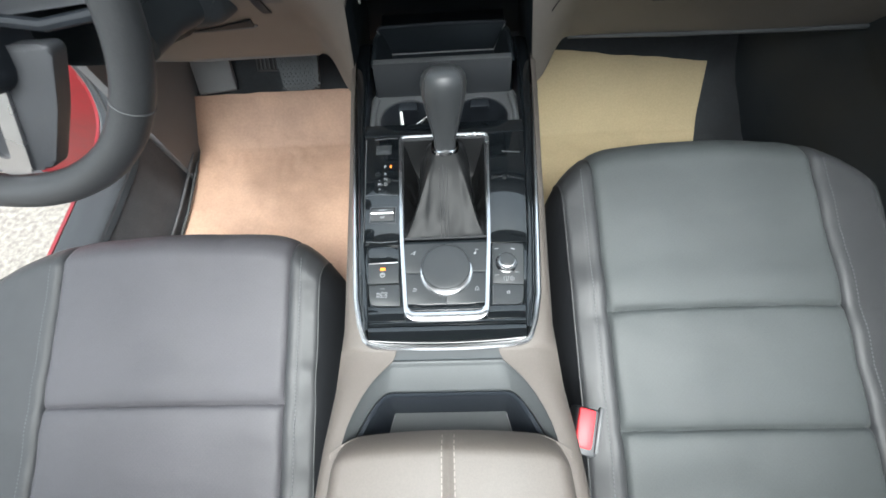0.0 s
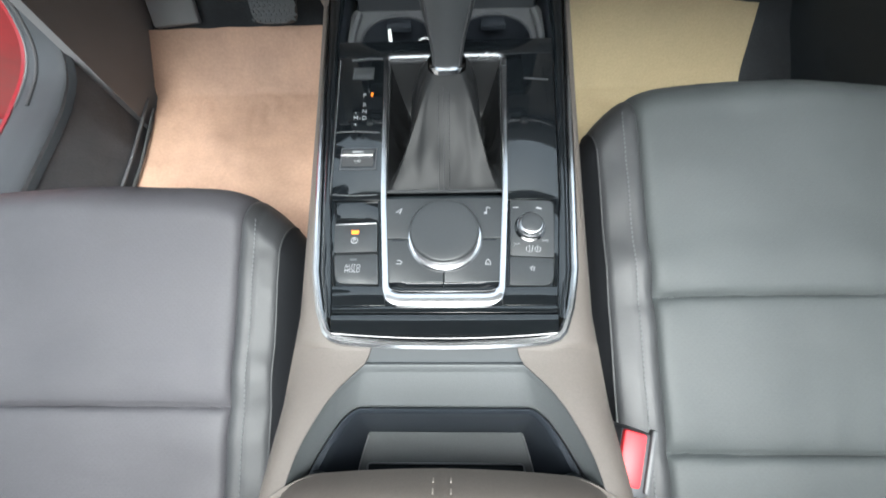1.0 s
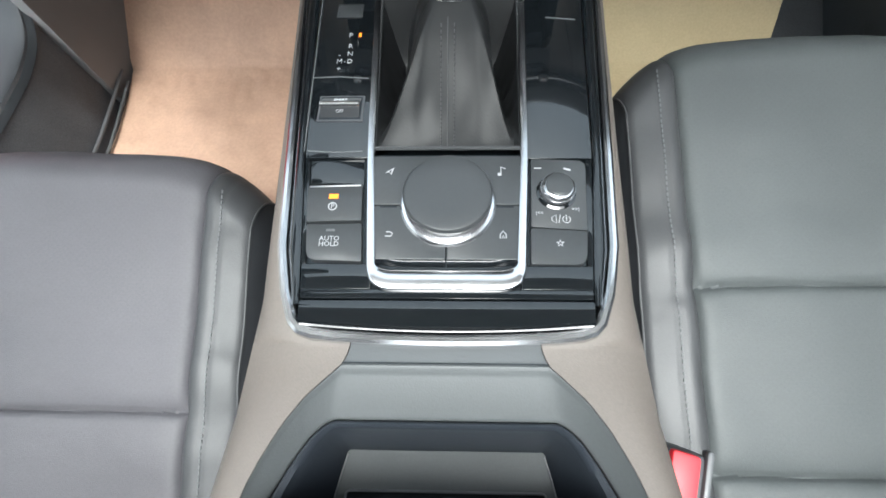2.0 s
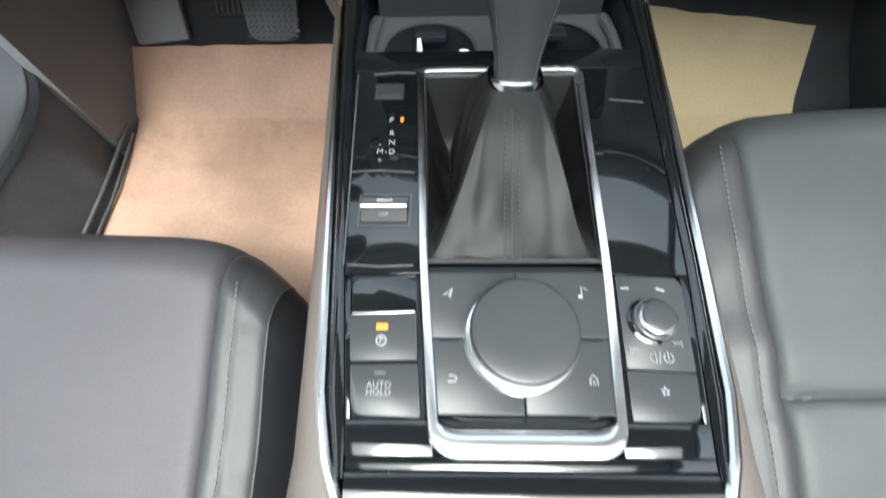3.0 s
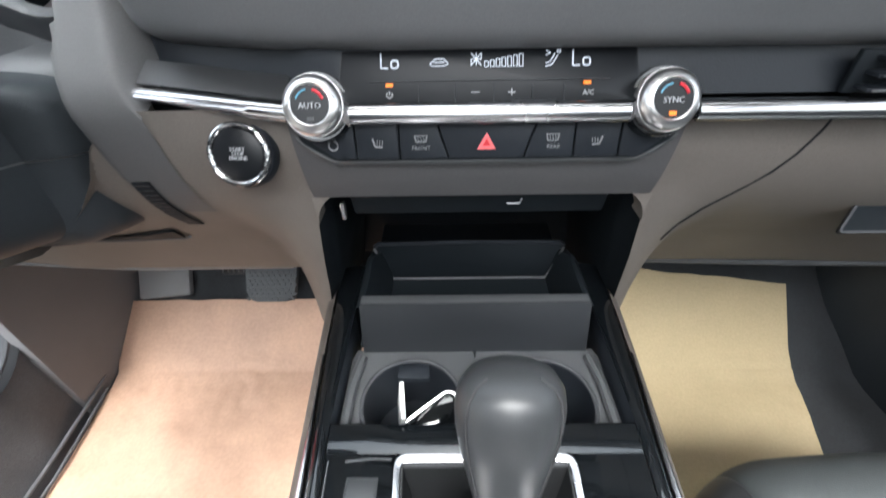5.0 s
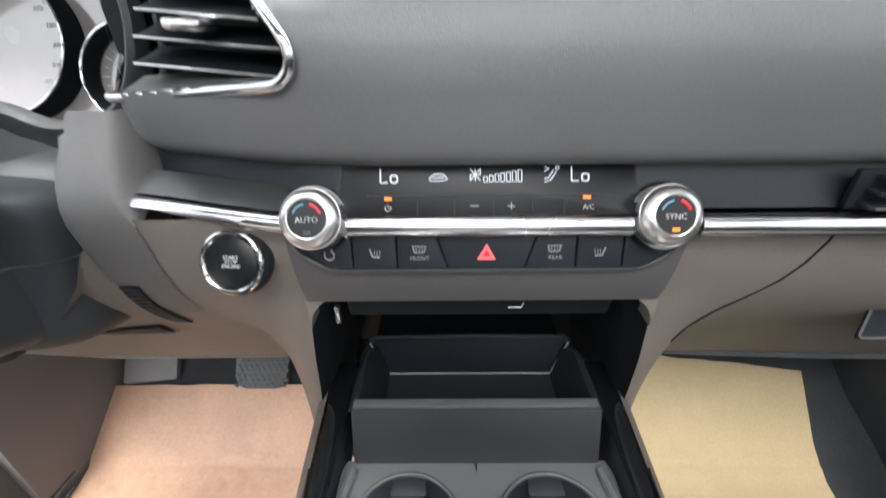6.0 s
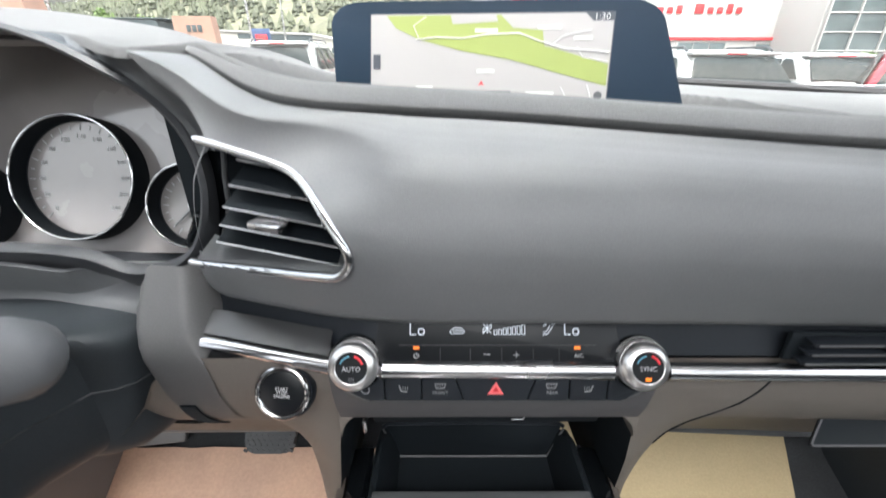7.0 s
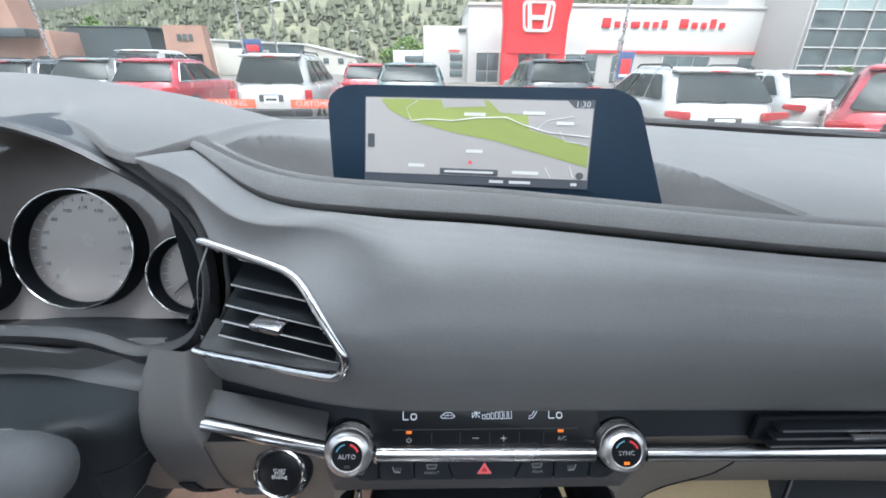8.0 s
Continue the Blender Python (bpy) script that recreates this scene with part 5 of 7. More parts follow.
for i, (z, x0, x1) in enumerate([(1.094, -0.183, -0.145), (1.0795, -0.186, -0.128), (1.066, -0.190, -0.117), (1.053, -0.195, -0.107), (1.0395, -0.201, -0.103)]):
    pa, pb = Vector(on_pad(x0, z, -0.012)), Vector(on_pad(x1, z - 0.006, -0.010))
    f = lambda u, v, pa=pa, pb=pb: tuple(pa.lerp(pb, u) + Vector((0, 0.030 * v, 0.007 * v)))
    part("slat", sheet(f, lin(0, 1, 8), lin(0, 1, 4), 0.0018), M_DARK, vent)
    part("slat_edge", tube([pa - Vector((0, 0.0006, 0.0004)), pb - Vector((0, 0.0006, 0.0004))], 0.0007, 6), M_ALU, vent)
part("tab", rbox((0.024, 0.014, 0.0055), on_pad(-0.155, 1.058, -0.008), 0.002, Euler((0, 0.05, -0.28)).to_matrix()), M_ALU, vent, "grey metal tab")
part("lower_ledge", sheet(lambda u, v: tuple(Vector(on_pad(-0.224 + 0.118 * u, 1.0215 + 0.011 * u, -0.003)) + Vector((0, 0.03 * v, 0.007 * v))), lin(0, 1, 8), lin(0, 1, 4), 0.002), M_GREY, vent)

# climate display
clim = thing("climate_panel", "glossy black climate display with white symbols", "control panel", loc=(0, 0.64, 0.97))
cn = (0, -0.86, 0.51)
cp = facing((0, 0.6395, 0.972), cn)
part("face", prism(rounded([(-0.092, -0.020), (0.092, -0.020), (0.086, 0.022), (-0.086, 0.022)], 0.005), 0.003, cp @ top((0, 0, -0.003)), 0.0006), M_PANEL, clim)


def on_clim(x, z):
    y = 0.6395 + (z - 0.972) * (0.51 / 0.86)
    return facing((x, y - 0.0004, z), cn)


def seg(x, z, w, h, on, par=clim, r=0.00034, mtl=None):
    """Symbols built of straight strokes in a box of the display."""
    m = on_clim(x, z)
    bm = bmesh.new()
    for (a, b_), (c_, d) in on:
        p, q = m @ Vector((a * w, b_ * h, 0.0006)), m @ Vector((c_ * w, d * h, 0.0006))
        tube([p, q], r, 5, bm=bm)
    return part("display_sign", bm, mtl or M_GLOW, par)


L_ = [((0, 1), (0, 0)), ((0, 0), (1, 0))]
O_ = [((0, 0), (1, 0)), ((1, 0), (1, 1)), ((1, 1), (0, 1)), ((0, 1), (0, 0))]
for x in (-0.0645, 0.0490):
    seg(x + 0.0005, 0.9738, 0.0042, 0.0084, L_, r=0.00042)
    seg(x + 0.0066, 0.9738, 0.0040, 0.0042, [((0.2, 0), (0.8, 0)), ((0.8, 0), (1, 0.2)), ((1, 0.2), (1, 0.8)), ((1, 0.8), (0.8, 1)), ((0.8, 1), (0.2, 1)), ((0.2, 1), (0, 0.8)), ((0, 0.8), (0, 0.2)), ((0, 0.2), (0.2, 0))], r=0.00048)
seg(-0.035, 0.9745, 0.011, 0.004, [((0, 0.3), (0.3, 1)), ((0.3, 1), (0.75, 1)), ((0.75, 1), (1, 0.3)), ((1, 0.3), (0.8, 0)), ((0.8, 0), (0.1, 0)), ((0.1, 0), (0, 0.3)), ((0.2, 0.5), (0.8, 0.5))], r=0.0003)
seg(-0.0105, 0.9745, 0.006, 0.007, [((0, 0), (1, 1)), ((0, 1), (1, 0)), ((0.5, 0), (0.5, 1)), ((0, 0.5), (1, 0.5)), ((0, 0), (0, 0.5)), ((1, 0.5), (1, 1))], r=0.0003)
for i in range(7):
    seg(-0.0025 + i * 0.0034, 0.9738, 0.0022, 0.003 + 0.00065 * i, O_, r=0.00026)
seg(0.0335, 0.9735, 0.009, 0.009, [((0, 0), (0.4, 0.1)), ((0.4, 0.1), (0.8, 0.7)), ((0, 0.2), (0.3, 0.3)), ((0.3, 0.3), (0.6, 0.8)), ((0, 0.7), (0.3, 0.85)), ((0.3, 0.85), (0, 1)), ((0.75, 0.85), (0.95, 0.85)), ((0.95, 0.85), (0.95, 1)), ((0.95, 1), (0.75, 1)), ((0.75, 1), (0.75, 0.85))], r=0.0003)
for x in (-0.0595, 0.0585):
    part("lamp", prism([(-0.0022, -0.001), (0.0022, -0.001), (0.0022, 0.001), (-0.0022, 0.001)], 0.0005, on_clim(x, 0.9655)), M_AMBER, clim, "lit amber lamp")
words("lettering", "A/C", 0.0042, on_clim(0.0595, 0.9605), M_WHITE, clim)
seg(-0.0615, 0.9590, 0.004, 0.004, [((0.2, 0.8), (0, 0.4)), ((0, 0.4), (0.5, 0)), ((0.5, 0), (1, 0.4)), ((1, 0.4), (0.8, 0.8)), ((0.5, 0.5), (0.5, 1))], r=0.0003, mtl=M_WHITE)
seg(-0.0105, 0.9615, 0.005, 0.001, [((0, 0), (1, 0))], r=0.0003, mtl=M_WHITE)
seg(0.0115, 0.9595, 0.0045, 0.004, [((0, 0.5), (1, 0.5)), ((0.5, 0), (0.5, 1))], r=0.0003, mtl=M_WHITE)
bm = bmesh.new()
for x in (-0.042, -0.020, 0.003, 0.026, 0.045):
    m = on_clim(x, 0.9605)
    tube([m @ Vector((0, -0.006, 0.0002)), m @ Vector((0, 0.005, 0.0002))], 0.0003, 4, bm=bm)
m = on_clim(0, 0.9672)
tube([m @ Vector((-0.072, 0, 0.0002)), m @ Vector((0.072, 0, 0.0002))], 0.0003, 4, bm=bm)
part("groove", bm, M_HARD, clim)
# recess under the pad, beside the display
part("recess", sheet(lambda x, t: (x, 0.652 + 0.30 * max(0, -0.10 - x) * 0.9 + 0.012 * smooth(-0.105, -0.135, x) - 0.012 * t - 0.008 * smooth(0.1, 0.8, x), 0.988 - 0.032 * t), lin(-0.235, 0.86, 60), lin(0, 1, 4), 0.004), M_BLACK, dash, "dark recess below the pad")
# bright strip
STRIPY = [(-0.235, 0.650), (-0.11, 0.6245), (0.86, 0.612)]


def strip(x0, x1, name="trim_strip", h0=0.0, n=20):
    rings = []
    for x in lin(x0, x1, n):
        y = lerp(STRIPY, x)
        k = smooth(-0.11, -0.235, x) * h0
        z0, z1 = 0.9455 + 0.008 * k, 0.9570 + 0.0045 * k
        rings.append([(x, y + 0.012, z0 + 0.001), (x, y + 0.0015, z0), (x, y - 0.0004, z0 + 0.0022), (x, y - 0.0008, (z0 + z1) / 2), (x, y + 0.0012, z1 - 0.0018), (x, y + 0.004, z1), (x, y + 0.008, z1)])
    return part(name, loft(rings), M_CHROME, dash, "satin chrome trim strip")


strip(-0.234, -0.124, h0=1.0)
strip(-0.084, 0.084)
strip(0.124, 0.86)
for sx in (-1, 1):
    part("strip_end", loft([[(sx * 0.084, 0.6235, 0.9455), (sx * 0.084, 0.6235, 0.957), (sx * 0.084, 0.636, 0.957), (sx * 0.084, 0.636, 0.9455)],
                            [(sx * 0.094, 0.630, 0.9475), (sx * 0.094, 0.630, 0.9625), (sx * 0.094, 0.64, 0.9625), (sx * 0.094, 0.64, 0.9475)]]), M_CHROME, dash)
part("ledge", loft([[(x, lerp(STRIPY, x) + 0.008, 0.9575 + 0.0055 * smooth(-0.11, -0.235, x)), (x, lerp(STRIPY, x) + 0.028, 0.9665 + 0.006 * smooth(-0.11, -0.235, x))] for x in lin(-0.234, -0.125, 14)], False, False), mat("ledge_grey", (0.075, 0.076, 0.080), 0.38, 0.5, var=0.04), dash, "satin grey ledge")
# passenger vent slats
pv = thing("air_vent", "slim passenger side air vent with thin bright slats", "air vent", group="air vents", loc=(0.5, 0.63, 0.97))
part("box", rbox((0.60, 0.004, 0.024), (0.508, 0.6325, 0.970), 0.001), M_DARK, pv)
for i, z in enumerate((0.9625, 0.9705, 0.9785)):
    part("slat", rbox((0.58, 0.010, 0.0022), (0.503 + 0.002 * i, 0.6258, z), 0.0006), M_BLACK, pv)
    part("slat_edge", rbox((0.575, 0.0012, 0.0012), (0.503 + 0.002 * i, 0.6204, z), 0.0003), M_SATIN, pv)
part("tab", rbox((0.038, 0.009, 0.0032), (0.290, 0.6195, 0.9745), 0.001), M_ALU, pv, "grey metal tab")

# temperature knobs
for word, x in (("AUTO", -0.1045), ("SYNC", 0.1045)):
    kn = thing("temperature_knob", "round climate knob with knurled chrome ring lettered %s" % word, "knob", group="climate knobs", loc=(x, 0.63, 0.955))
    km = facing((x, 0.638, 0.9515), (0, -0.90, 0.436)) @ Matrix.Scale(0.85, 4)
    part("socket", lathe([(0.0245, -0.006), (0.0255, 0.004), (0.0235, 0.010), (0.020, 0.010)], km, 44), M_PIANO, kn)
    part("ring", lathe([(0.0195, 0.0), (0.0205, 0.010), (0.0210, 0.017), (0.0206, 0.0195), (0.0196, 0.0222), (0.0165, 0.0246), (0.0140, 0.0254), (0.0132, 0.0248)], km, 56), M_RING, kn, "smooth chrome ring")
    bm = bmesh.new()
    for k in range(72):
        a = k * math.tau / 72
        rbox((0.0008, 0.0009, 0.0075), tuple(km @ Vector((0.0208 * math.cos(a), 0.0208 * math.sin(a), 0.0135))), 0, km.to_quaternion().to_matrix() @ Matrix.Rotation(a, 3, "Z"), bm=bm)
    part("knurling", bm, M_RING, kn, "fine chrome knurling")["kind"] = "stuff"
    part("cap", lathe([(0.0136, 0.022), (0.0134, 0.0247), (0.001, 0.0247)], km, 44), M_PANEL, kn)
    words("lettering", word, 0.0056, km @ top((0, -0.001, 0.0251)), M_WHITE, kn)
    part("cold_arc", tube([km @ Vector((0.0098 * math.cos(a), 0.0098 * math.sin(a), 0.0250)) for a in lin(1.75, 2.75, 10)], 0.0005, 5), mat("cold_blue", (0.15, 0.4, 0.55), 0.5), kn, "blue arc")
    part("warm_arc", tube([km @ Vector((0.0098 * math.cos(a), 0.0098 * math.sin(a), 0.0250)) for a in lin(0.35, 1.3, 10)], 0.0009, 5), mat("warm_red", (0.75, 0.04, 0.06), 0.5), kn, "red arc")
    part("lamp", prism([(-0.0024, -0.0013), (0.0024, -0.0013), (0.0024, 0.0013), (-0.0024, 0.0013)], 0.0005, km @ top((0, -0.0095, 0.0250))), M_AMBER if word == "SYNC" else M_HARD, kn)

# lower face of the dashboard
LOW = [(0.630, 0.850), (0.640, 0.845), (0.655, 0.832), (0.70, 0.80), (0.765, 0.753), (0.81, 0.710), (0.85, 0.674), (0.883, 0.654), (0.917, 0.644), (0.947, 0.642)]
SIDE = [(0.630, 0.168), (0.70, 0.158), (0.75, 0.148), (0.80, 0.140), (0.85, 0.1325), (0.875, 0.128), (0.883, 0.1275), (0.95, 0.1275)]


def low_y(z):
    return sum(lerp(LOW, z + d) for d in (-0.012, 0, 0.012)) / 3


LEG = [(0.64, 0.715), (0.70, 0.703), (0.75, 0.685), (0.80, 0.670), (0.85, 0.660), (0.883, 0.654), (0.917, 0.644), (0.95, 0.642)]


def face_y(x, z):
    """The lower face, with the stack's legs that come back to the console."""
    b_ = smooth(0.085, 0.0, abs(x) - lerp(SIDE, z))
    return low_y(z) * (1 - b_) + min(lerp(LEG, z), low_y(z)) * b_


# same vinyl as the lower dash, toned darker for shade
part("centre_fascia", sheet(lambda x, z: (x, low_y(z), z), lin(-0.1275, 0.1275, 12), lin(0.881, 0.950, 10), 0.006), mat("shaded_fascia_vinyl", (0.082, 0.080, 0.083), 0.5, spec=0.3, fine=0.05, fscale=700, bump=0.15, bscale=800, kind="grain", var=0.06), dash)
part("knee_panel", sheet(lambda u, z: (-0.76 + (0.76 - lerp(SIDE, z)) * u, face_y(-0.76 + (0.76 - lerp(SIDE, z)) * u, z) + 0.02 * smooth(-0.5, -0.76, -0.76 + 0.64 * u), min(z, lerp([(-0.46, 0.80), (-0.36, 0.832), (-0.31, 0.868), (-0.283, 0.900), (-0.270, 0.925), (-0.250, 0.940), (-0.235, 0.950)], -0.76 + (0.76 - lerp(SIDE, z)) * u))), lin(0, 0.7, 30) + lin(0.72, 1, 50), lin(0.638, 0.950, 50)), M_LOWER, dash, "lower knee panel below the wheel")


def right_y(x, z):
    return face_y(x, z) - 0.012 * smooth(0.2, 0.8, (x - 0.12) / 0.7)


part("glovebox_surround", sheet(lambda u, z: (lerp(SIDE, z) + (0.86 - lerp(SIDE, z)) * u, right_y(lerp(SIDE, z) + (0.86 - lerp(SIDE, z)) * u, z), max(z, 0.652)), lin(0, 0.25, 50) + lin(0.27, 1, 30), lin(0.650, 0.950, 50)), M_LOWER, dash)
for sx in (-1, 1):
    part("stack_flank", sheet(lambda z, t: (sx * (lerp(SIDE, z) - 0.006 * smooth(0, 0.15, t) - 0.004 * t), face_y(lerp(SIDE, z), z) + (0.885 - face_y(lerp(SIDE, z), z)) * t, z), lin(0.640, 0.884, 24), lin(0, 0.15, 5) + lin(0.2, 1, 8)), M_DARK, dash)
part("knee_edge", tube([(-0.76, 0.866, 0.640), (-0.5, 0.848, 0.638), (-0.26, 0.850, 0.638)], 0.006, 8), M_DASH, dash)
part("knee_underside", rbox((0.60, 0.26, 0.01), (-0.46, 0.985, 0.648), 0.003), M_HARD, dash)
part("glovebox_edge", tube([(0.25, 0.838, 0.652), (0.45, 0.826, 0.653), (0.86, 0.815, 0.653)], 0.005, 8), M_GREY, dash)
part("glovebox_underside", rbox((0.68, 0.30, 0.01), (0.51, 0.985, 0.657), 0.003), M_HARD, dash)
part("cavity_back", rbox((0.33, 0.006, 0.26), (0, 0.880, 0.77), 0.001), M_DARK, dash)
part("cavity_roof", rbox((0.25, 0.22, 0.006), (0, 0.765, 0.884), 0.002), M_DARK, dash)
for sx in (-1, 1):
    arc = [(sx * (0.0985 + 0.031 * math.sin(a)), 0.8515 + 0.031 * math.cos(a)) for a in lin(0, math.pi / 2, 9)]
    part("corner_fillet", prism([(sx * 0.1305, 0.8845)] + arc, 0.03, Matrix(((1, 0, 0, 0), (0, 0, 1, 0.6525), (0, 1, 0, 0), (0, 0, 0, 1))), 0), M_LOWER, dash)
part("socket_cover", rbox((0.21, 0.008, 0.032), (0, 0.672, 0.864), 0.003, Euler((0.25, 0, 0)).to_matrix()), M_DARK, dash)
part("charge_sign", tube([(0.022, 0.6615, 0.864), (0.032, 0.6615, 0.864), (0.0335, 0.6605, 0.869)], 0.0005, 5), M_WHITE, dash)
part("socket_side", rbox((0.004, 0.006, 0.016), (-0.109, 0.6575, 0.862), 0.0015), M_ALU, dash)
part("glovebox_seam", tube([(x, right_y(x, z) - 0.0002, z) for x, z in ((0.224, 0.940), (0.222, 0.930), (0.217, 0.912), (0.210, 0.895), (0.199, 0.874), (0.187, 0.852), (0.176, 0.830), (0.168, 0.812))], 0.0009, 6), M_DARK, dash)
gh = thing("glovebox_handle", "grey glovebox pull handle", "handle", loc=(0.4, 0.66, 0.84))
ho = rounded([(-0.105, -0.016), (0.12, -0.016), (0.12, 0.018), (-0.075, 0.018)], 0.005)
hm = facing((0.405, low_y(0.842) - 0.010, 0.842), (0, -0.6, 0.8))
part("recess", prism(ho, 0.004, hm @ top((0, 0, -0.003)), 0.001), M_DARK, gh)
part("rim", ring(grow(ho, 0.001), grow(ho, -0.001), 0.002, hm), M_HARD, gh)
# key bank under the strip
bank = thing("button_bank", "row of black buttons with white symbols under the climate panel", "button row", loc=(0, 0.63, 0.93))
bn = (0, -0.985, 0.17)


def on_bank(x, z, d=0.0):
    return facing((x, 0.6335 - 0.12 * (z - 0.93) - d, z), bn)


bp_ = on_bank(0, 0.9315)
part("plate", prism(rounded([(-0.100, -0.0135), (0.100, -0.0135), (0.122, 0.0), (0.122, 0.0135), (-0.122, 0.0135), (-0.122, 0.0)], 0.004), 0.004, bp_ @ top((0, 0, -0.005)), 0.001), M_DARK, bank)
part("lower_lip", tube([(-0.124, 0.640, 0.932), (-0.112, 0.6375, 0.9225), (-0.100, 0.6365, 0.9165), (0, 0.6365, 0.9160), (0.100, 0.6365, 0.9165), (0.112, 0.6375, 0.9225), (0.124, 0.640, 0.932)], 0.0034, 8), M_GREY, bank, "grey lower edge")
for name, pts in (("wheel_heat_button", [(-0.097, -0.0115), (-0.0845, -0.0115), (-0.0845, 0.0125), (-0.115, 0.0125), (-0.112, 0.0)]), ("seat_heat_button", [(-0.0835, -0.0115), (-0.0565, -0.0115), (-0.0565, 0.0125), (-0.0835, 0.0125)]),
                  ("front_defrost_button", [(-0.0555, -0.0115), (-0.0245, -0.0115), (-0.0325, 0.0125), (-0.0555, 0.0125)]), ("hazard_button", [(-0.0235, -0.0115), (0.0235, -0.0115), (0.0315, 0.0125), (-0.0315, 0.0125)]),
                  ("rear_defrost_button", [(0.0245, -0.0115), (0.0555, -0.0115), (0.0555, 0.0125), (0.0325, 0.0125)]), ("seat_heat_button", [(0.0565, -0.0115), (0.0845, -0.0115), (0.0845, 0.0125), (0.0565, 0.0125)]),
                  ("blank_button", [(0.0855, -0.0115), (0.098, -0.0115), (0.112, 0.0), (0.115, 0.0125), (0.0855, 0.0125)])):
    o = part(name, prism(rounded(pts, 0.0018, 3), 0.0035, bp_, 0.0008), M_BLACK, bank)
    cx = sum(p[0] for p in pts) / len(pts)
    sg = bp_ @ top((cx, -0.002, 0.0036))
    if "defrost" in name:
        word = "FRONT" if "front" in name else "REAR"
        words("lettering", word, 0.0037, sg @ top((0.001 if word == "REAR" else 0, -0.0024, 0)), M_LABEL, o)
        wv = [(-0.0034, 0.0015), (0.0034, 0.0015), (0.0044, 0.0058), (-0.0044, 0.0058)]
        part("pane_sign", ring(wv, [(x * 0.82, 0.0036 + (y - 0.0036) * 0.78) for x, y in wv], 0.0003, sg), M_LABEL, o)
        bm = bmesh.new()
        for k in (-0.0018, 0, 0.0018):
            tube([sg @ Vector((k - 0.0004, 0.0006, 0.0002)), sg @ Vector((k + 0.0004, 0.0026, 0.0002)), sg @ Vector((k - 0.0004, 0.0050, 0.0002))], 0.0002, 4, bm=bm)
        part("heat_sign", bm, M_LABEL, o)
    elif "seat" in name:
        s = 1 if cx < 0 else -1
        bm = tube([sg @ Vector((s * -0.003, 0.004, 0)), sg @ Vector((s * -0.0015, -0.001, 0)), sg @ Vector((s * 0.003, -0.0014, 0))], 0.0006, 5)
        for k in (0.0, 0.0017, 0.0034):
            tube([sg @ Vector((s * (k - 0.0004), 0.0, 0)), sg @ Vector((s * k, 0.003, 0))], 0.0003, 4, bm=bm)
        part("seat_sign", bm, M_LABEL, o)
    elif "wheel" in name:
        part("wheel_sign", tube([sg @ Vector((0.003 * math.cos(a), 0.003 * math.sin(a), 0)) for a in lin(0, 6.0, 16)], 0.0005, 5), M_LABEL, o)
    elif "hazard" in name:
        t3 = [(-0.0060, -0.0050), (0.0060, -0.0050), (0, 0.0056)]
        part("warning_triangle", prism(t3, 0.0004, sg @ top((0, 0.0015, 0))), M_HAZ, o, "pinkish red warning triangle")
        t3b = [(x * 0.42, y * 0.42 - 0.0005) for x, y in t3]
        part("inner_triangle", prism(t3b, 0.0003, sg @ top((0, 0.0015, 0.0004))), M_REDPLASTIC, o)
# start button
st = thing("start_button", "round engine start button with chrome ring", "button", loc=(-0.164, 0.64, 0.92))
sm = facing((-0.164, 0.6375, 0.9215), (-0.06, -0.93, 0.36))
part("socket", lathe([(0.0236, -0.006), (0.0236, -0.001), (0.0224, 0.0012), (0.019, 0.0012)], sm, 48), M_BLACK, st)
part("ring", tube([sm @ Vector((0.0197 * math.cos(a), 0.0197 * math.sin(a), 0.0036)) for a in lin(0, math.tau * 55 / 56, 56)], 0.0021, 10, True), M_CHROME, st, "chrome ring")
part("cap", lathe([(0.0176, 0.0), (0.0174, 0.0042), (0.0165, 0.0048), (0.001, 0.0046)], sm, 48), M_PANEL, st)
words("lettering", "START\nSTOP\nENGINE", 0.0036, sm @ top((0, 0.0005, 0.005)), M_WHITE, st)
# slots in the knee panel
sl = thing("panel_slot", "narrow dark slotted speaker opening in the knee panel", "slot", loc=(-0.27, 0.69, 0.85))


def low_n(x, z, d=0.0):
    return (x, low_y(z) - d, z)


part("slot_back", sheet(lambda u, v: low_n(-0.2595 - 0.0075 * u + 0.0135 * v, 0.895 - 0.070 * u, 0.002), lin(0, 1, 12), lin(0, 1, 4), 0.001), M_DARK, sl)
for k in range(13):
    u = 0.04 + k * 0.077
    part("bar", tube([low_n(-0.2590 - 0.0075 * u, 0.895 - 0.070 * u, 0.0028), low_n(-0.2465 - 0.0075 * u, 0.895 - 0.070 * u, 0.0028)], 0.0011, 4), M_BLACK, sl)
pk = thing("panel_recess", "dark triangular pull recess in the knee panel", "recess", loc=(-0.35, 0.74, 0.77))
part("hollow", sheet(lambda u, v: low_n(-0.463 + (0.150 + 0.014 * v) * u, 0.767 + (0.010 + 0.030 * v) * u ** 1.6, 0.003), lin(0, 1, 12), lin(0, 1, 4), 0.002), M_DARK, pk)
part("edge", tube([low_n(-0.47, 0.764, 0.004), low_n(-0.40, 0.765, 0.004), low_n(-0.315, 0.772, 0.004), low_n(-0.307, 0.778, 0.004)], 0.0018, 6), M_SEAL, pk)

# ---- gauges and their hood ----
gc = Vector((-0.413, 0.803, 1.046))
hood = thing("instrument_hood", "dark hooded instrument housing behind the wheel", "instrument hood", loc=(-0.413, 0.75, 1.0))


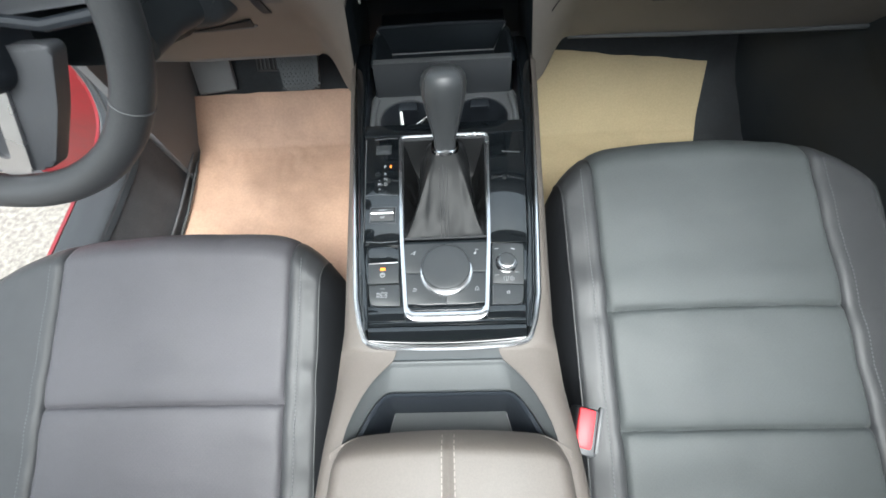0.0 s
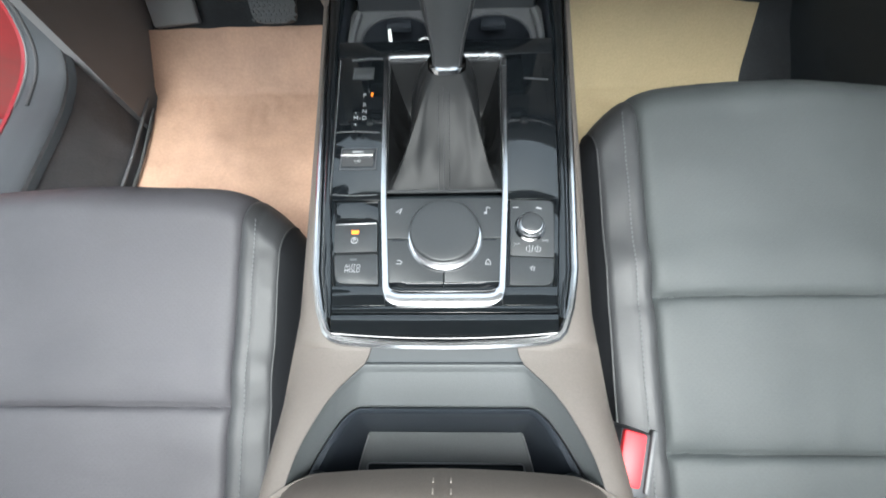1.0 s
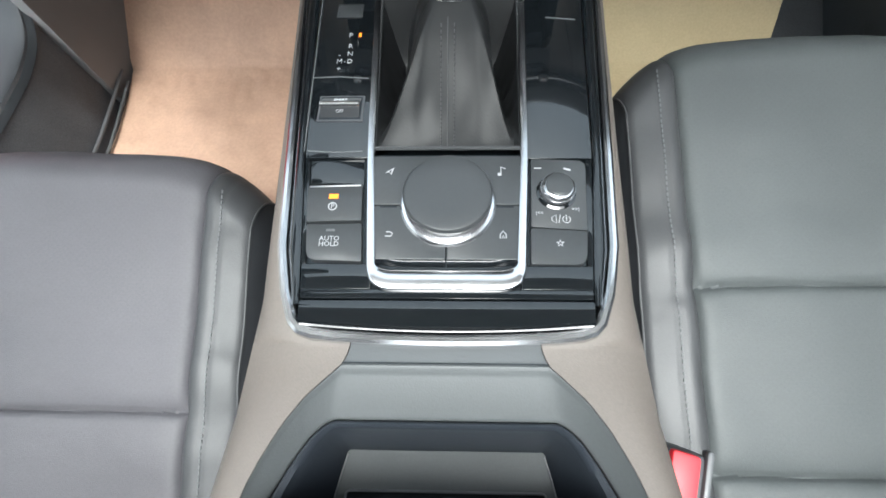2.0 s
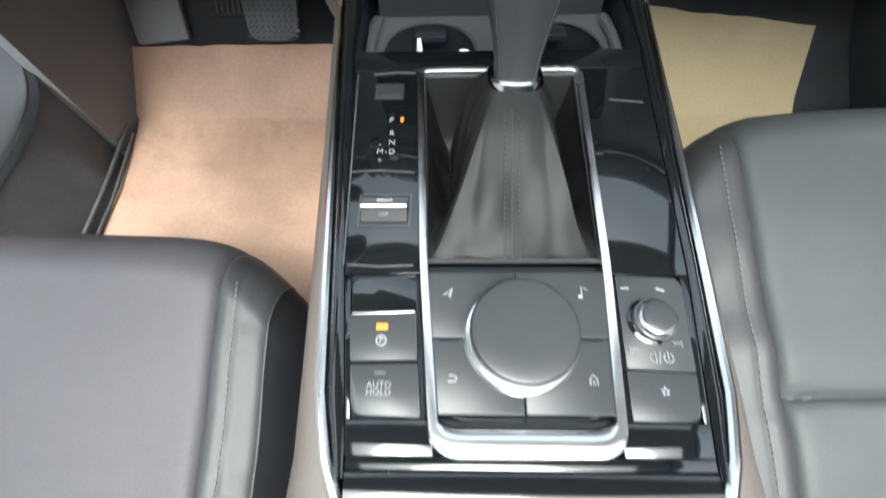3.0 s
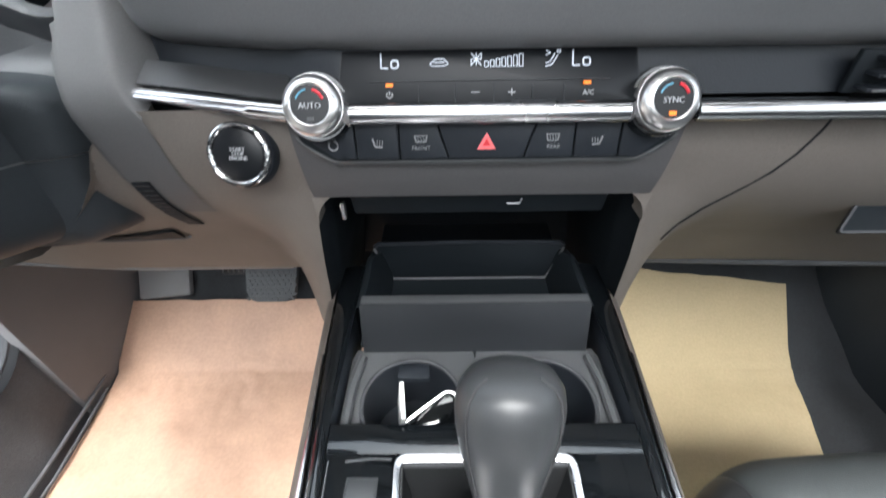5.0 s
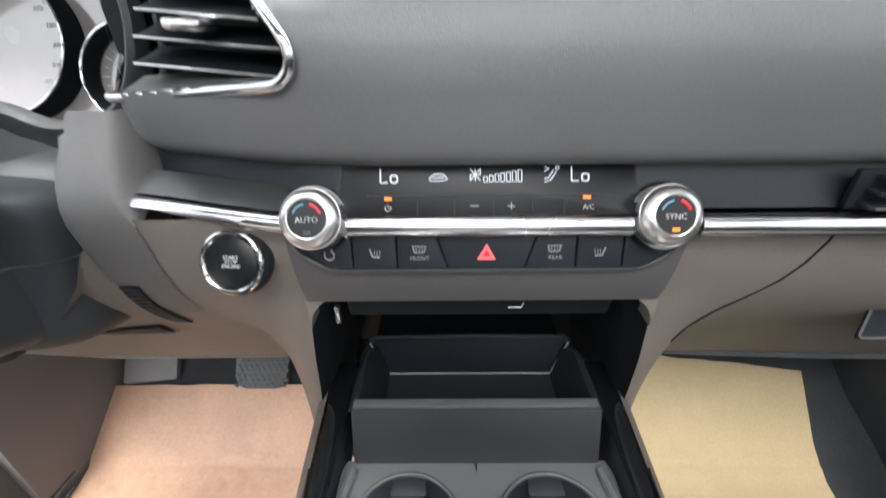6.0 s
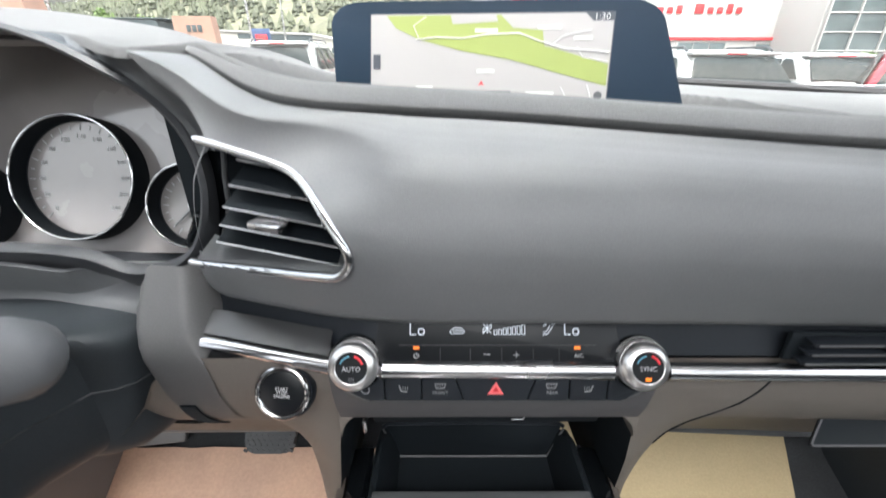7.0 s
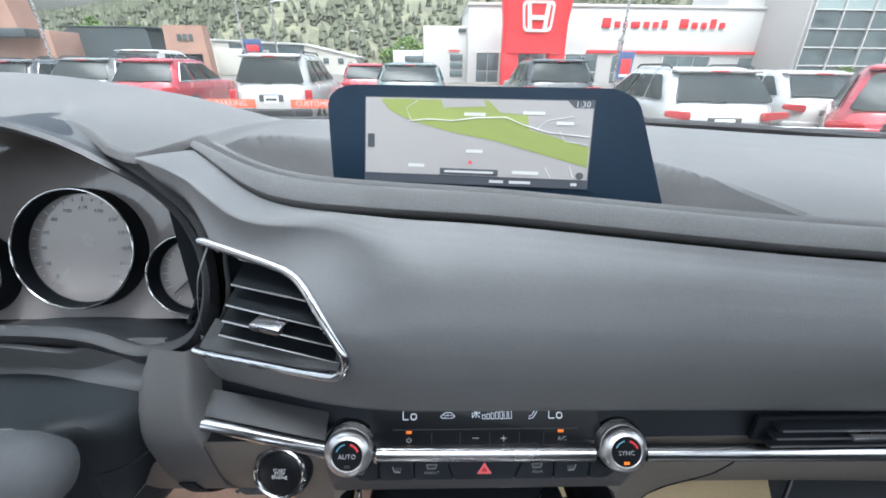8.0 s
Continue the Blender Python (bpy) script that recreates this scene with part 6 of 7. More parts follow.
def hood_ring(g, y0, drop=0.0, flat=1.0, top_g=None):
    a, b_ = grow(HOOD, g), grow(HOOD, g if top_g is None else top_g)
    out_ = []
    for (x, z), (u, v) in zip(a, b_):
        k = smooth(1.10, 1.15, z)
        x, z = x + (u - x) * k, z + (v - z) * k
        out_.append((x, y0 + 0.25 * (z - 1.0) * flat, z - drop * smooth(1.07, 1.02, z)))
    return out_


part("tunnel", loft([hood_ring(-0.001, 0.82, 0.055, 0.3), hood_ring(-0.001, 0.76, 0.045), hood_ring(-0.001, 0.715, 0.015), hood_ring(-0.001, 0.700)], True, False), M_BLACK, hood)
part("rim", loft([hood_ring(-0.001, 0.700), hood_ring(0.000, 0.694), hood_ring(0.003, 0.691), hood_ring(0.006, 0.694, 0.003, top_g=0.006), hood_ring(0.007, 0.706, 0.018, top_g=0.004)], True, False), M_HARD, hood)
RIM_TOP = [(-0.46, 1.174), (-0.413, 1.180), (-0.373, 1.176), (-0.350, 1.170), (-0.328, 1.162), (-0.298, 1.147), (-0.273, 1.133), (-0.2575, 1.120), (-0.245, 1.104), (-0.2365, 1.085)]


def brow_rows(n_top=26, n_side=10):
    """Lines from the top skin and the wing down to the rim of the hood."""
    rows = []
    for i in range(n_top + n_side):
        if i < n_top:
            q = i / (n_top - 1)
            a = Vector(dash_top(-0.46 + (0.46 - 0.2575) * q, 0.004))
            k = 6 * q
        else:
            q = (i - n_top + 1) / n_side
            a = Vector(wing_pt(0, 0.88 - 0.17 * q))
            k = 6 + 3 * q
        j = min(8, int(k))
        x, z = (RIM_TOP[j][m_] + (RIM_TOP[j + 1][m_] - RIM_TOP[j][m_]) * (k - j) for m_ in (0, 1))
        b_ = Vector((x + 0.002, 0.694 + 0.25 * (z - 1.0), z + 0.002))
        rows.append([tuple(a.lerp(b_, v) + Vector((0, 0.010, -0.004)) * math.sin(v * math.pi)) for v in lin(0, 1, 6)])
    return rows


part("brow", loft(brow_rows(), False, False), M_GREY, hood)
clu = thing("instrument_cluster", "instrument cluster with three round chrome-ringed gauges", "gauges", loc=(-0.413, 0.80, 1.05))
gn = (0, -0.94, 0.34)
# pale grey of the dials stands for glare on their clear cover
M_DIALGLARE = mat("dial_glare", (0.29, 0.27, 0.27), 0.25, coat=1.0, var=0.1, vscale=14)
part("face", prism(rounded([(-0.20, -0.085), (0.20, -0.085), (0.185, 0.05), (0.09, 0.128), (-0.09, 0.128), (-0.185, 0.05)], 0.02), 0.003, facing(gc + Vector((0, 0.020, 0)), gn)), M_DIALGLARE, clu)
for (dx, dz, r, nm) in ((0.0, 0.0, 0.062, "main"), (0.116, -0.026, 0.042, "fuel"), (-0.116, -0.026, 0.042, "temperature")):
    c = gc + Vector((dx, 0.0 + dz * 0.36, dz))
    gm = facing(c, gn)
    part("bezel", lathe([(r + 0.0022, -0.022), (r + 0.0018, 0.002), (r + 0.0006, 0.0055)], gm, 64), M_DARK, clu)
    g = part("chrome_ring", tube([gm @ Vector((r * math.cos(a), r * math.sin(a), 0.006)) for a in lin(0, math.tau * 63 / 64, 64)], 0.0011, 8, True), M_CHROME, clu, "thin chrome ring")
    part("wall", lathe([(r - 0.0006, 0.005), (r - 0.0022, -0.0095), (r - 0.0040, -0.0098)], gm, 64), M_DARK, clu)
    d = part("dial", lathe([(r - 0.002, -0.012), (r - 0.0028, -0.010), (0.001, -0.010)], gm, 64), M_DIALGLARE, clu)
    bm = bmesh.new()
    for k in range(25 if nm == "main" else 9):
        a = radians(225 - k * 270 / 24) if nm == "main" else radians(235 - k * 14)
        q = gm @ Vector(((r - 0.0095) * math.cos(a), (r - 0.0095) * math.sin(a), -0.0095))
        rbox((0.006 if k % 2 == 0 else 0.0035, 0.0008, 0.0005), tuple(q), 0, gm.to_3x3() @ Matrix.Rotation(a, 3, "Z"), bm=bm)
    part("tick_marks", bm, M_WHITE, clu)
    if nm == "main":
        for k, num in enumerate(("0", "20", "40", "60", "80", "100", "120", "140", "160", "180", "200", "220", "240")):
            a = radians(225 - k * 22.5)
            words("number", num, 0.0066, gm @ top(((r - 0.019) * math.cos(a), (r - 0.019) * math.sin(a), -0.0097)), M_WHITE, clu)
    else:
        part("needle", tube([gm @ Vector((0, 0, -0.005)), gm @ Vector((-0.022, -0.021, -0.006))], [0.0020, 0.0010], 6), M_SATIN, clu)
        part("hub", lathe([(0.0048, -0.010), (0.0048, -0.003), (0.0040, -0.002), (0.001, -0.002)], gm, 20), M_HARD, clu)
        part("hub_ring", tube([gm @ Vector((0.0046 * math.cos(a), 0.0046 * math.sin(a), -0.0022)) for a in lin(0, math.tau * 19 / 20, 20)], 0.0007, 6, True), M_ALU, clu, "bright ring round the needle hub")
part("reset_knob", rbox((0.010, 0.010, 0.034), (-0.247, 0.714, 1.026), 0.003, Euler((0, 0.5, 0)).to_matrix()), M_PIANO, clu)
# column cover below the hood
col = thing("steering_column_cover", "dark plastic steering column cover", "column cover", loc=(-0.413, 0.65, 0.9))


def col_ring(y, k):
    c = Vector((-0.413, y, 0.905 + 0.17 * (0.72 - y) * 0.9))
    w, h = 0.128 - 0.075 * k, 0.085 - 0.03 * k
    up = 0.62 + 0.38 * k
    return [(c.x + w * math.copysign(abs(math.cos(a)) ** 0.36, math.cos(a)), c.y, c.z + h * (up if math.sin(a) > 0 else 1) * math.copysign(abs(math.sin(a)) ** 0.36, math.sin(a))) for a in lin(0, math.tau * 35 / 36, 36)]


def half_ring(y, k, up):
    pts = col_ring(y, k)
    half = pts[:19] if up else pts[18:] + pts[:1]
    return half


YK = ((0.73, 0.0), (0.70, 0.0), (0.675, 0.05), (0.655, 0.12), (0.645, 0.25), (0.640, 0.45), (0.60, 0.62), (0.54, 0.70))
part("upper_cover", loft([half_ring(y, k, True) for y, k in YK], False, False), M_DOOR, col)
part("lower_cover", loft([[(x, y_, z - 0.0015) for x, y_, z in half_ring(y, k, False)] for y, k in YK], False, False), M_DOOR, col)
POST = [(0.677, 1.010), (0.668, 0.995), (0.657, 0.980), (0.6475, 0.967), (0.6425, 0.955)] + [(low_y(z) - 0.0014 * smooth(0.84, 0.88, z) + 0.002 * smooth(0.85, 0.83, z), z) for z in (0.945, 0.93, 0.915, 0.90, 0.885, 0.872, 0.858, 0.845, 0.832)]


def post_pt(s, y, z):
    """The post beside the column: its outer edge turns away forwards, its inner one back beside the strip."""
    xl = lerp([(0.83, -0.290), (0.86, -0.283), (0.885, -0.279), (0.93, -0.281), (0.975, -0.292), (1.01, -0.302)], z)
    xr = lerp([(0.935, -0.221), (0.950, -0.224), (0.958, -0.234), (0.985, -0.240), (1.01, -0.244)], z)
    x = xl + (xr - xl) * min(s, 1)
    z = min(z, 0.972 + 0.038 * smooth(0.10, 0.55, s))
    turn = max(0.0, 1 - (x - xl) / 0.020)
    over = max(0.0, s - 1) * smooth(0.945, 0.96, z)
    return (x + 0.012 * over ** 0.6, y + 0.15 * max(0, (-0.235 - x)) * smooth(0.93, 0.98, z) + 0.034 * turn ** 2.4 + 0.036 * over ** 1.3, z)


part("side_post", loft([[post_pt(s, y, z) for y, z in POST] for s in lin(0, 0.3, 12) + lin(0.36, 1, 8) + [1.08, 1.2, 1.4, 1.7, 2.0]], False, False), mat("post_vinyl", (0.105, 0.104, 0.106), 0.55, spec=0.3, fine=0.05, fscale=700, bump=0.2, bscale=800, kind="grain", var=0.06), dash)
part("under_hood", sheet(lambda x, t: (x, 0.700 + 0.012 * t + 0.02 * smooth(-0.36, -0.32, x) * (1 - t), 1.004 - 0.030 * t - 0.010 * smooth(-0.42, -0.33, x)), lin(-0.62, -0.285, 24), lin(0, 1, 6), 0.004), M_DASH, dash)
part("column_gaiter", sheet(lambda x, t: (x, 0.716 - 0.020 * t + 0.010 * math.sin(x * 26) * math.sin(t * 3.1), 0.976 - 0.034 * t + 0.008 * math.sin(x * 19 + 1.0) * t), lin(-0.62, -0.285, 40), lin(0, 1, 10), 0.003), M_DASH, dash, "soft grey gaiter above the column")

# ---- display ----
disp = thing("centre_display", "wide centre display showing a navigation map", "display", loc=(0, 0.85, 1.05))
dmx = facing((0.0014, 0.8244, 1.1519), (-0.1406, -0.9591, 0.2455)) @ Matrix.Diagonal((1.183, 1.121, 1.0, 1.0))
shell_o = rounded([(-0.124, -0.060), (0.163, -0.060), (0.131, 0.041), (0.113, 0.050), (-0.113, 0.050), (-0.131, 0.041)], [0.006, 0.006, 0.012, 0.012, 0.012, 0.012], 5)
part("housing", prism(shell_o, 0.022, dmx @ top((0, 0, -0.0225)), 0.002), mat("navy_bezel", (0.007, 0.015, 0.027), 0.35, spec=0.2, var=0.05), disp, "dark blue black housing")
part("foot", rbox((0.16, 0.05, 0.07), (0.008, 0.868, 1.085), 0.01), M_HARD, disp)

stalk = thing("wiper_stalk", "grey and black wiper stalk beside the column", "stalk", loc=(-0.30, 0.58, 1.0040))
part("rod", tube([(-0.43, 0.60, 0.9790), (-0.36, 0.587, 0.9920), (-0.31, 0.576, 1.0040)], [0.010, 0.012, 0.019], 14), M_HARD, stalk)
part("ring", tube([(-0.302, 0.5735, 1.0060), (-0.298, 0.5725, 1.0070)], 0.0242, 20), M_WHITE, stalk, "pale ring")
part("knob", tube([(-0.312, 0.576, 1.0030), (-0.295, 0.572, 1.0075), (-0.275, 0.567, 1.0120), (-0.258, 0.563, 1.0160), (-0.247, 0.560, 1.0180), (-0.243, 0.559, 1.0190)], [0.0225, 0.0235, 0.0235, 0.021, 0.013, 0.003], 20), M_SEAL, stalk)
M_MAPG = mat("map_grey", (0.20, 0.192, 0.192), 0.4, emit=0.105, var=0.02)
M_MAPGREEN = mat("map_green", (0.15, 0.18, 0.045), 0.4, emit=0.085, var=0.02)
M_MAPROAD = mat("map_road", (0.34, 0.34, 0.335), 0.4, emit=0.11, var=0.02)
M_MAPDARK = mat("map_bar", (0.03, 0.035, 0.045), 0.3, var=0.02)


def on_screen(x, y, d=0.0):
    return dmx @ top((x, y, d))


SX0, SX1, SY0, SY1 = -0.0965, 0.0965, -0.036, 0.040
part("panel", prism([(SX0, SY0), (SX1, SY0), (SX1, SY1), (SX0, SY1)], 0.0006, dmx), M_MAPDARK, disp)
part("map", prism([(SX0 + 0.001, SY0 + 0.008), (SX1 - 0.001, SY0 + 0.008), (SX1 - 0.001, SY1 - 0.007), (SX1 - 0.016, SY1 - 0.007), (SX1 - 0.022, SY1 - 0.001), (SX0 + 0.001, SY1 - 0.001)], 0.0005, dmx @ top((0, 0, 0.0006))), M_MAPG, disp, "pale map")
green = [(SX0 + 0.014, 0.038), (SX0 + 0.022, 0.028), (-0.055, 0.019), (-0.02, 0.010), (0.02, 0.003), (0.06, -0.008), (0.0945, -0.017), (0.0945, 0.000), (0.06, 0.010), (0.045, 0.014), (0.043, 0.026), (0.020, 0.028), (0.010, 0.038)]
part("park_area", prism(green, 0.0003, dmx @ top((0, 0, 0.0011))), M_MAPGREEN, disp, "green map area")
part("grey_patch", prism([(-0.028, 0.031), (0.008, 0.033), (0.006, 0.038), (-0.03, 0.038)], 0.0002, dmx @ top((0, 0, 0.0014))), M_MAPG, disp)
bm = tube([on_screen(x, y, 0.0015).translation for x, y in ((-0.058, 0.019), (-0.04, 0.021), (-0.02, 0.020), (0.0, 0.023), (0.025, 0.024), (0.04, 0.018), (0.06, 0.012), (0.094, 0.009))], 0.0006, 5)
for pts in (((0.05, 0.014), (0.06, 0.022), (0.08, 0.026)), ((0.07, 0.013), (0.075, 0.005), (0.094, 0.002)), ((0.06, -0.018), (0.065, -0.027)), ((0.08, -0.016), (0.084, -0.027)), ((-0.055, 0.019), (-0.06, 0.030), (-0.05, 0.037))):
    tube([on_screen(x, y, 0.0014).translation for x, y in pts], 0.0004, 5, bm=bm)
part("map_road", bm, M_MAPROAD, disp)
for x, y, w in ((-0.001, 0.026, 0.018), (0.048, 0.028, 0.018), (0.074, 0.020, 0.014), (0.0, -0.006, 0.014), (-0.05, -0.020, 0.014), (0.044, -0.0235, 0.022)):
    part("label_bar", rbox((w, 0.0028, 0.0004), tuple(on_screen(x, y, 0.0015).translation), 0, dmx.to_3x3()), M_MAPROAD, disp)
part("street_bar", rbox((0.050, 0.0055, 0.0006), tuple(on_screen(-0.004, -0.0245, 0.0014).translation), 0, dmx.to_3x3()), M_MAPDARK, disp)
part("street_text", rbox((0.042, 0.0018, 0.0008), tuple(on_screen(-0.004, -0.0245, 0.0016).translation), 0, dmx.to_3x3()), M_MAPROAD, disp)
part("arrow", prism([(-0.0025, -0.0018), (0, -0.0006), (0.0025, -0.0018), (0, 0.0022)], 0.0004, on_screen(-0.003, -0.016, 0.0013)), M_REDPLASTIC, disp)
part("zoom_box", rbox((0.006, 0.012, 0.0006), tuple(on_screen(SX0 + 0.006, 0.001, 0.0013).translation), 0, dmx.to_3x3()), M_MAPDARK, disp)
part("compass", lathe([(0.0032, 0), (0.0032, 0.0004), (0.0005, 0.0005)], on_screen(0.089, -0.0245, 0.0012), 20), M_HARD, disp)
words("clock", "1:30", 0.0072, on_screen(0.087, 0.0360, 0.0007), M_MAPROAD, disp)
for x, w in ((0.020, 0.012), (0.040, 0.018), (0.085, 0.005)):
    part("status_bar", rbox((w, 0.0024, 0.0005), tuple(on_screen(x, -0.0322, 0.0008).translation), 0, dmx.to_3x3()), M_MAPROAD, disp)

# ---- steering wheel ----
WT = 0.40
wm = Matrix.Translation((-0.43, 0.42, 1.04)) @ Matrix(((1, 0, 0), (0, math.sin(WT), -math.cos(WT)), (0, math.cos(WT), math.sin(WT)))).to_4x4()
wheel = thing("steering_wheel", "black leather steering wheel with silver spoke trim", "steering wheel", m=wm)
WR = 0.187


def rim_tube(r, n=14):
    rings = []
    for a in lin(0, math.tau * 95 / 96, 96):
        c, s = math.cos(a), math.sin(a)
        rings.append([((WR + r * math.cos(t)) * c, (WR + r * math.cos(t)) * s, r * 1.15 * math.sin(t)) for t in lin(0, math.tau * (n - 1) / n, n)])
    rings.append(rings[0])
    b_ = loft(rings, True, False)
    bmesh.ops.remove_doubles(b_, verts=b_.verts, dist=1e-6)
    return b_


part("rim", rim_tube(0.0170), M_LEATHER, wheel)
for a in (radians(25), radians(155), radians(-33), radians(213)):
    part("seam", tube([((WR + 0.0172 * math.cos(t)) * math.cos(a), (WR + 0.0172 * math.cos(t)) * math.sin(a), 0.0198 * math.sin(t)) for t in lin(0, 6.28, 24)], 0.0006, 5), M_THREAD, wheel)
hub = rounded([(-0.066, -0.088), (0.066, -0.088), (0.086, 0.040), (0.05, 0.07), (-0.05, 0.07), (-0.086, 0.040)], 0.03)
part("hub", prism(hub, 0.05, top((0, 0, -0.035)), 0.014), M_BLACK, wheel)
for sx in (-1, 1):
    part("spoke", prism(rounded([(sx * 0.06, -0.03), (sx * 0.178, -0.022), (sx * 0.18, 0.022), (sx * 0.06, 0.035)][::sx], 0.008), 0.02, top((0, 0, -0.02)), 0.004), M_HARD, wheel)
    part("spoke_trim", tube([(sx * 0.085, -0.03, 0.002), (sx * 0.12, -0.036, 0.001), (sx * 0.172, -0.03, -0.004)], 0.005, 8), M_BLACK, wheel)
part("lower_spoke", prism(rounded([(-0.036, -0.166), (0.036, -0.166), (0.081, -0.104), (0.112, -0.050), (-0.112, -0.050), (-0.081, -0.104)], 0.012), 0.018, top((0, 0, -0.022)), 0.004), M_HARD, wheel)
part("lower_trim", ring(rounded([(-0.014, -0.168), (0.014, -0.168), (0.058, -0.062), (-0.058, -0.062)], 0.008), rounded([(-0.004, -0.150), (0.004, -0.150), (0.040, -0.068), (-0.040, -0.068)], 0.004), 0.006, top((0, 0, -0.006))), M_ALU, wheel, "silver lower spoke trim")

# ---- outside ----
setting("ground", sheet(lambda x, y: (x, y, GROUND), [-900, -60, -6, -1.2, 6, 60, 900], [-600, -60, -2, 2.5, 60, 900], 0), M_CONCRETE, "pale worn concrete parking lot", "ground")
M_CARGLASS = mat("tinted_glass", (0.022, 0.028, 0.028), 0.15, spec=0.15, var=0.1, vscale=2)
M_TYRE = mat("tyre", (0.02, 0.02, 0.02), 0.85, var=0.2)
M_TAIL = mat("tail_lamp", (0.36, 0.012, 0.02), 0.3, coat=0.2, var=0.1)
M_PLATE = mat("plate", (0.75, 0.76, 0.78), 0.5, var=0.03)
PAINTS = {}


def paint(name, col):
    if name not in PAINTS:
        PAINTS[name] = mat("paint_" + name, col, 0.28, coat=0.8, var=0.03, vscale=1.5)
    return PAINTS[name]


def super_ring(x0, x1, y0, y1, z, p=0.32, n=32, dz=None):
    cx, cy, hx, hy = (x0 + x1) / 2, (y0 + y1) / 2, (x1 - x0) / 2, (y1 - y0) / 2
    out_ = []
    for k in range(n):
        a = (k + 0.5) * math.tau / n
        c, s = math.cos(a), math.sin(a)
        out_.append((cx + hx * math.copysign(abs(c) ** p, c), cy + hy * math.copysign(abs(s) ** p, s), z))
    return out_


def vehicle(name, label, cat, x, y, w, h, paint_mat, L=4.5, belt=0.62, rake=0.42, yaw=0.0, chrome=False, rails=True, plate=True, lamps="side"):
    """A parked car seen from behind; y is its tail, h its height over the ground."""
    t = thing(name, label, cat, group="parked cars", m=Matrix.Translation((x, y, GROUND)) @ Matrix.Rotation(radians(yaw), 4, "Z"))
    W, B = w / 2, h * belt
    rings = [super_ring(-W * 0.90, W * 0.90, 0.10, L * 0.95, 0.22, 0.3), super_ring(-W * 0.98, W * 0.98, 0.02, L * 0.99, 0.40, 0.3), super_ring(-W, W, -0.02, L, 0.55, 0.3),
             super_ring(-W, W, 0.04, L * 0.97, B - 0.16, 0.3), super_ring(-W * 0.985, W * 0.985, 0.09, L * 0.93, B - 0.03, 0.3), super_ring(-W * 0.95, W * 0.95, 0.12, L * 0.80, B + 0.02, 0.3)]
    body = part("body", loft(rings), paint_mat, t)

    def green(k):
        """Footprint of the cabin at k from belt to roof."""
        e = k ** 1.15
        return (W * (0.93 - 0.17 * e), 0.13 + rake * e, L * (0.74 - 0.22 * e), B + (h - 0.05 - B) * k)
    rr = []
    for k in (0, 0.25, 0.5, 0.75, 0.92):
        hw, ya, yb_, z = green(k)
        rr.append(super_ring(-hw, hw, ya, yb_, z, 0.26))
    hw, ya, yb_, z = green(1.0)
    rr.append(super_ring(-hw * 0.97, hw * 0.97, ya + 0.03, yb_ - 0.05, z, 0.28))
    rr.append(super_ring(-hw * 0.85, hw * 0.85, ya + 0.15, yb_ - 0.2, h, 0.35))
    part("cabin", loft(rr), paint_mat, t)

    def panel(pts, mtl, nm, lab="", r=0.07):
        # a pane laid on the cabin, from four corners
        a, b_, c, d = (Vector(p) for p in pts)
        n_ = (b_ - a).cross(d - a).normalized()
        m = Matrix((((b_ - a).normalized()), n_.cross((b_ - a).normalized()), n_)).transposed().to_4x4()
        m.translation = a
        inv = m.inverted()
        o = rounded([tuple((inv @ q).xy) for q in (a, b_, c, d)], r, 4)
        return part(nm, prism(o, 0.015, m, 0.005), mtl, t, lab)

    def rear(u, k):
        hw, ya, _, z = green(k)
        return (u * hw * 0.90, ya - 0.012, z)
    panel([rear(-0.97, 0.10), rear(0.97, 0.10), rear(0.93, 0.86), rear(-0.93, 0.86)], M_CARGLASS, "rear_window")
    part("spoiler", rbox((W * 1.45, 0.20, 0.05), (0, green(1)[1] - 0.02, h - 0.06), 0.02), paint_mat, t)
    part("high_brake_lamp", rbox((0.30, 0.02, 0.025), (0, green(1)[1] - 0.12, h - 0.065), 0.005), M_TAIL, t)
    part("wiper", tube([Vector(rear(0.02, 0.08)) + Vector((0, -0.02, 0)), Vector(rear(-0.5, 0.16)) + Vector((0, -0.02, 0))], 0.012, 6), M_TYRE, t)
    for sx in (-1, 1):
        def side(v, k):
            hw, ya, yb_, z = green(k)
            return (sx * (hw + 0.008), ya + (yb_ - ya) * v, z)
        for v0, v1, v2, v3 in ((0.07, 0.28, 0.28, 0.14), (0.31, 0.55, 0.55, 0.31), (0.58, 0.88, 0.78, 0.58)):
            q = [side(v0, 0.12), side(v1, 0.12), side(v2, 0.86), side(v3, 0.86)]
            if sx < 0:
                q = [q[1], q[0], q[3], q[2]]
            panel(q, M_CARGLASS, "side_window", r=0.05)
        if chrome:
            part("window_trim", tube([side(0.05, 0.10), side(0.88, 0.08), side(0.80, 0.90), side(0.12, 0.90), side(0.05, 0.10)], 0.016, 6), M_CHROME, t)
        if lamps == "side":
            part("tail_lamp", prism(rounded([(-0.19, -0.02), (0.20, -0.075), (0.20, 0.05), (-0.18, 0.07)][::1], 0.03), 0.07, Matrix.Translation((sx * (W - 0.19), 0.055, B - 0.14)) @ Matrix.Scale(-sx, 4, (1, 0, 0)) @ Matrix.Rotation(radians(90), 4, "X"), 0.02), M_TAIL, t)
        else:
            part("tail_lamp", rbox((0.15, 0.10, 0.26), (sx * (W - 0.09), 0.06, B - 0.20), 0.02), M_TAIL, t)
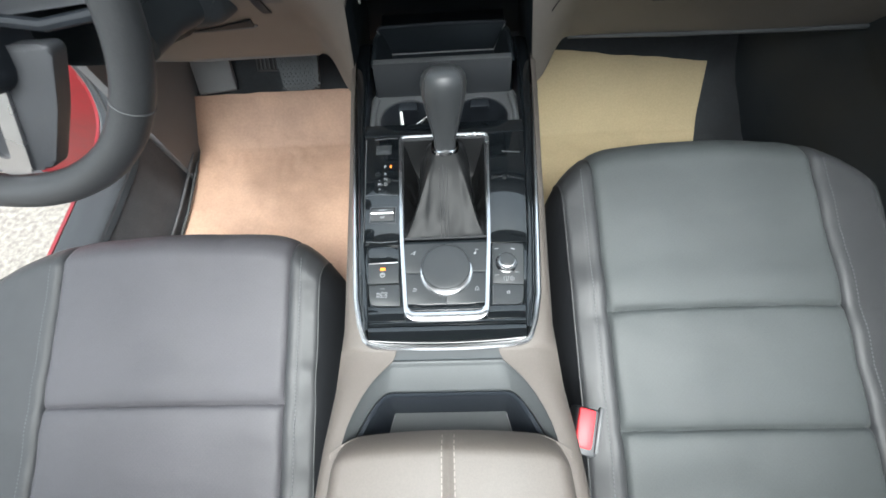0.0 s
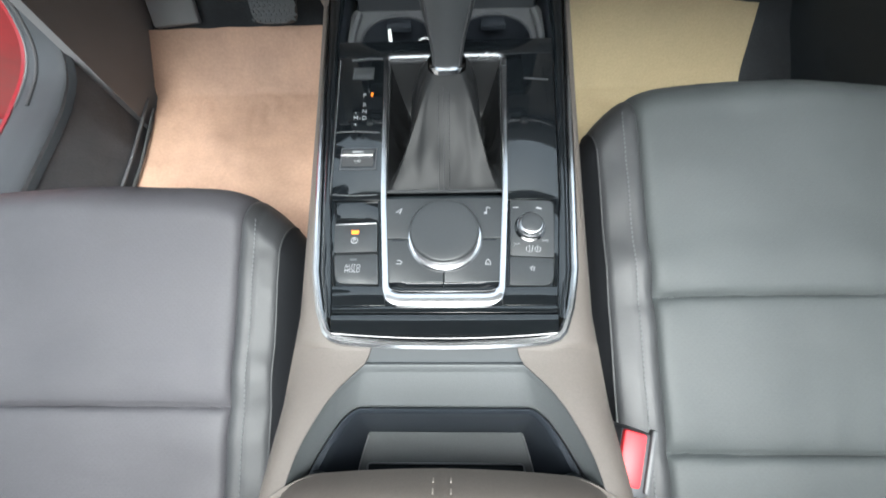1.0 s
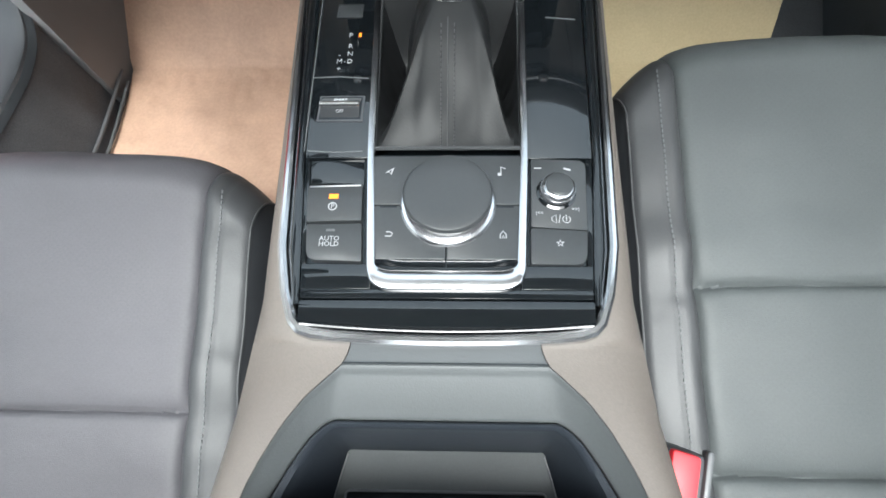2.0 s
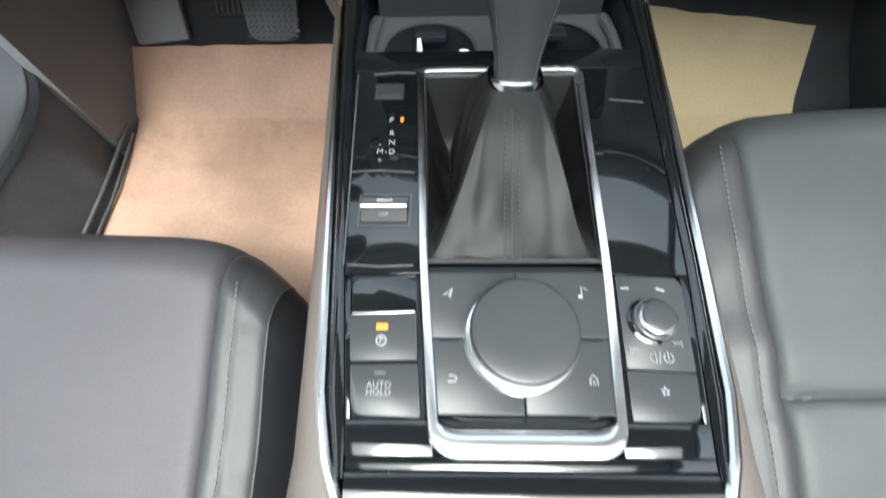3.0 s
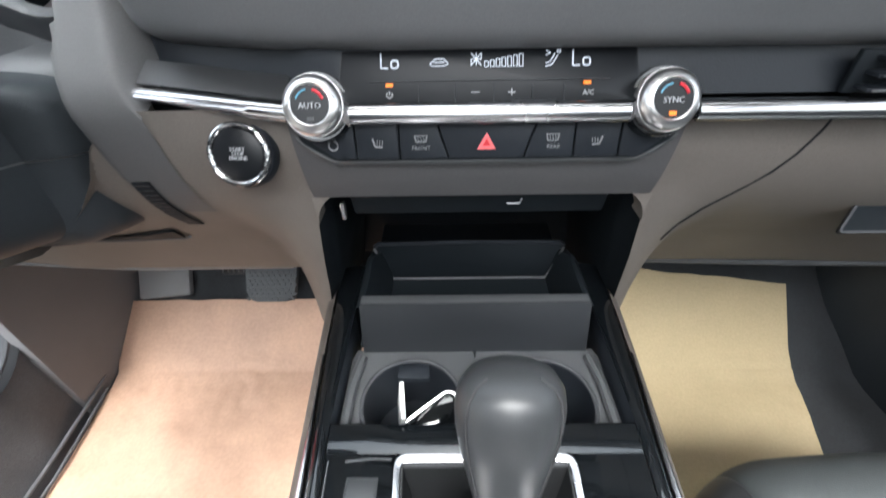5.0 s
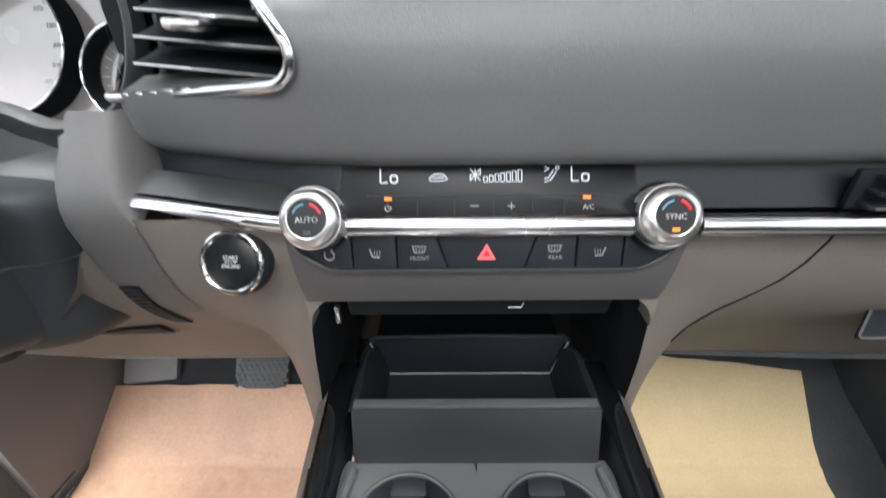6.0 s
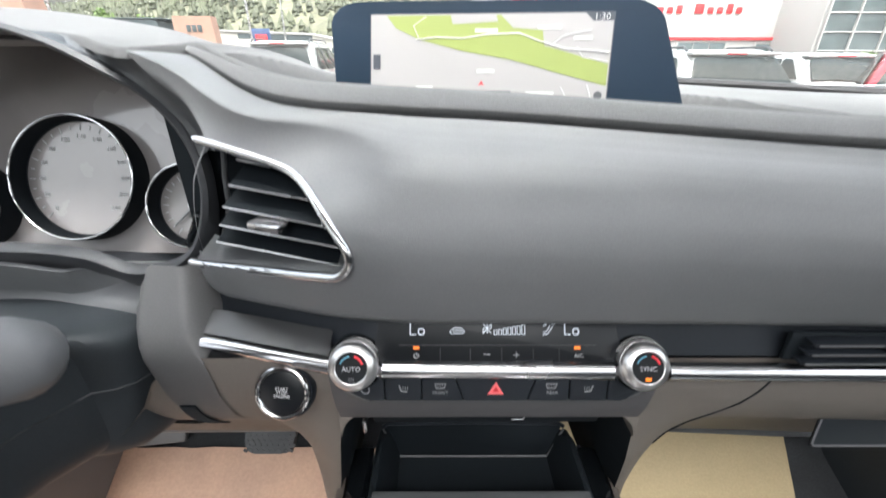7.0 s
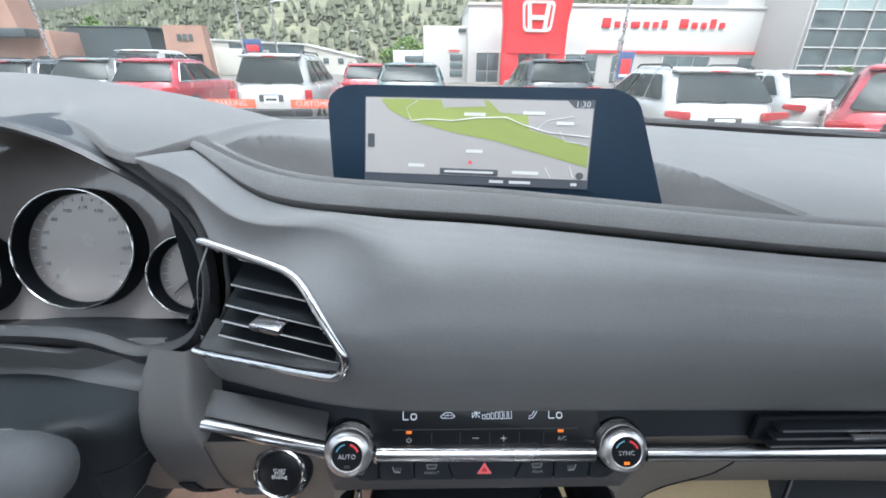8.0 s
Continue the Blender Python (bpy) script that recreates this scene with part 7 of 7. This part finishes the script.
        if rails:
            part("roof_rail", tube([(sx * W * 0.70, green(1)[1] + 0.12, h - 0.02), (sx * W * 0.70, green(1)[1] + 0.25, h + 0.035), (sx * W * 0.70, green(1)[2] - 0.35, h + 0.035), (sx * W * 0.70, green(1)[2] - 0.2, h - 0.02)], 0.018, 6), M_HARD, t)
        for wy in (L * 0.19, L * 0.80):
            wh = part("wheel", lathe([(0.20, -0.10), (0.33, -0.10), (0.345, -0.07), (0.345, 0.07), (0.33, 0.10), (0.20, 0.10)], Matrix.Translation((sx * (W - 0.10), wy, 0.345)) @ Matrix.Rotation(radians(90), 4, "Y"), 28), M_TYRE, t)
            part("rim", lathe([(0.215, -0.095), (0.20, 0.09), (0.05, 0.07), (0.001, 0.07)], Matrix.Translation((sx * (W - 0.10), wy, 0.345)) @ Matrix.Rotation(radians(90 * sx), 4, "Y"), 20), M_ALU, wh)
    part("bumper", rbox((W * 1.9, 0.10, 0.18), (0, 0.02, 0.45), 0.04), M_HARD if lamps != "side" else paint_mat, t)
    if plate:
        part("plate_recess", rbox((0.52, 0.02, 0.20), (0, 0.02, B - 0.27), 0.02), M_HARD, t)
        pl = part("number_plate", rbox((0.31, 0.012, 0.155), (0, 0.006, B - 0.27), 0.01), M_PLATE, t, "white number plate")
        part("number_bar", rbox((0.24, 0.004, 0.05), (0, -0.002, B - 0.27), 0), M_HARD, pl)
    return t


white, grey_p, red_p = paint("white", (0.37, 0.37, 0.365)), paint("grey", (0.11, 0.115, 0.11)), paint("red", (0.36, 0.02, 0.035))
dark_p, green_p = paint("dark", (0.03, 0.033, 0.035)), paint("dark_green", (0.10, 0.13, 0.13))
vehicle("suv", "white boxy SUV parked with its back to the camera", "car", -3.58, 10.0, 1.80, 1.66, white, 4.6, 0.60, 0.22, 2, lamps="box")
vehicle("car", "red crossover with chrome window trim", "car", -7.25, 11.4, 1.75, 1.55, red_p, 4.5, 0.62, 0.42, 4, chrome=True)
vehicle("car", "grey hatchback with bright window outline", "car", -9.7, 12.6, 1.80, 1.56, grey_p, 4.4, 0.62, 0.42, 8, chrome=True)
vehicle("car", "dark estate car with red tail lamps", "car", -11.5, 12.2, 1.80, 1.50, dark_p, 4.4, 0.62, 0.40, 4, chrome=True)
vehicle("van", "white van parked in the second row", "van", -13.2, 20.5, 2.5, 2.0, white, 5.2, 0.58, 0.30, 3, rails=False)
vehicle("car", "dark green sedan in the second row", "car", -0.75, 14.0, 2.3, 1.52, green_p, 4.6, 0.62, 0.55, 0, rails=False)
vehicle("suv", "dark grey SUV with roof rails", "car", 3.70, 13.0, 2.25, 1.66, dark_p, 4.6, 0.60, 0.40, 0)
vehicle("car", "white crossover with swept red tail lamps", "car", 4.50, 6.9, 1.88, 1.46, white, 4.4, 0.62, 0.45, -3)
vehicle("car", "white sedan parked beyond the crossover", "car", 7.45, 8.2, 1.85, 1.43, white, 4.6, 0.64, 0.60, -8, rails=False)
vehicle("car", "bright red hatchback at the end of the row", "car", 5.75, 5.2, 1.85, 1.52, red_p, 4.3, 0.60, 0.60, -42, rails=False)
vehicle("car", "red car behind the boxy SUV", "car", -2.6, 17.0, 1.8, 1.50, red_p, 4.4, 0.62, 0.45, 3)

bnr = thing("parking_banner", "orange-red banner board with white lettering", "banner", loc=(-3.0, 9.55, GROUND))
M_BANNER = mat("banner_red", (0.75, 0.10, 0.04), 0.6, var=0.05)
for x0, x1, word in ((-4.75, -3.75, "PARKING"), (-3.02, -2.02, "CUSTOMER")):
    bo_ = part("board", rbox((x1 - x0, 0.02, 0.17), ((x0 + x1) / 2, 9.55, 0.475), 0.004), M_BANNER, bnr)
    words("lettering", word, 0.155, facing(((x0 + x1) / 2, 9.537, 0.475), (0, -1, 0)), M_WHITE, bo_, 0.002)
    for xx in (x0 + 0.05, x1 - 0.05):
        part("post", tube([(xx, 9.56, GROUND), (xx, 9.56, 0.5)], 0.015, 6), M_GREY, bnr)

# showroom
M_CLAD = mat("white_cladding", (0.46, 0.45, 0.435), 0.5, var=0.05, vscale=0.3, fine=0.02, fscale=6)
M_SHOPGLASS = mat("shop_glass", (0.085, 0.11, 0.115), 0.08, coat=0.6, var=0.3, vscale=0.4)
M_SIGNRED = mat("sign_red", (0.72, 0.03, 0.035), 0.35, var=0.04, vscale=0.5)
M_BROWNB = mat("brown_stucco", (0.34, 0.20, 0.15), 0.85, var=0.1, vscale=0.5, bump=0.3, bscale=8)
M_SLATE = mat("dark_cladding", (0.05, 0.065, 0.07), 0.6, var=0.1, vscale=0.4)
M_STONE = mat("pale_render", (0.42, 0.40, 0.36), 0.85, var=0.1, vscale=0.3)
shop = thing("showroom", "white car showroom with red band and tall windows", "building", loc=(17, 44, GROUND))
part("wall", rbox((28.0, 10, 6.5), (17.2, 47.1, 2.95), 0.05), M_CLAD, shop)
part("parapet", rbox((28.2, 10.2, 0.25), (17.2, 47.1, 6.3), 0.05), M_CLAD, shop)
part("side_block", rbox((4.2, 8, 4.9), (1.2, 47.2, 2.2), 0.05), M_CLAD, shop)
part("low_block", rbox((3.5, 6, 2.9), (-2.2, 48.2, 1.2), 0.05), M_CLAD, shop)
part("red_band", rbox((16.4, 0.2, 0.26), (22.4, 42.0, 2.62), 0.03), M_SIGNRED, shop, "red fascia band")
for x0, x1, z0, z1, nx in ((3.9, 6.2, GROUND, 2.5, 2), (7.6, 10.4, GROUND, 2.5, 2), (12.2, 15.4, GROUND, 2.45, 2), (16.6, 18.8, GROUND, 2.4, 2), (21.4, 26.0, GROUND, 2.4, 3), (28.6, 30.4, GROUND, 2.3, 1)):
    wn_ = part("window", ring([(x0, z0), (x1, z0), (x1, z1), (x0, z1)], [(x0 + 0.08, z0 + 0.08), (x1 - 0.08, z0 + 0.08), (x1 - 0.08, z1 - 0.08), (x0 + 0.08, z1 - 0.08)], 0.12, Matrix(((1, 0, 0, 0), (0, 0, -1, 42.12), (0, 1, 0, 0), (0, 0, 0, 1)))), M_CLAD, shop)
    for i in range(nx):
        for j in range(2):
            a, b_ = x0 + 0.1 + (x1 - x0 - 0.2) * i / nx, x0 + 0.1 + (x1 - x0 - 0.2) * (i + 1) / nx
            c, d = z0 + 0.1 + (z1 - z0 - 0.2) * j * 0.4, z0 + 0.1 + (z1 - z0 - 0.2) * (0.4 + 0.6 * j)
            part("pane", rbox((b_ - a - 0.07, 0.03, d - c - 0.07), ((a + b_) / 2, 42.07, (c + d) / 2), 0.01), M_SHOPGLASS, wn_)
for i in range(3):
    part("pane", rbox((1.2, 0.05, 0.55), (2.2, 43.15, 0.6 + i * 0.7), 0.01), M_SHOPGLASS, shop)
part("pane", rbox((1.8, 0.05, 0.5), (-1.9, 45.1, 1.9), 0.01), M_SHOPGLASS, shop)
part("sign_bar", rbox((1.1, 0.1, 0.12), (2.0, 43.1, 2.6), 0.02), M_SIGNRED, shop)
part("sign_bar", rbox((0.7, 0.1, 0.3), (2.7, 43.1, 4.3), 0.02), M_SLATE, shop)
xx = 15.2
for k, (wd, hh) in enumerate([(0.95, 0.95), (0.62, 0.62), (0.45, 0.62), (0.95, 0.62), (0.65, 0.62), (0.62, 0.62), (0.62, 0.8), (0.0, 0.0), (0.95, 0.95), (0.65, 0.62), (0.62, 0.62), (0.65, 0.95), (0.62, 0.62)]):
    if wd:
        part("sign_block", rbox((wd * 0.86, 0.12, hh * 0.82), (xx + wd / 2, 42.02, 4.60 + hh * 0.41), 0.06), M_SIGNRED, shop, "red sign block")
    xx += (wd or 0.55) + 0.21
pyl = thing("entrance_portal", "tall red entrance portal with a white emblem", "portal", loc=(8.4, 38, GROUND))
part("leg", rbox((1.35, 1.4, 2.6), (6.45, 38.6, 1.1), 0.12), M_SIGNRED, pyl)
part("leg", rbox((1.35, 1.4, 2.6), (10.35, 38.6, 1.1), 0.12), M_SIGNRED, pyl)
part("head", loft([super_ring(5.75, 11.05, 37.7, 39.4, z, 0.4) for z in (2.3, 2.6, 4.5)] + [super_ring(5.55, 11.25, 37.6, 39.5, 6.2, 0.4), super_ring(5.4, 11.4, 37.6, 39.5, 8.0, 0.4)]), M_SIGNRED, pyl)
eo = rounded([(-1.15, -1.1), (1.15, -1.1), (1.35, 1.1), (-1.35, 1.1)], 0.45)
em = Matrix(((1, 0, 0, 8.4), (0, 0, -1, 37.66), (0, 1, 0, 4.95), (0, 0, 0, 1)))
part("emblem", ring(eo, [(x * 0.84, y * 0.82) for x, y in eo], 0.1, em), M_CLAD, pyl, "white rounded emblem frame")
for sx in (-1, 1):
    part("emblem_stroke", prism([(sx * 0.42, -0.9), (sx * 0.78, -0.9), (sx * 0.95, 0.9), (sx * 0.60, 0.9)][::sx], 0.1, em), M_CLAD, pyl)
part("emblem_stroke", prism([(-0.5, -0.25), (0.5, -0.25), (0.55, 0.1), (-0.55, 0.1)], 0.09, em), M_CLAD, pyl)
# glass hall
hall = thing("glass_hall", "tall glass fronted hall with white mullions", "building", loc=(38, 38, GROUND))
part("wall", rbox((4.6, 6, 12), (29.0, 45.5, 5.8), 0.05), M_CLAD, hall)
part("core", rbox((15.4, 8, 12), (37.7, 41.2, 5.8), 0.05), M_CLAD, hall)
for i in range(6):
    for j in range(8):
        x, z = 30.2 + i * 2.45 - 0.06 * j * 0, 0.3 + j * 1.35
        # upper panes are paler, the reflected sky put into the glass colour
        part("pane", rbox((2.33, 0.06, 1.27), (x + 1.22, 37.1, z + 0.6), 0.01), M_SHOPGLASS if j < 4 else mat("sky_reflection_glass", (0.30, 0.36, 0.36), 0.1, coat=0.5) if "sky_reflection_glass" not in bpy.data.materials else bpy.data.materials["sky_reflection_glass"], hall)
for i in range(7):
    part("mullion", rbox((0.10, 0.2, 11), (30.2 + i * 2.45, 37.0, 5.4), 0.01), M_CLAD, hall)
for j in range(9):
    part("transom", rbox((14.8, 0.2, 0.09), (37.55, 37.0, 0.25 + j * 1.35), 0.01), M_CLAD, hall)
# buildings to the left
bb = thing("brown_building", "brown stucco building with a square portal", "building", loc=(-32, 61, GROUND))
part("portal", prism([(-2.75, 0), (-1.9, 0), (-1.9, 2.6), (1.9, 2.6), (1.9, 0), (2.75, 0), (2.45, 5.9), (-2.45, 5.9)], 1.5, Matrix(((1, 0, 0, -31.9), (0, 0, -1, 61.5), (0, 1, 0, GROUND), (0, 0, 0, 1)))), M_BROWNB, bb)
part("recess", rbox((3.9, 0.5, 2.7), (-31.9, 61.4, 1.2), 0.02), M_SLATE, bb)
for k in range(3):
    part("sign_block", rbox((0.55, 0.1, 0.8), (-32.5 + k * 0.72, 59.95, 4.3), 0.08), M_SLATE, bb)
part("wing", rbox((5.0, 6, 3.3), (-26.5, 64.5, 1.5), 0.05), M_STONE, bb)
db = thing("dark_building", "low dark clad warehouse", "building", loc=(-41, 63, GROUND))
part("wall", prism([(-5.3, 0), (5.3, 0), (5.0, 5.2), (4.6, 5.5), (-4.6, 5.5), (-5.6, 5.0)], 6, Matrix(((1, 0, 0, -41.4), (0, 0, -1, 66), (0, 1, 0, GROUND), (0, 0, 0, 1)))), M_SLATE, db)
part("roof", rbox((11.2, 6.2, 0.15), (-41.4, 63, 5.45), 0.03), M_SLATE, db)
b2_ = thing("brown_building", "brown building with a dark canopy and sloping tower", "building", loc=(-50, 56, GROUND))
part("wall", rbox((9, 6, 4.9), (-49.5, 58.5, 2.2), 0.05), M_BROWNB, b2_)
part("tower", prism([(-3, 0), (3, 0), (1.6, 10), (-3, 10)], 3, Matrix(((1, 0, 0, -50), (0, 0, -1, 57), (0, 1, 0, 4.5), (0, 0, 0, 1)))), M_BROWNB, b2_)
part("canopy", rbox((7.5, 2, 0.9), (-49.8, 54.5, 4.3), 0.1), M_SLATE, b2_)
part("door", rbox((1.6, 0.2, 2.0), (-46.2, 55.4, 0.9), 0.02), M_SLATE, b2_)
lg = thing("low_building", "long low pale industrial building with a sloping roof", "building", loc=(-25, 78, GROUND))
part("wall", prism([(-14, 0), (12.4, 0), (12.4, 2.6), (4, 4.4), (-14, 5.0)], 8, Matrix(((1, 0, 0, -25), (0, 0, -1, 83), (0, 1, 0, GROUND), (0, 0, 0, 1)))), M_STONE, lg)
part("roof", prism([(-14.2, 5.0), (4, 4.4), (12.6, 2.6), (12.6, 2.8), (4, 4.65), (-14.2, 5.25)], 8.4, Matrix(((1, 0, 0, -25), (0, 0, -1, 83.2), (0, 1, 0, GROUND), (0, 0, 0, 1)))), M_CLAD, lg)
part("dark_face", prism([(-8, 3.0), (4.0, 2.9), (4.0, 4.3), (-8, 4.6)], 0.1, Matrix(((1, 0, 0, -25), (0, 0, -1, 75.0), (0, 1, 0, GROUND), (0, 0, 0, 1)))), M_SLATE, lg)
for k in range(3):
    part("window", rbox((0.9, 0.1, 0.8), (-20.0 + k * 2.4, 74.95, 1.9), 0.02), M_SHOPGLASS, lg)
# posts and banners
def lamp_post(x, y, h, label, arm_=0.9):
    t = thing("street_lamp", label, "street lamp", group="lamp posts", loc=(x, y, GROUND))
    part("pole", tube([(x, y, GROUND), (x, y, h)], [0.10, 0.06], 10), M_ALU, t)
    part("arm", tube([(x, y, h), (x + arm_, y, h + 0.1)], 0.04, 8), M_ALU, t)
    part("head", rbox((0.6, 0.25, 0.12), (x + arm_ + 0.2, y, h + 0.08), 0.03), M_CLAD, t)
    return t


lamp_post(-24.6, 30.0, 7.5, "tall grey lamp post in the parking lot")
lamp_post(-13.5, 40.0, 6.0, "slim grey lamp post with a square head")
lamp_post(-9.7, 60.0, 5.2, "slim grey lamp post with a square head", -0.9)
lamp_post(-4.8, 75.0, 3.9, "small pale lamp post by the trees", -0.5)
lamp_post(-2.2, 75.0, 3.6, "small pale lamp post by the trees", 0.5)
lamp_post(0.2, 75.0, 3.5, "small pale lamp post by the trees", -0.5)
lamp_post(12.35, 30.0, 8.0, "tall grey lamp post before the showroom")


def banner(x, y, z0, z1, label, pole):
    t = thing("banner_post", label, "banner", group="banner posts", loc=(x, y, GROUND))
    part("pole", tube([(x, y, GROUND), (x, y, pole)], 0.06, 8), M_ALU, t)
    part("cloth", sheet(lambda u, v: (x + 0.1 + 0.95 * u, y - 0.05 + 0.06 * math.sin(v * 5), z0 + (z1 - z0) * v), lin(0, 1, 6), lin(0, 1, 8), 0.01), mat("banner_blue", (0.07, 0.11, 0.24), 0.7), t, "dark blue cloth")
    part("patch", rbox((0.62, 0.02, (z1 - z0) * 0.55), (x + 0.58, y - 0.14, z0 + (z1 - z0) * 0.45), 0.05), M_SIGNRED, t, "red panel")
    part("foot_text", rbox((0.72, 0.02, (z1 - z0) * 0.10), (x + 0.58, y - 0.15, z0 + (z1 - z0) * 0.12), 0.01), M_WHITE, t)


banner(-10.2, 25.0, 1.45, 2.45, "banner post with a blue and red cloth", 6.5)
banner(11.55, 28.5, 0.6, 2.2, "banner post with a blue and red cloth", 3.0)

# trees
rnd = random.Random(4)
M_LEAF = mat("leaf_green", (0.12, 0.19, 0.04), 0.7, var=0.35, vscale=0.9)
# pine colour is paled towards the hillside to stand for haze
M_PINE = mat("hazed_pine_green", (0.098, 0.105, 0.068), 0.85, var=0.35, vscale=0.05)
M_BARK = mat("bark", (0.12, 0.09, 0.07), 0.9, var=0.2, bump=0.6, bscale=20)


def tree(x, y, h, w, label, seed):
    r = random.Random(seed)
    t = thing("tree", label, "tree", group="trees", loc=(x, y, GROUND))
    b_ = tube([(x, y, GROUND), (x + 0.1, y, h * 0.3), (x, y, h * 0.75)], [0.18, 0.13, 0.04], 8)
    for k in range(7):
        a = k * 2.4
        tube([(x, y, h * (0.25 + 0.06 * k)), (x + w * 0.4 * math.cos(a), y + w * 0.4 * math.sin(a), h * (0.45 + 0.06 * k))], [0.06, 0.02], 5, bm=b_)
    part("trunk", b_, M_BARK, t)
    vs, fs = [], []
    for k in range(1500):
        while True:
            p = Vector((r.uniform(-1, 1), r.uniform(-1, 1), r.uniform(-1, 1)))
            if p.length < 1 and p.length > 0.35 * r.random():
                break
        bulge = 0.8 + 0.3 * noise.noise(p * 2.2 + Vector((seed, 0, 0)))
        c = Vector((x + p.x * w / 2 * bulge, y + p.y * w / 2 * bulge, GROUND + h * 0.60 + p.z * h * 0.40 * bulge))
        e1_ = Vector((r.uniform(-1, 1), r.uniform(-1, 1), r.uniform(-1, 1))).normalized() * w * 0.05
        e2_ = Vector((r.uniform(-1, 1), r.uniform(-1, 1), r.uniform(-1, 1))).normalized() * w * 0.05
        i = len(vs)
        vs += [c - e1_, c + e2_ * 0.6, c + e1_, c - e2_ * 0.6]
        fs.append((i, i + 1, i + 2, i + 3))
    me = bpy.data.meshes.new("crown")
    me.from_pydata([tuple(v) for v in vs], [], fs)
    me.materials.append(M_LEAF)
    ob = new("crown", me)
    ob.parent, ob.location = t, OFFSET[t.name]


tree(-4.6, 84, 6.9, 6.5, "light green leafy tree beyond the lots", 1)
tree(-0.5, 88, 6.0, 6.0, "light green leafy tree beyond the lots", 2)
tree(-9.0, 95, 5.2, 6.0, "light green leafy tree beyond the lots", 3)
tree(-54, 75, 8.4, 6.5, "green leafy tree behind the brown building", 5)
tree(-48, 76, 7.6, 6.0, "green leafy tree behind the brown building", 6)
tree(32.2, 34.5, 1.9, 1.6, "small round shrub beside the glass hall", 7)


def ridge(x):
    return 32 + 118 * smooth(-420, -60, x) + 10 * noise.noise((x * 0.012, 3, 0)) + 4 * noise.noise((x * 0.05, 7, 0))


def hill(x, t):
    y = 220 + 500 * t
    return (x * (1 + 0.5 * t), y, GROUND + ridge(x) * t ** 0.8 + 3 * noise.noise((x * 0.03, y * 0.03, 1)) * t)


M_HILL = mat("dry_hillside", (0.120, 0.118, 0.076), 0.95, var=0.35, vscale=0.035, fine=0.25, fscale=0.3)
setting("backdrop", sheet(hill, lin(-700, 700, 90), lin(0, 1, 24)), M_HILL, "dry brown hillside beyond the town", "hill")
vs, fs = [], []
for k in range(26000):
    t = rnd.random() ** 0.8
    x = rnd.uniform(-560, 260)
    if noise.noise((x * 0.014, t * 3.2, 2.0)) < rnd.uniform(-0.7, 0.15):
        continue
    p = Vector(hill(x, t))
    hh = rnd.uniform(3.0, 8.0)
    rr_ = hh * rnd.uniform(0.20, 0.42)
    i = len(vs)
    for lev, q in ((0.05, 1.0), (0.45, 0.7), (0.45, 0.85), (1.0, 0.04)):
        for s in range(5):
            a = s * math.tau / 5 + lev * 2
            vs.append((p.x + rr_ * q * math.cos(a) * rnd.uniform(0.8, 1.2), p.y + rr_ * q * math.sin(a), p.z + hh * lev))
    for lev in range(3):
        for s in range(5):
            fs.append((i + lev * 5 + s, i + lev * 5 + (s + 1) % 5, i + lev * 5 + 5 + (s + 1) % 5, i + lev * 5 + 5 + s))
me = bpy.data.meshes.new("hill_trees")
me.from_pydata(vs, [], fs)
me.materials.append(M_PINE)
tagged(new("hill_trees", me), "dark pine trees scattered over the hillside", "trees", "", "stuff")
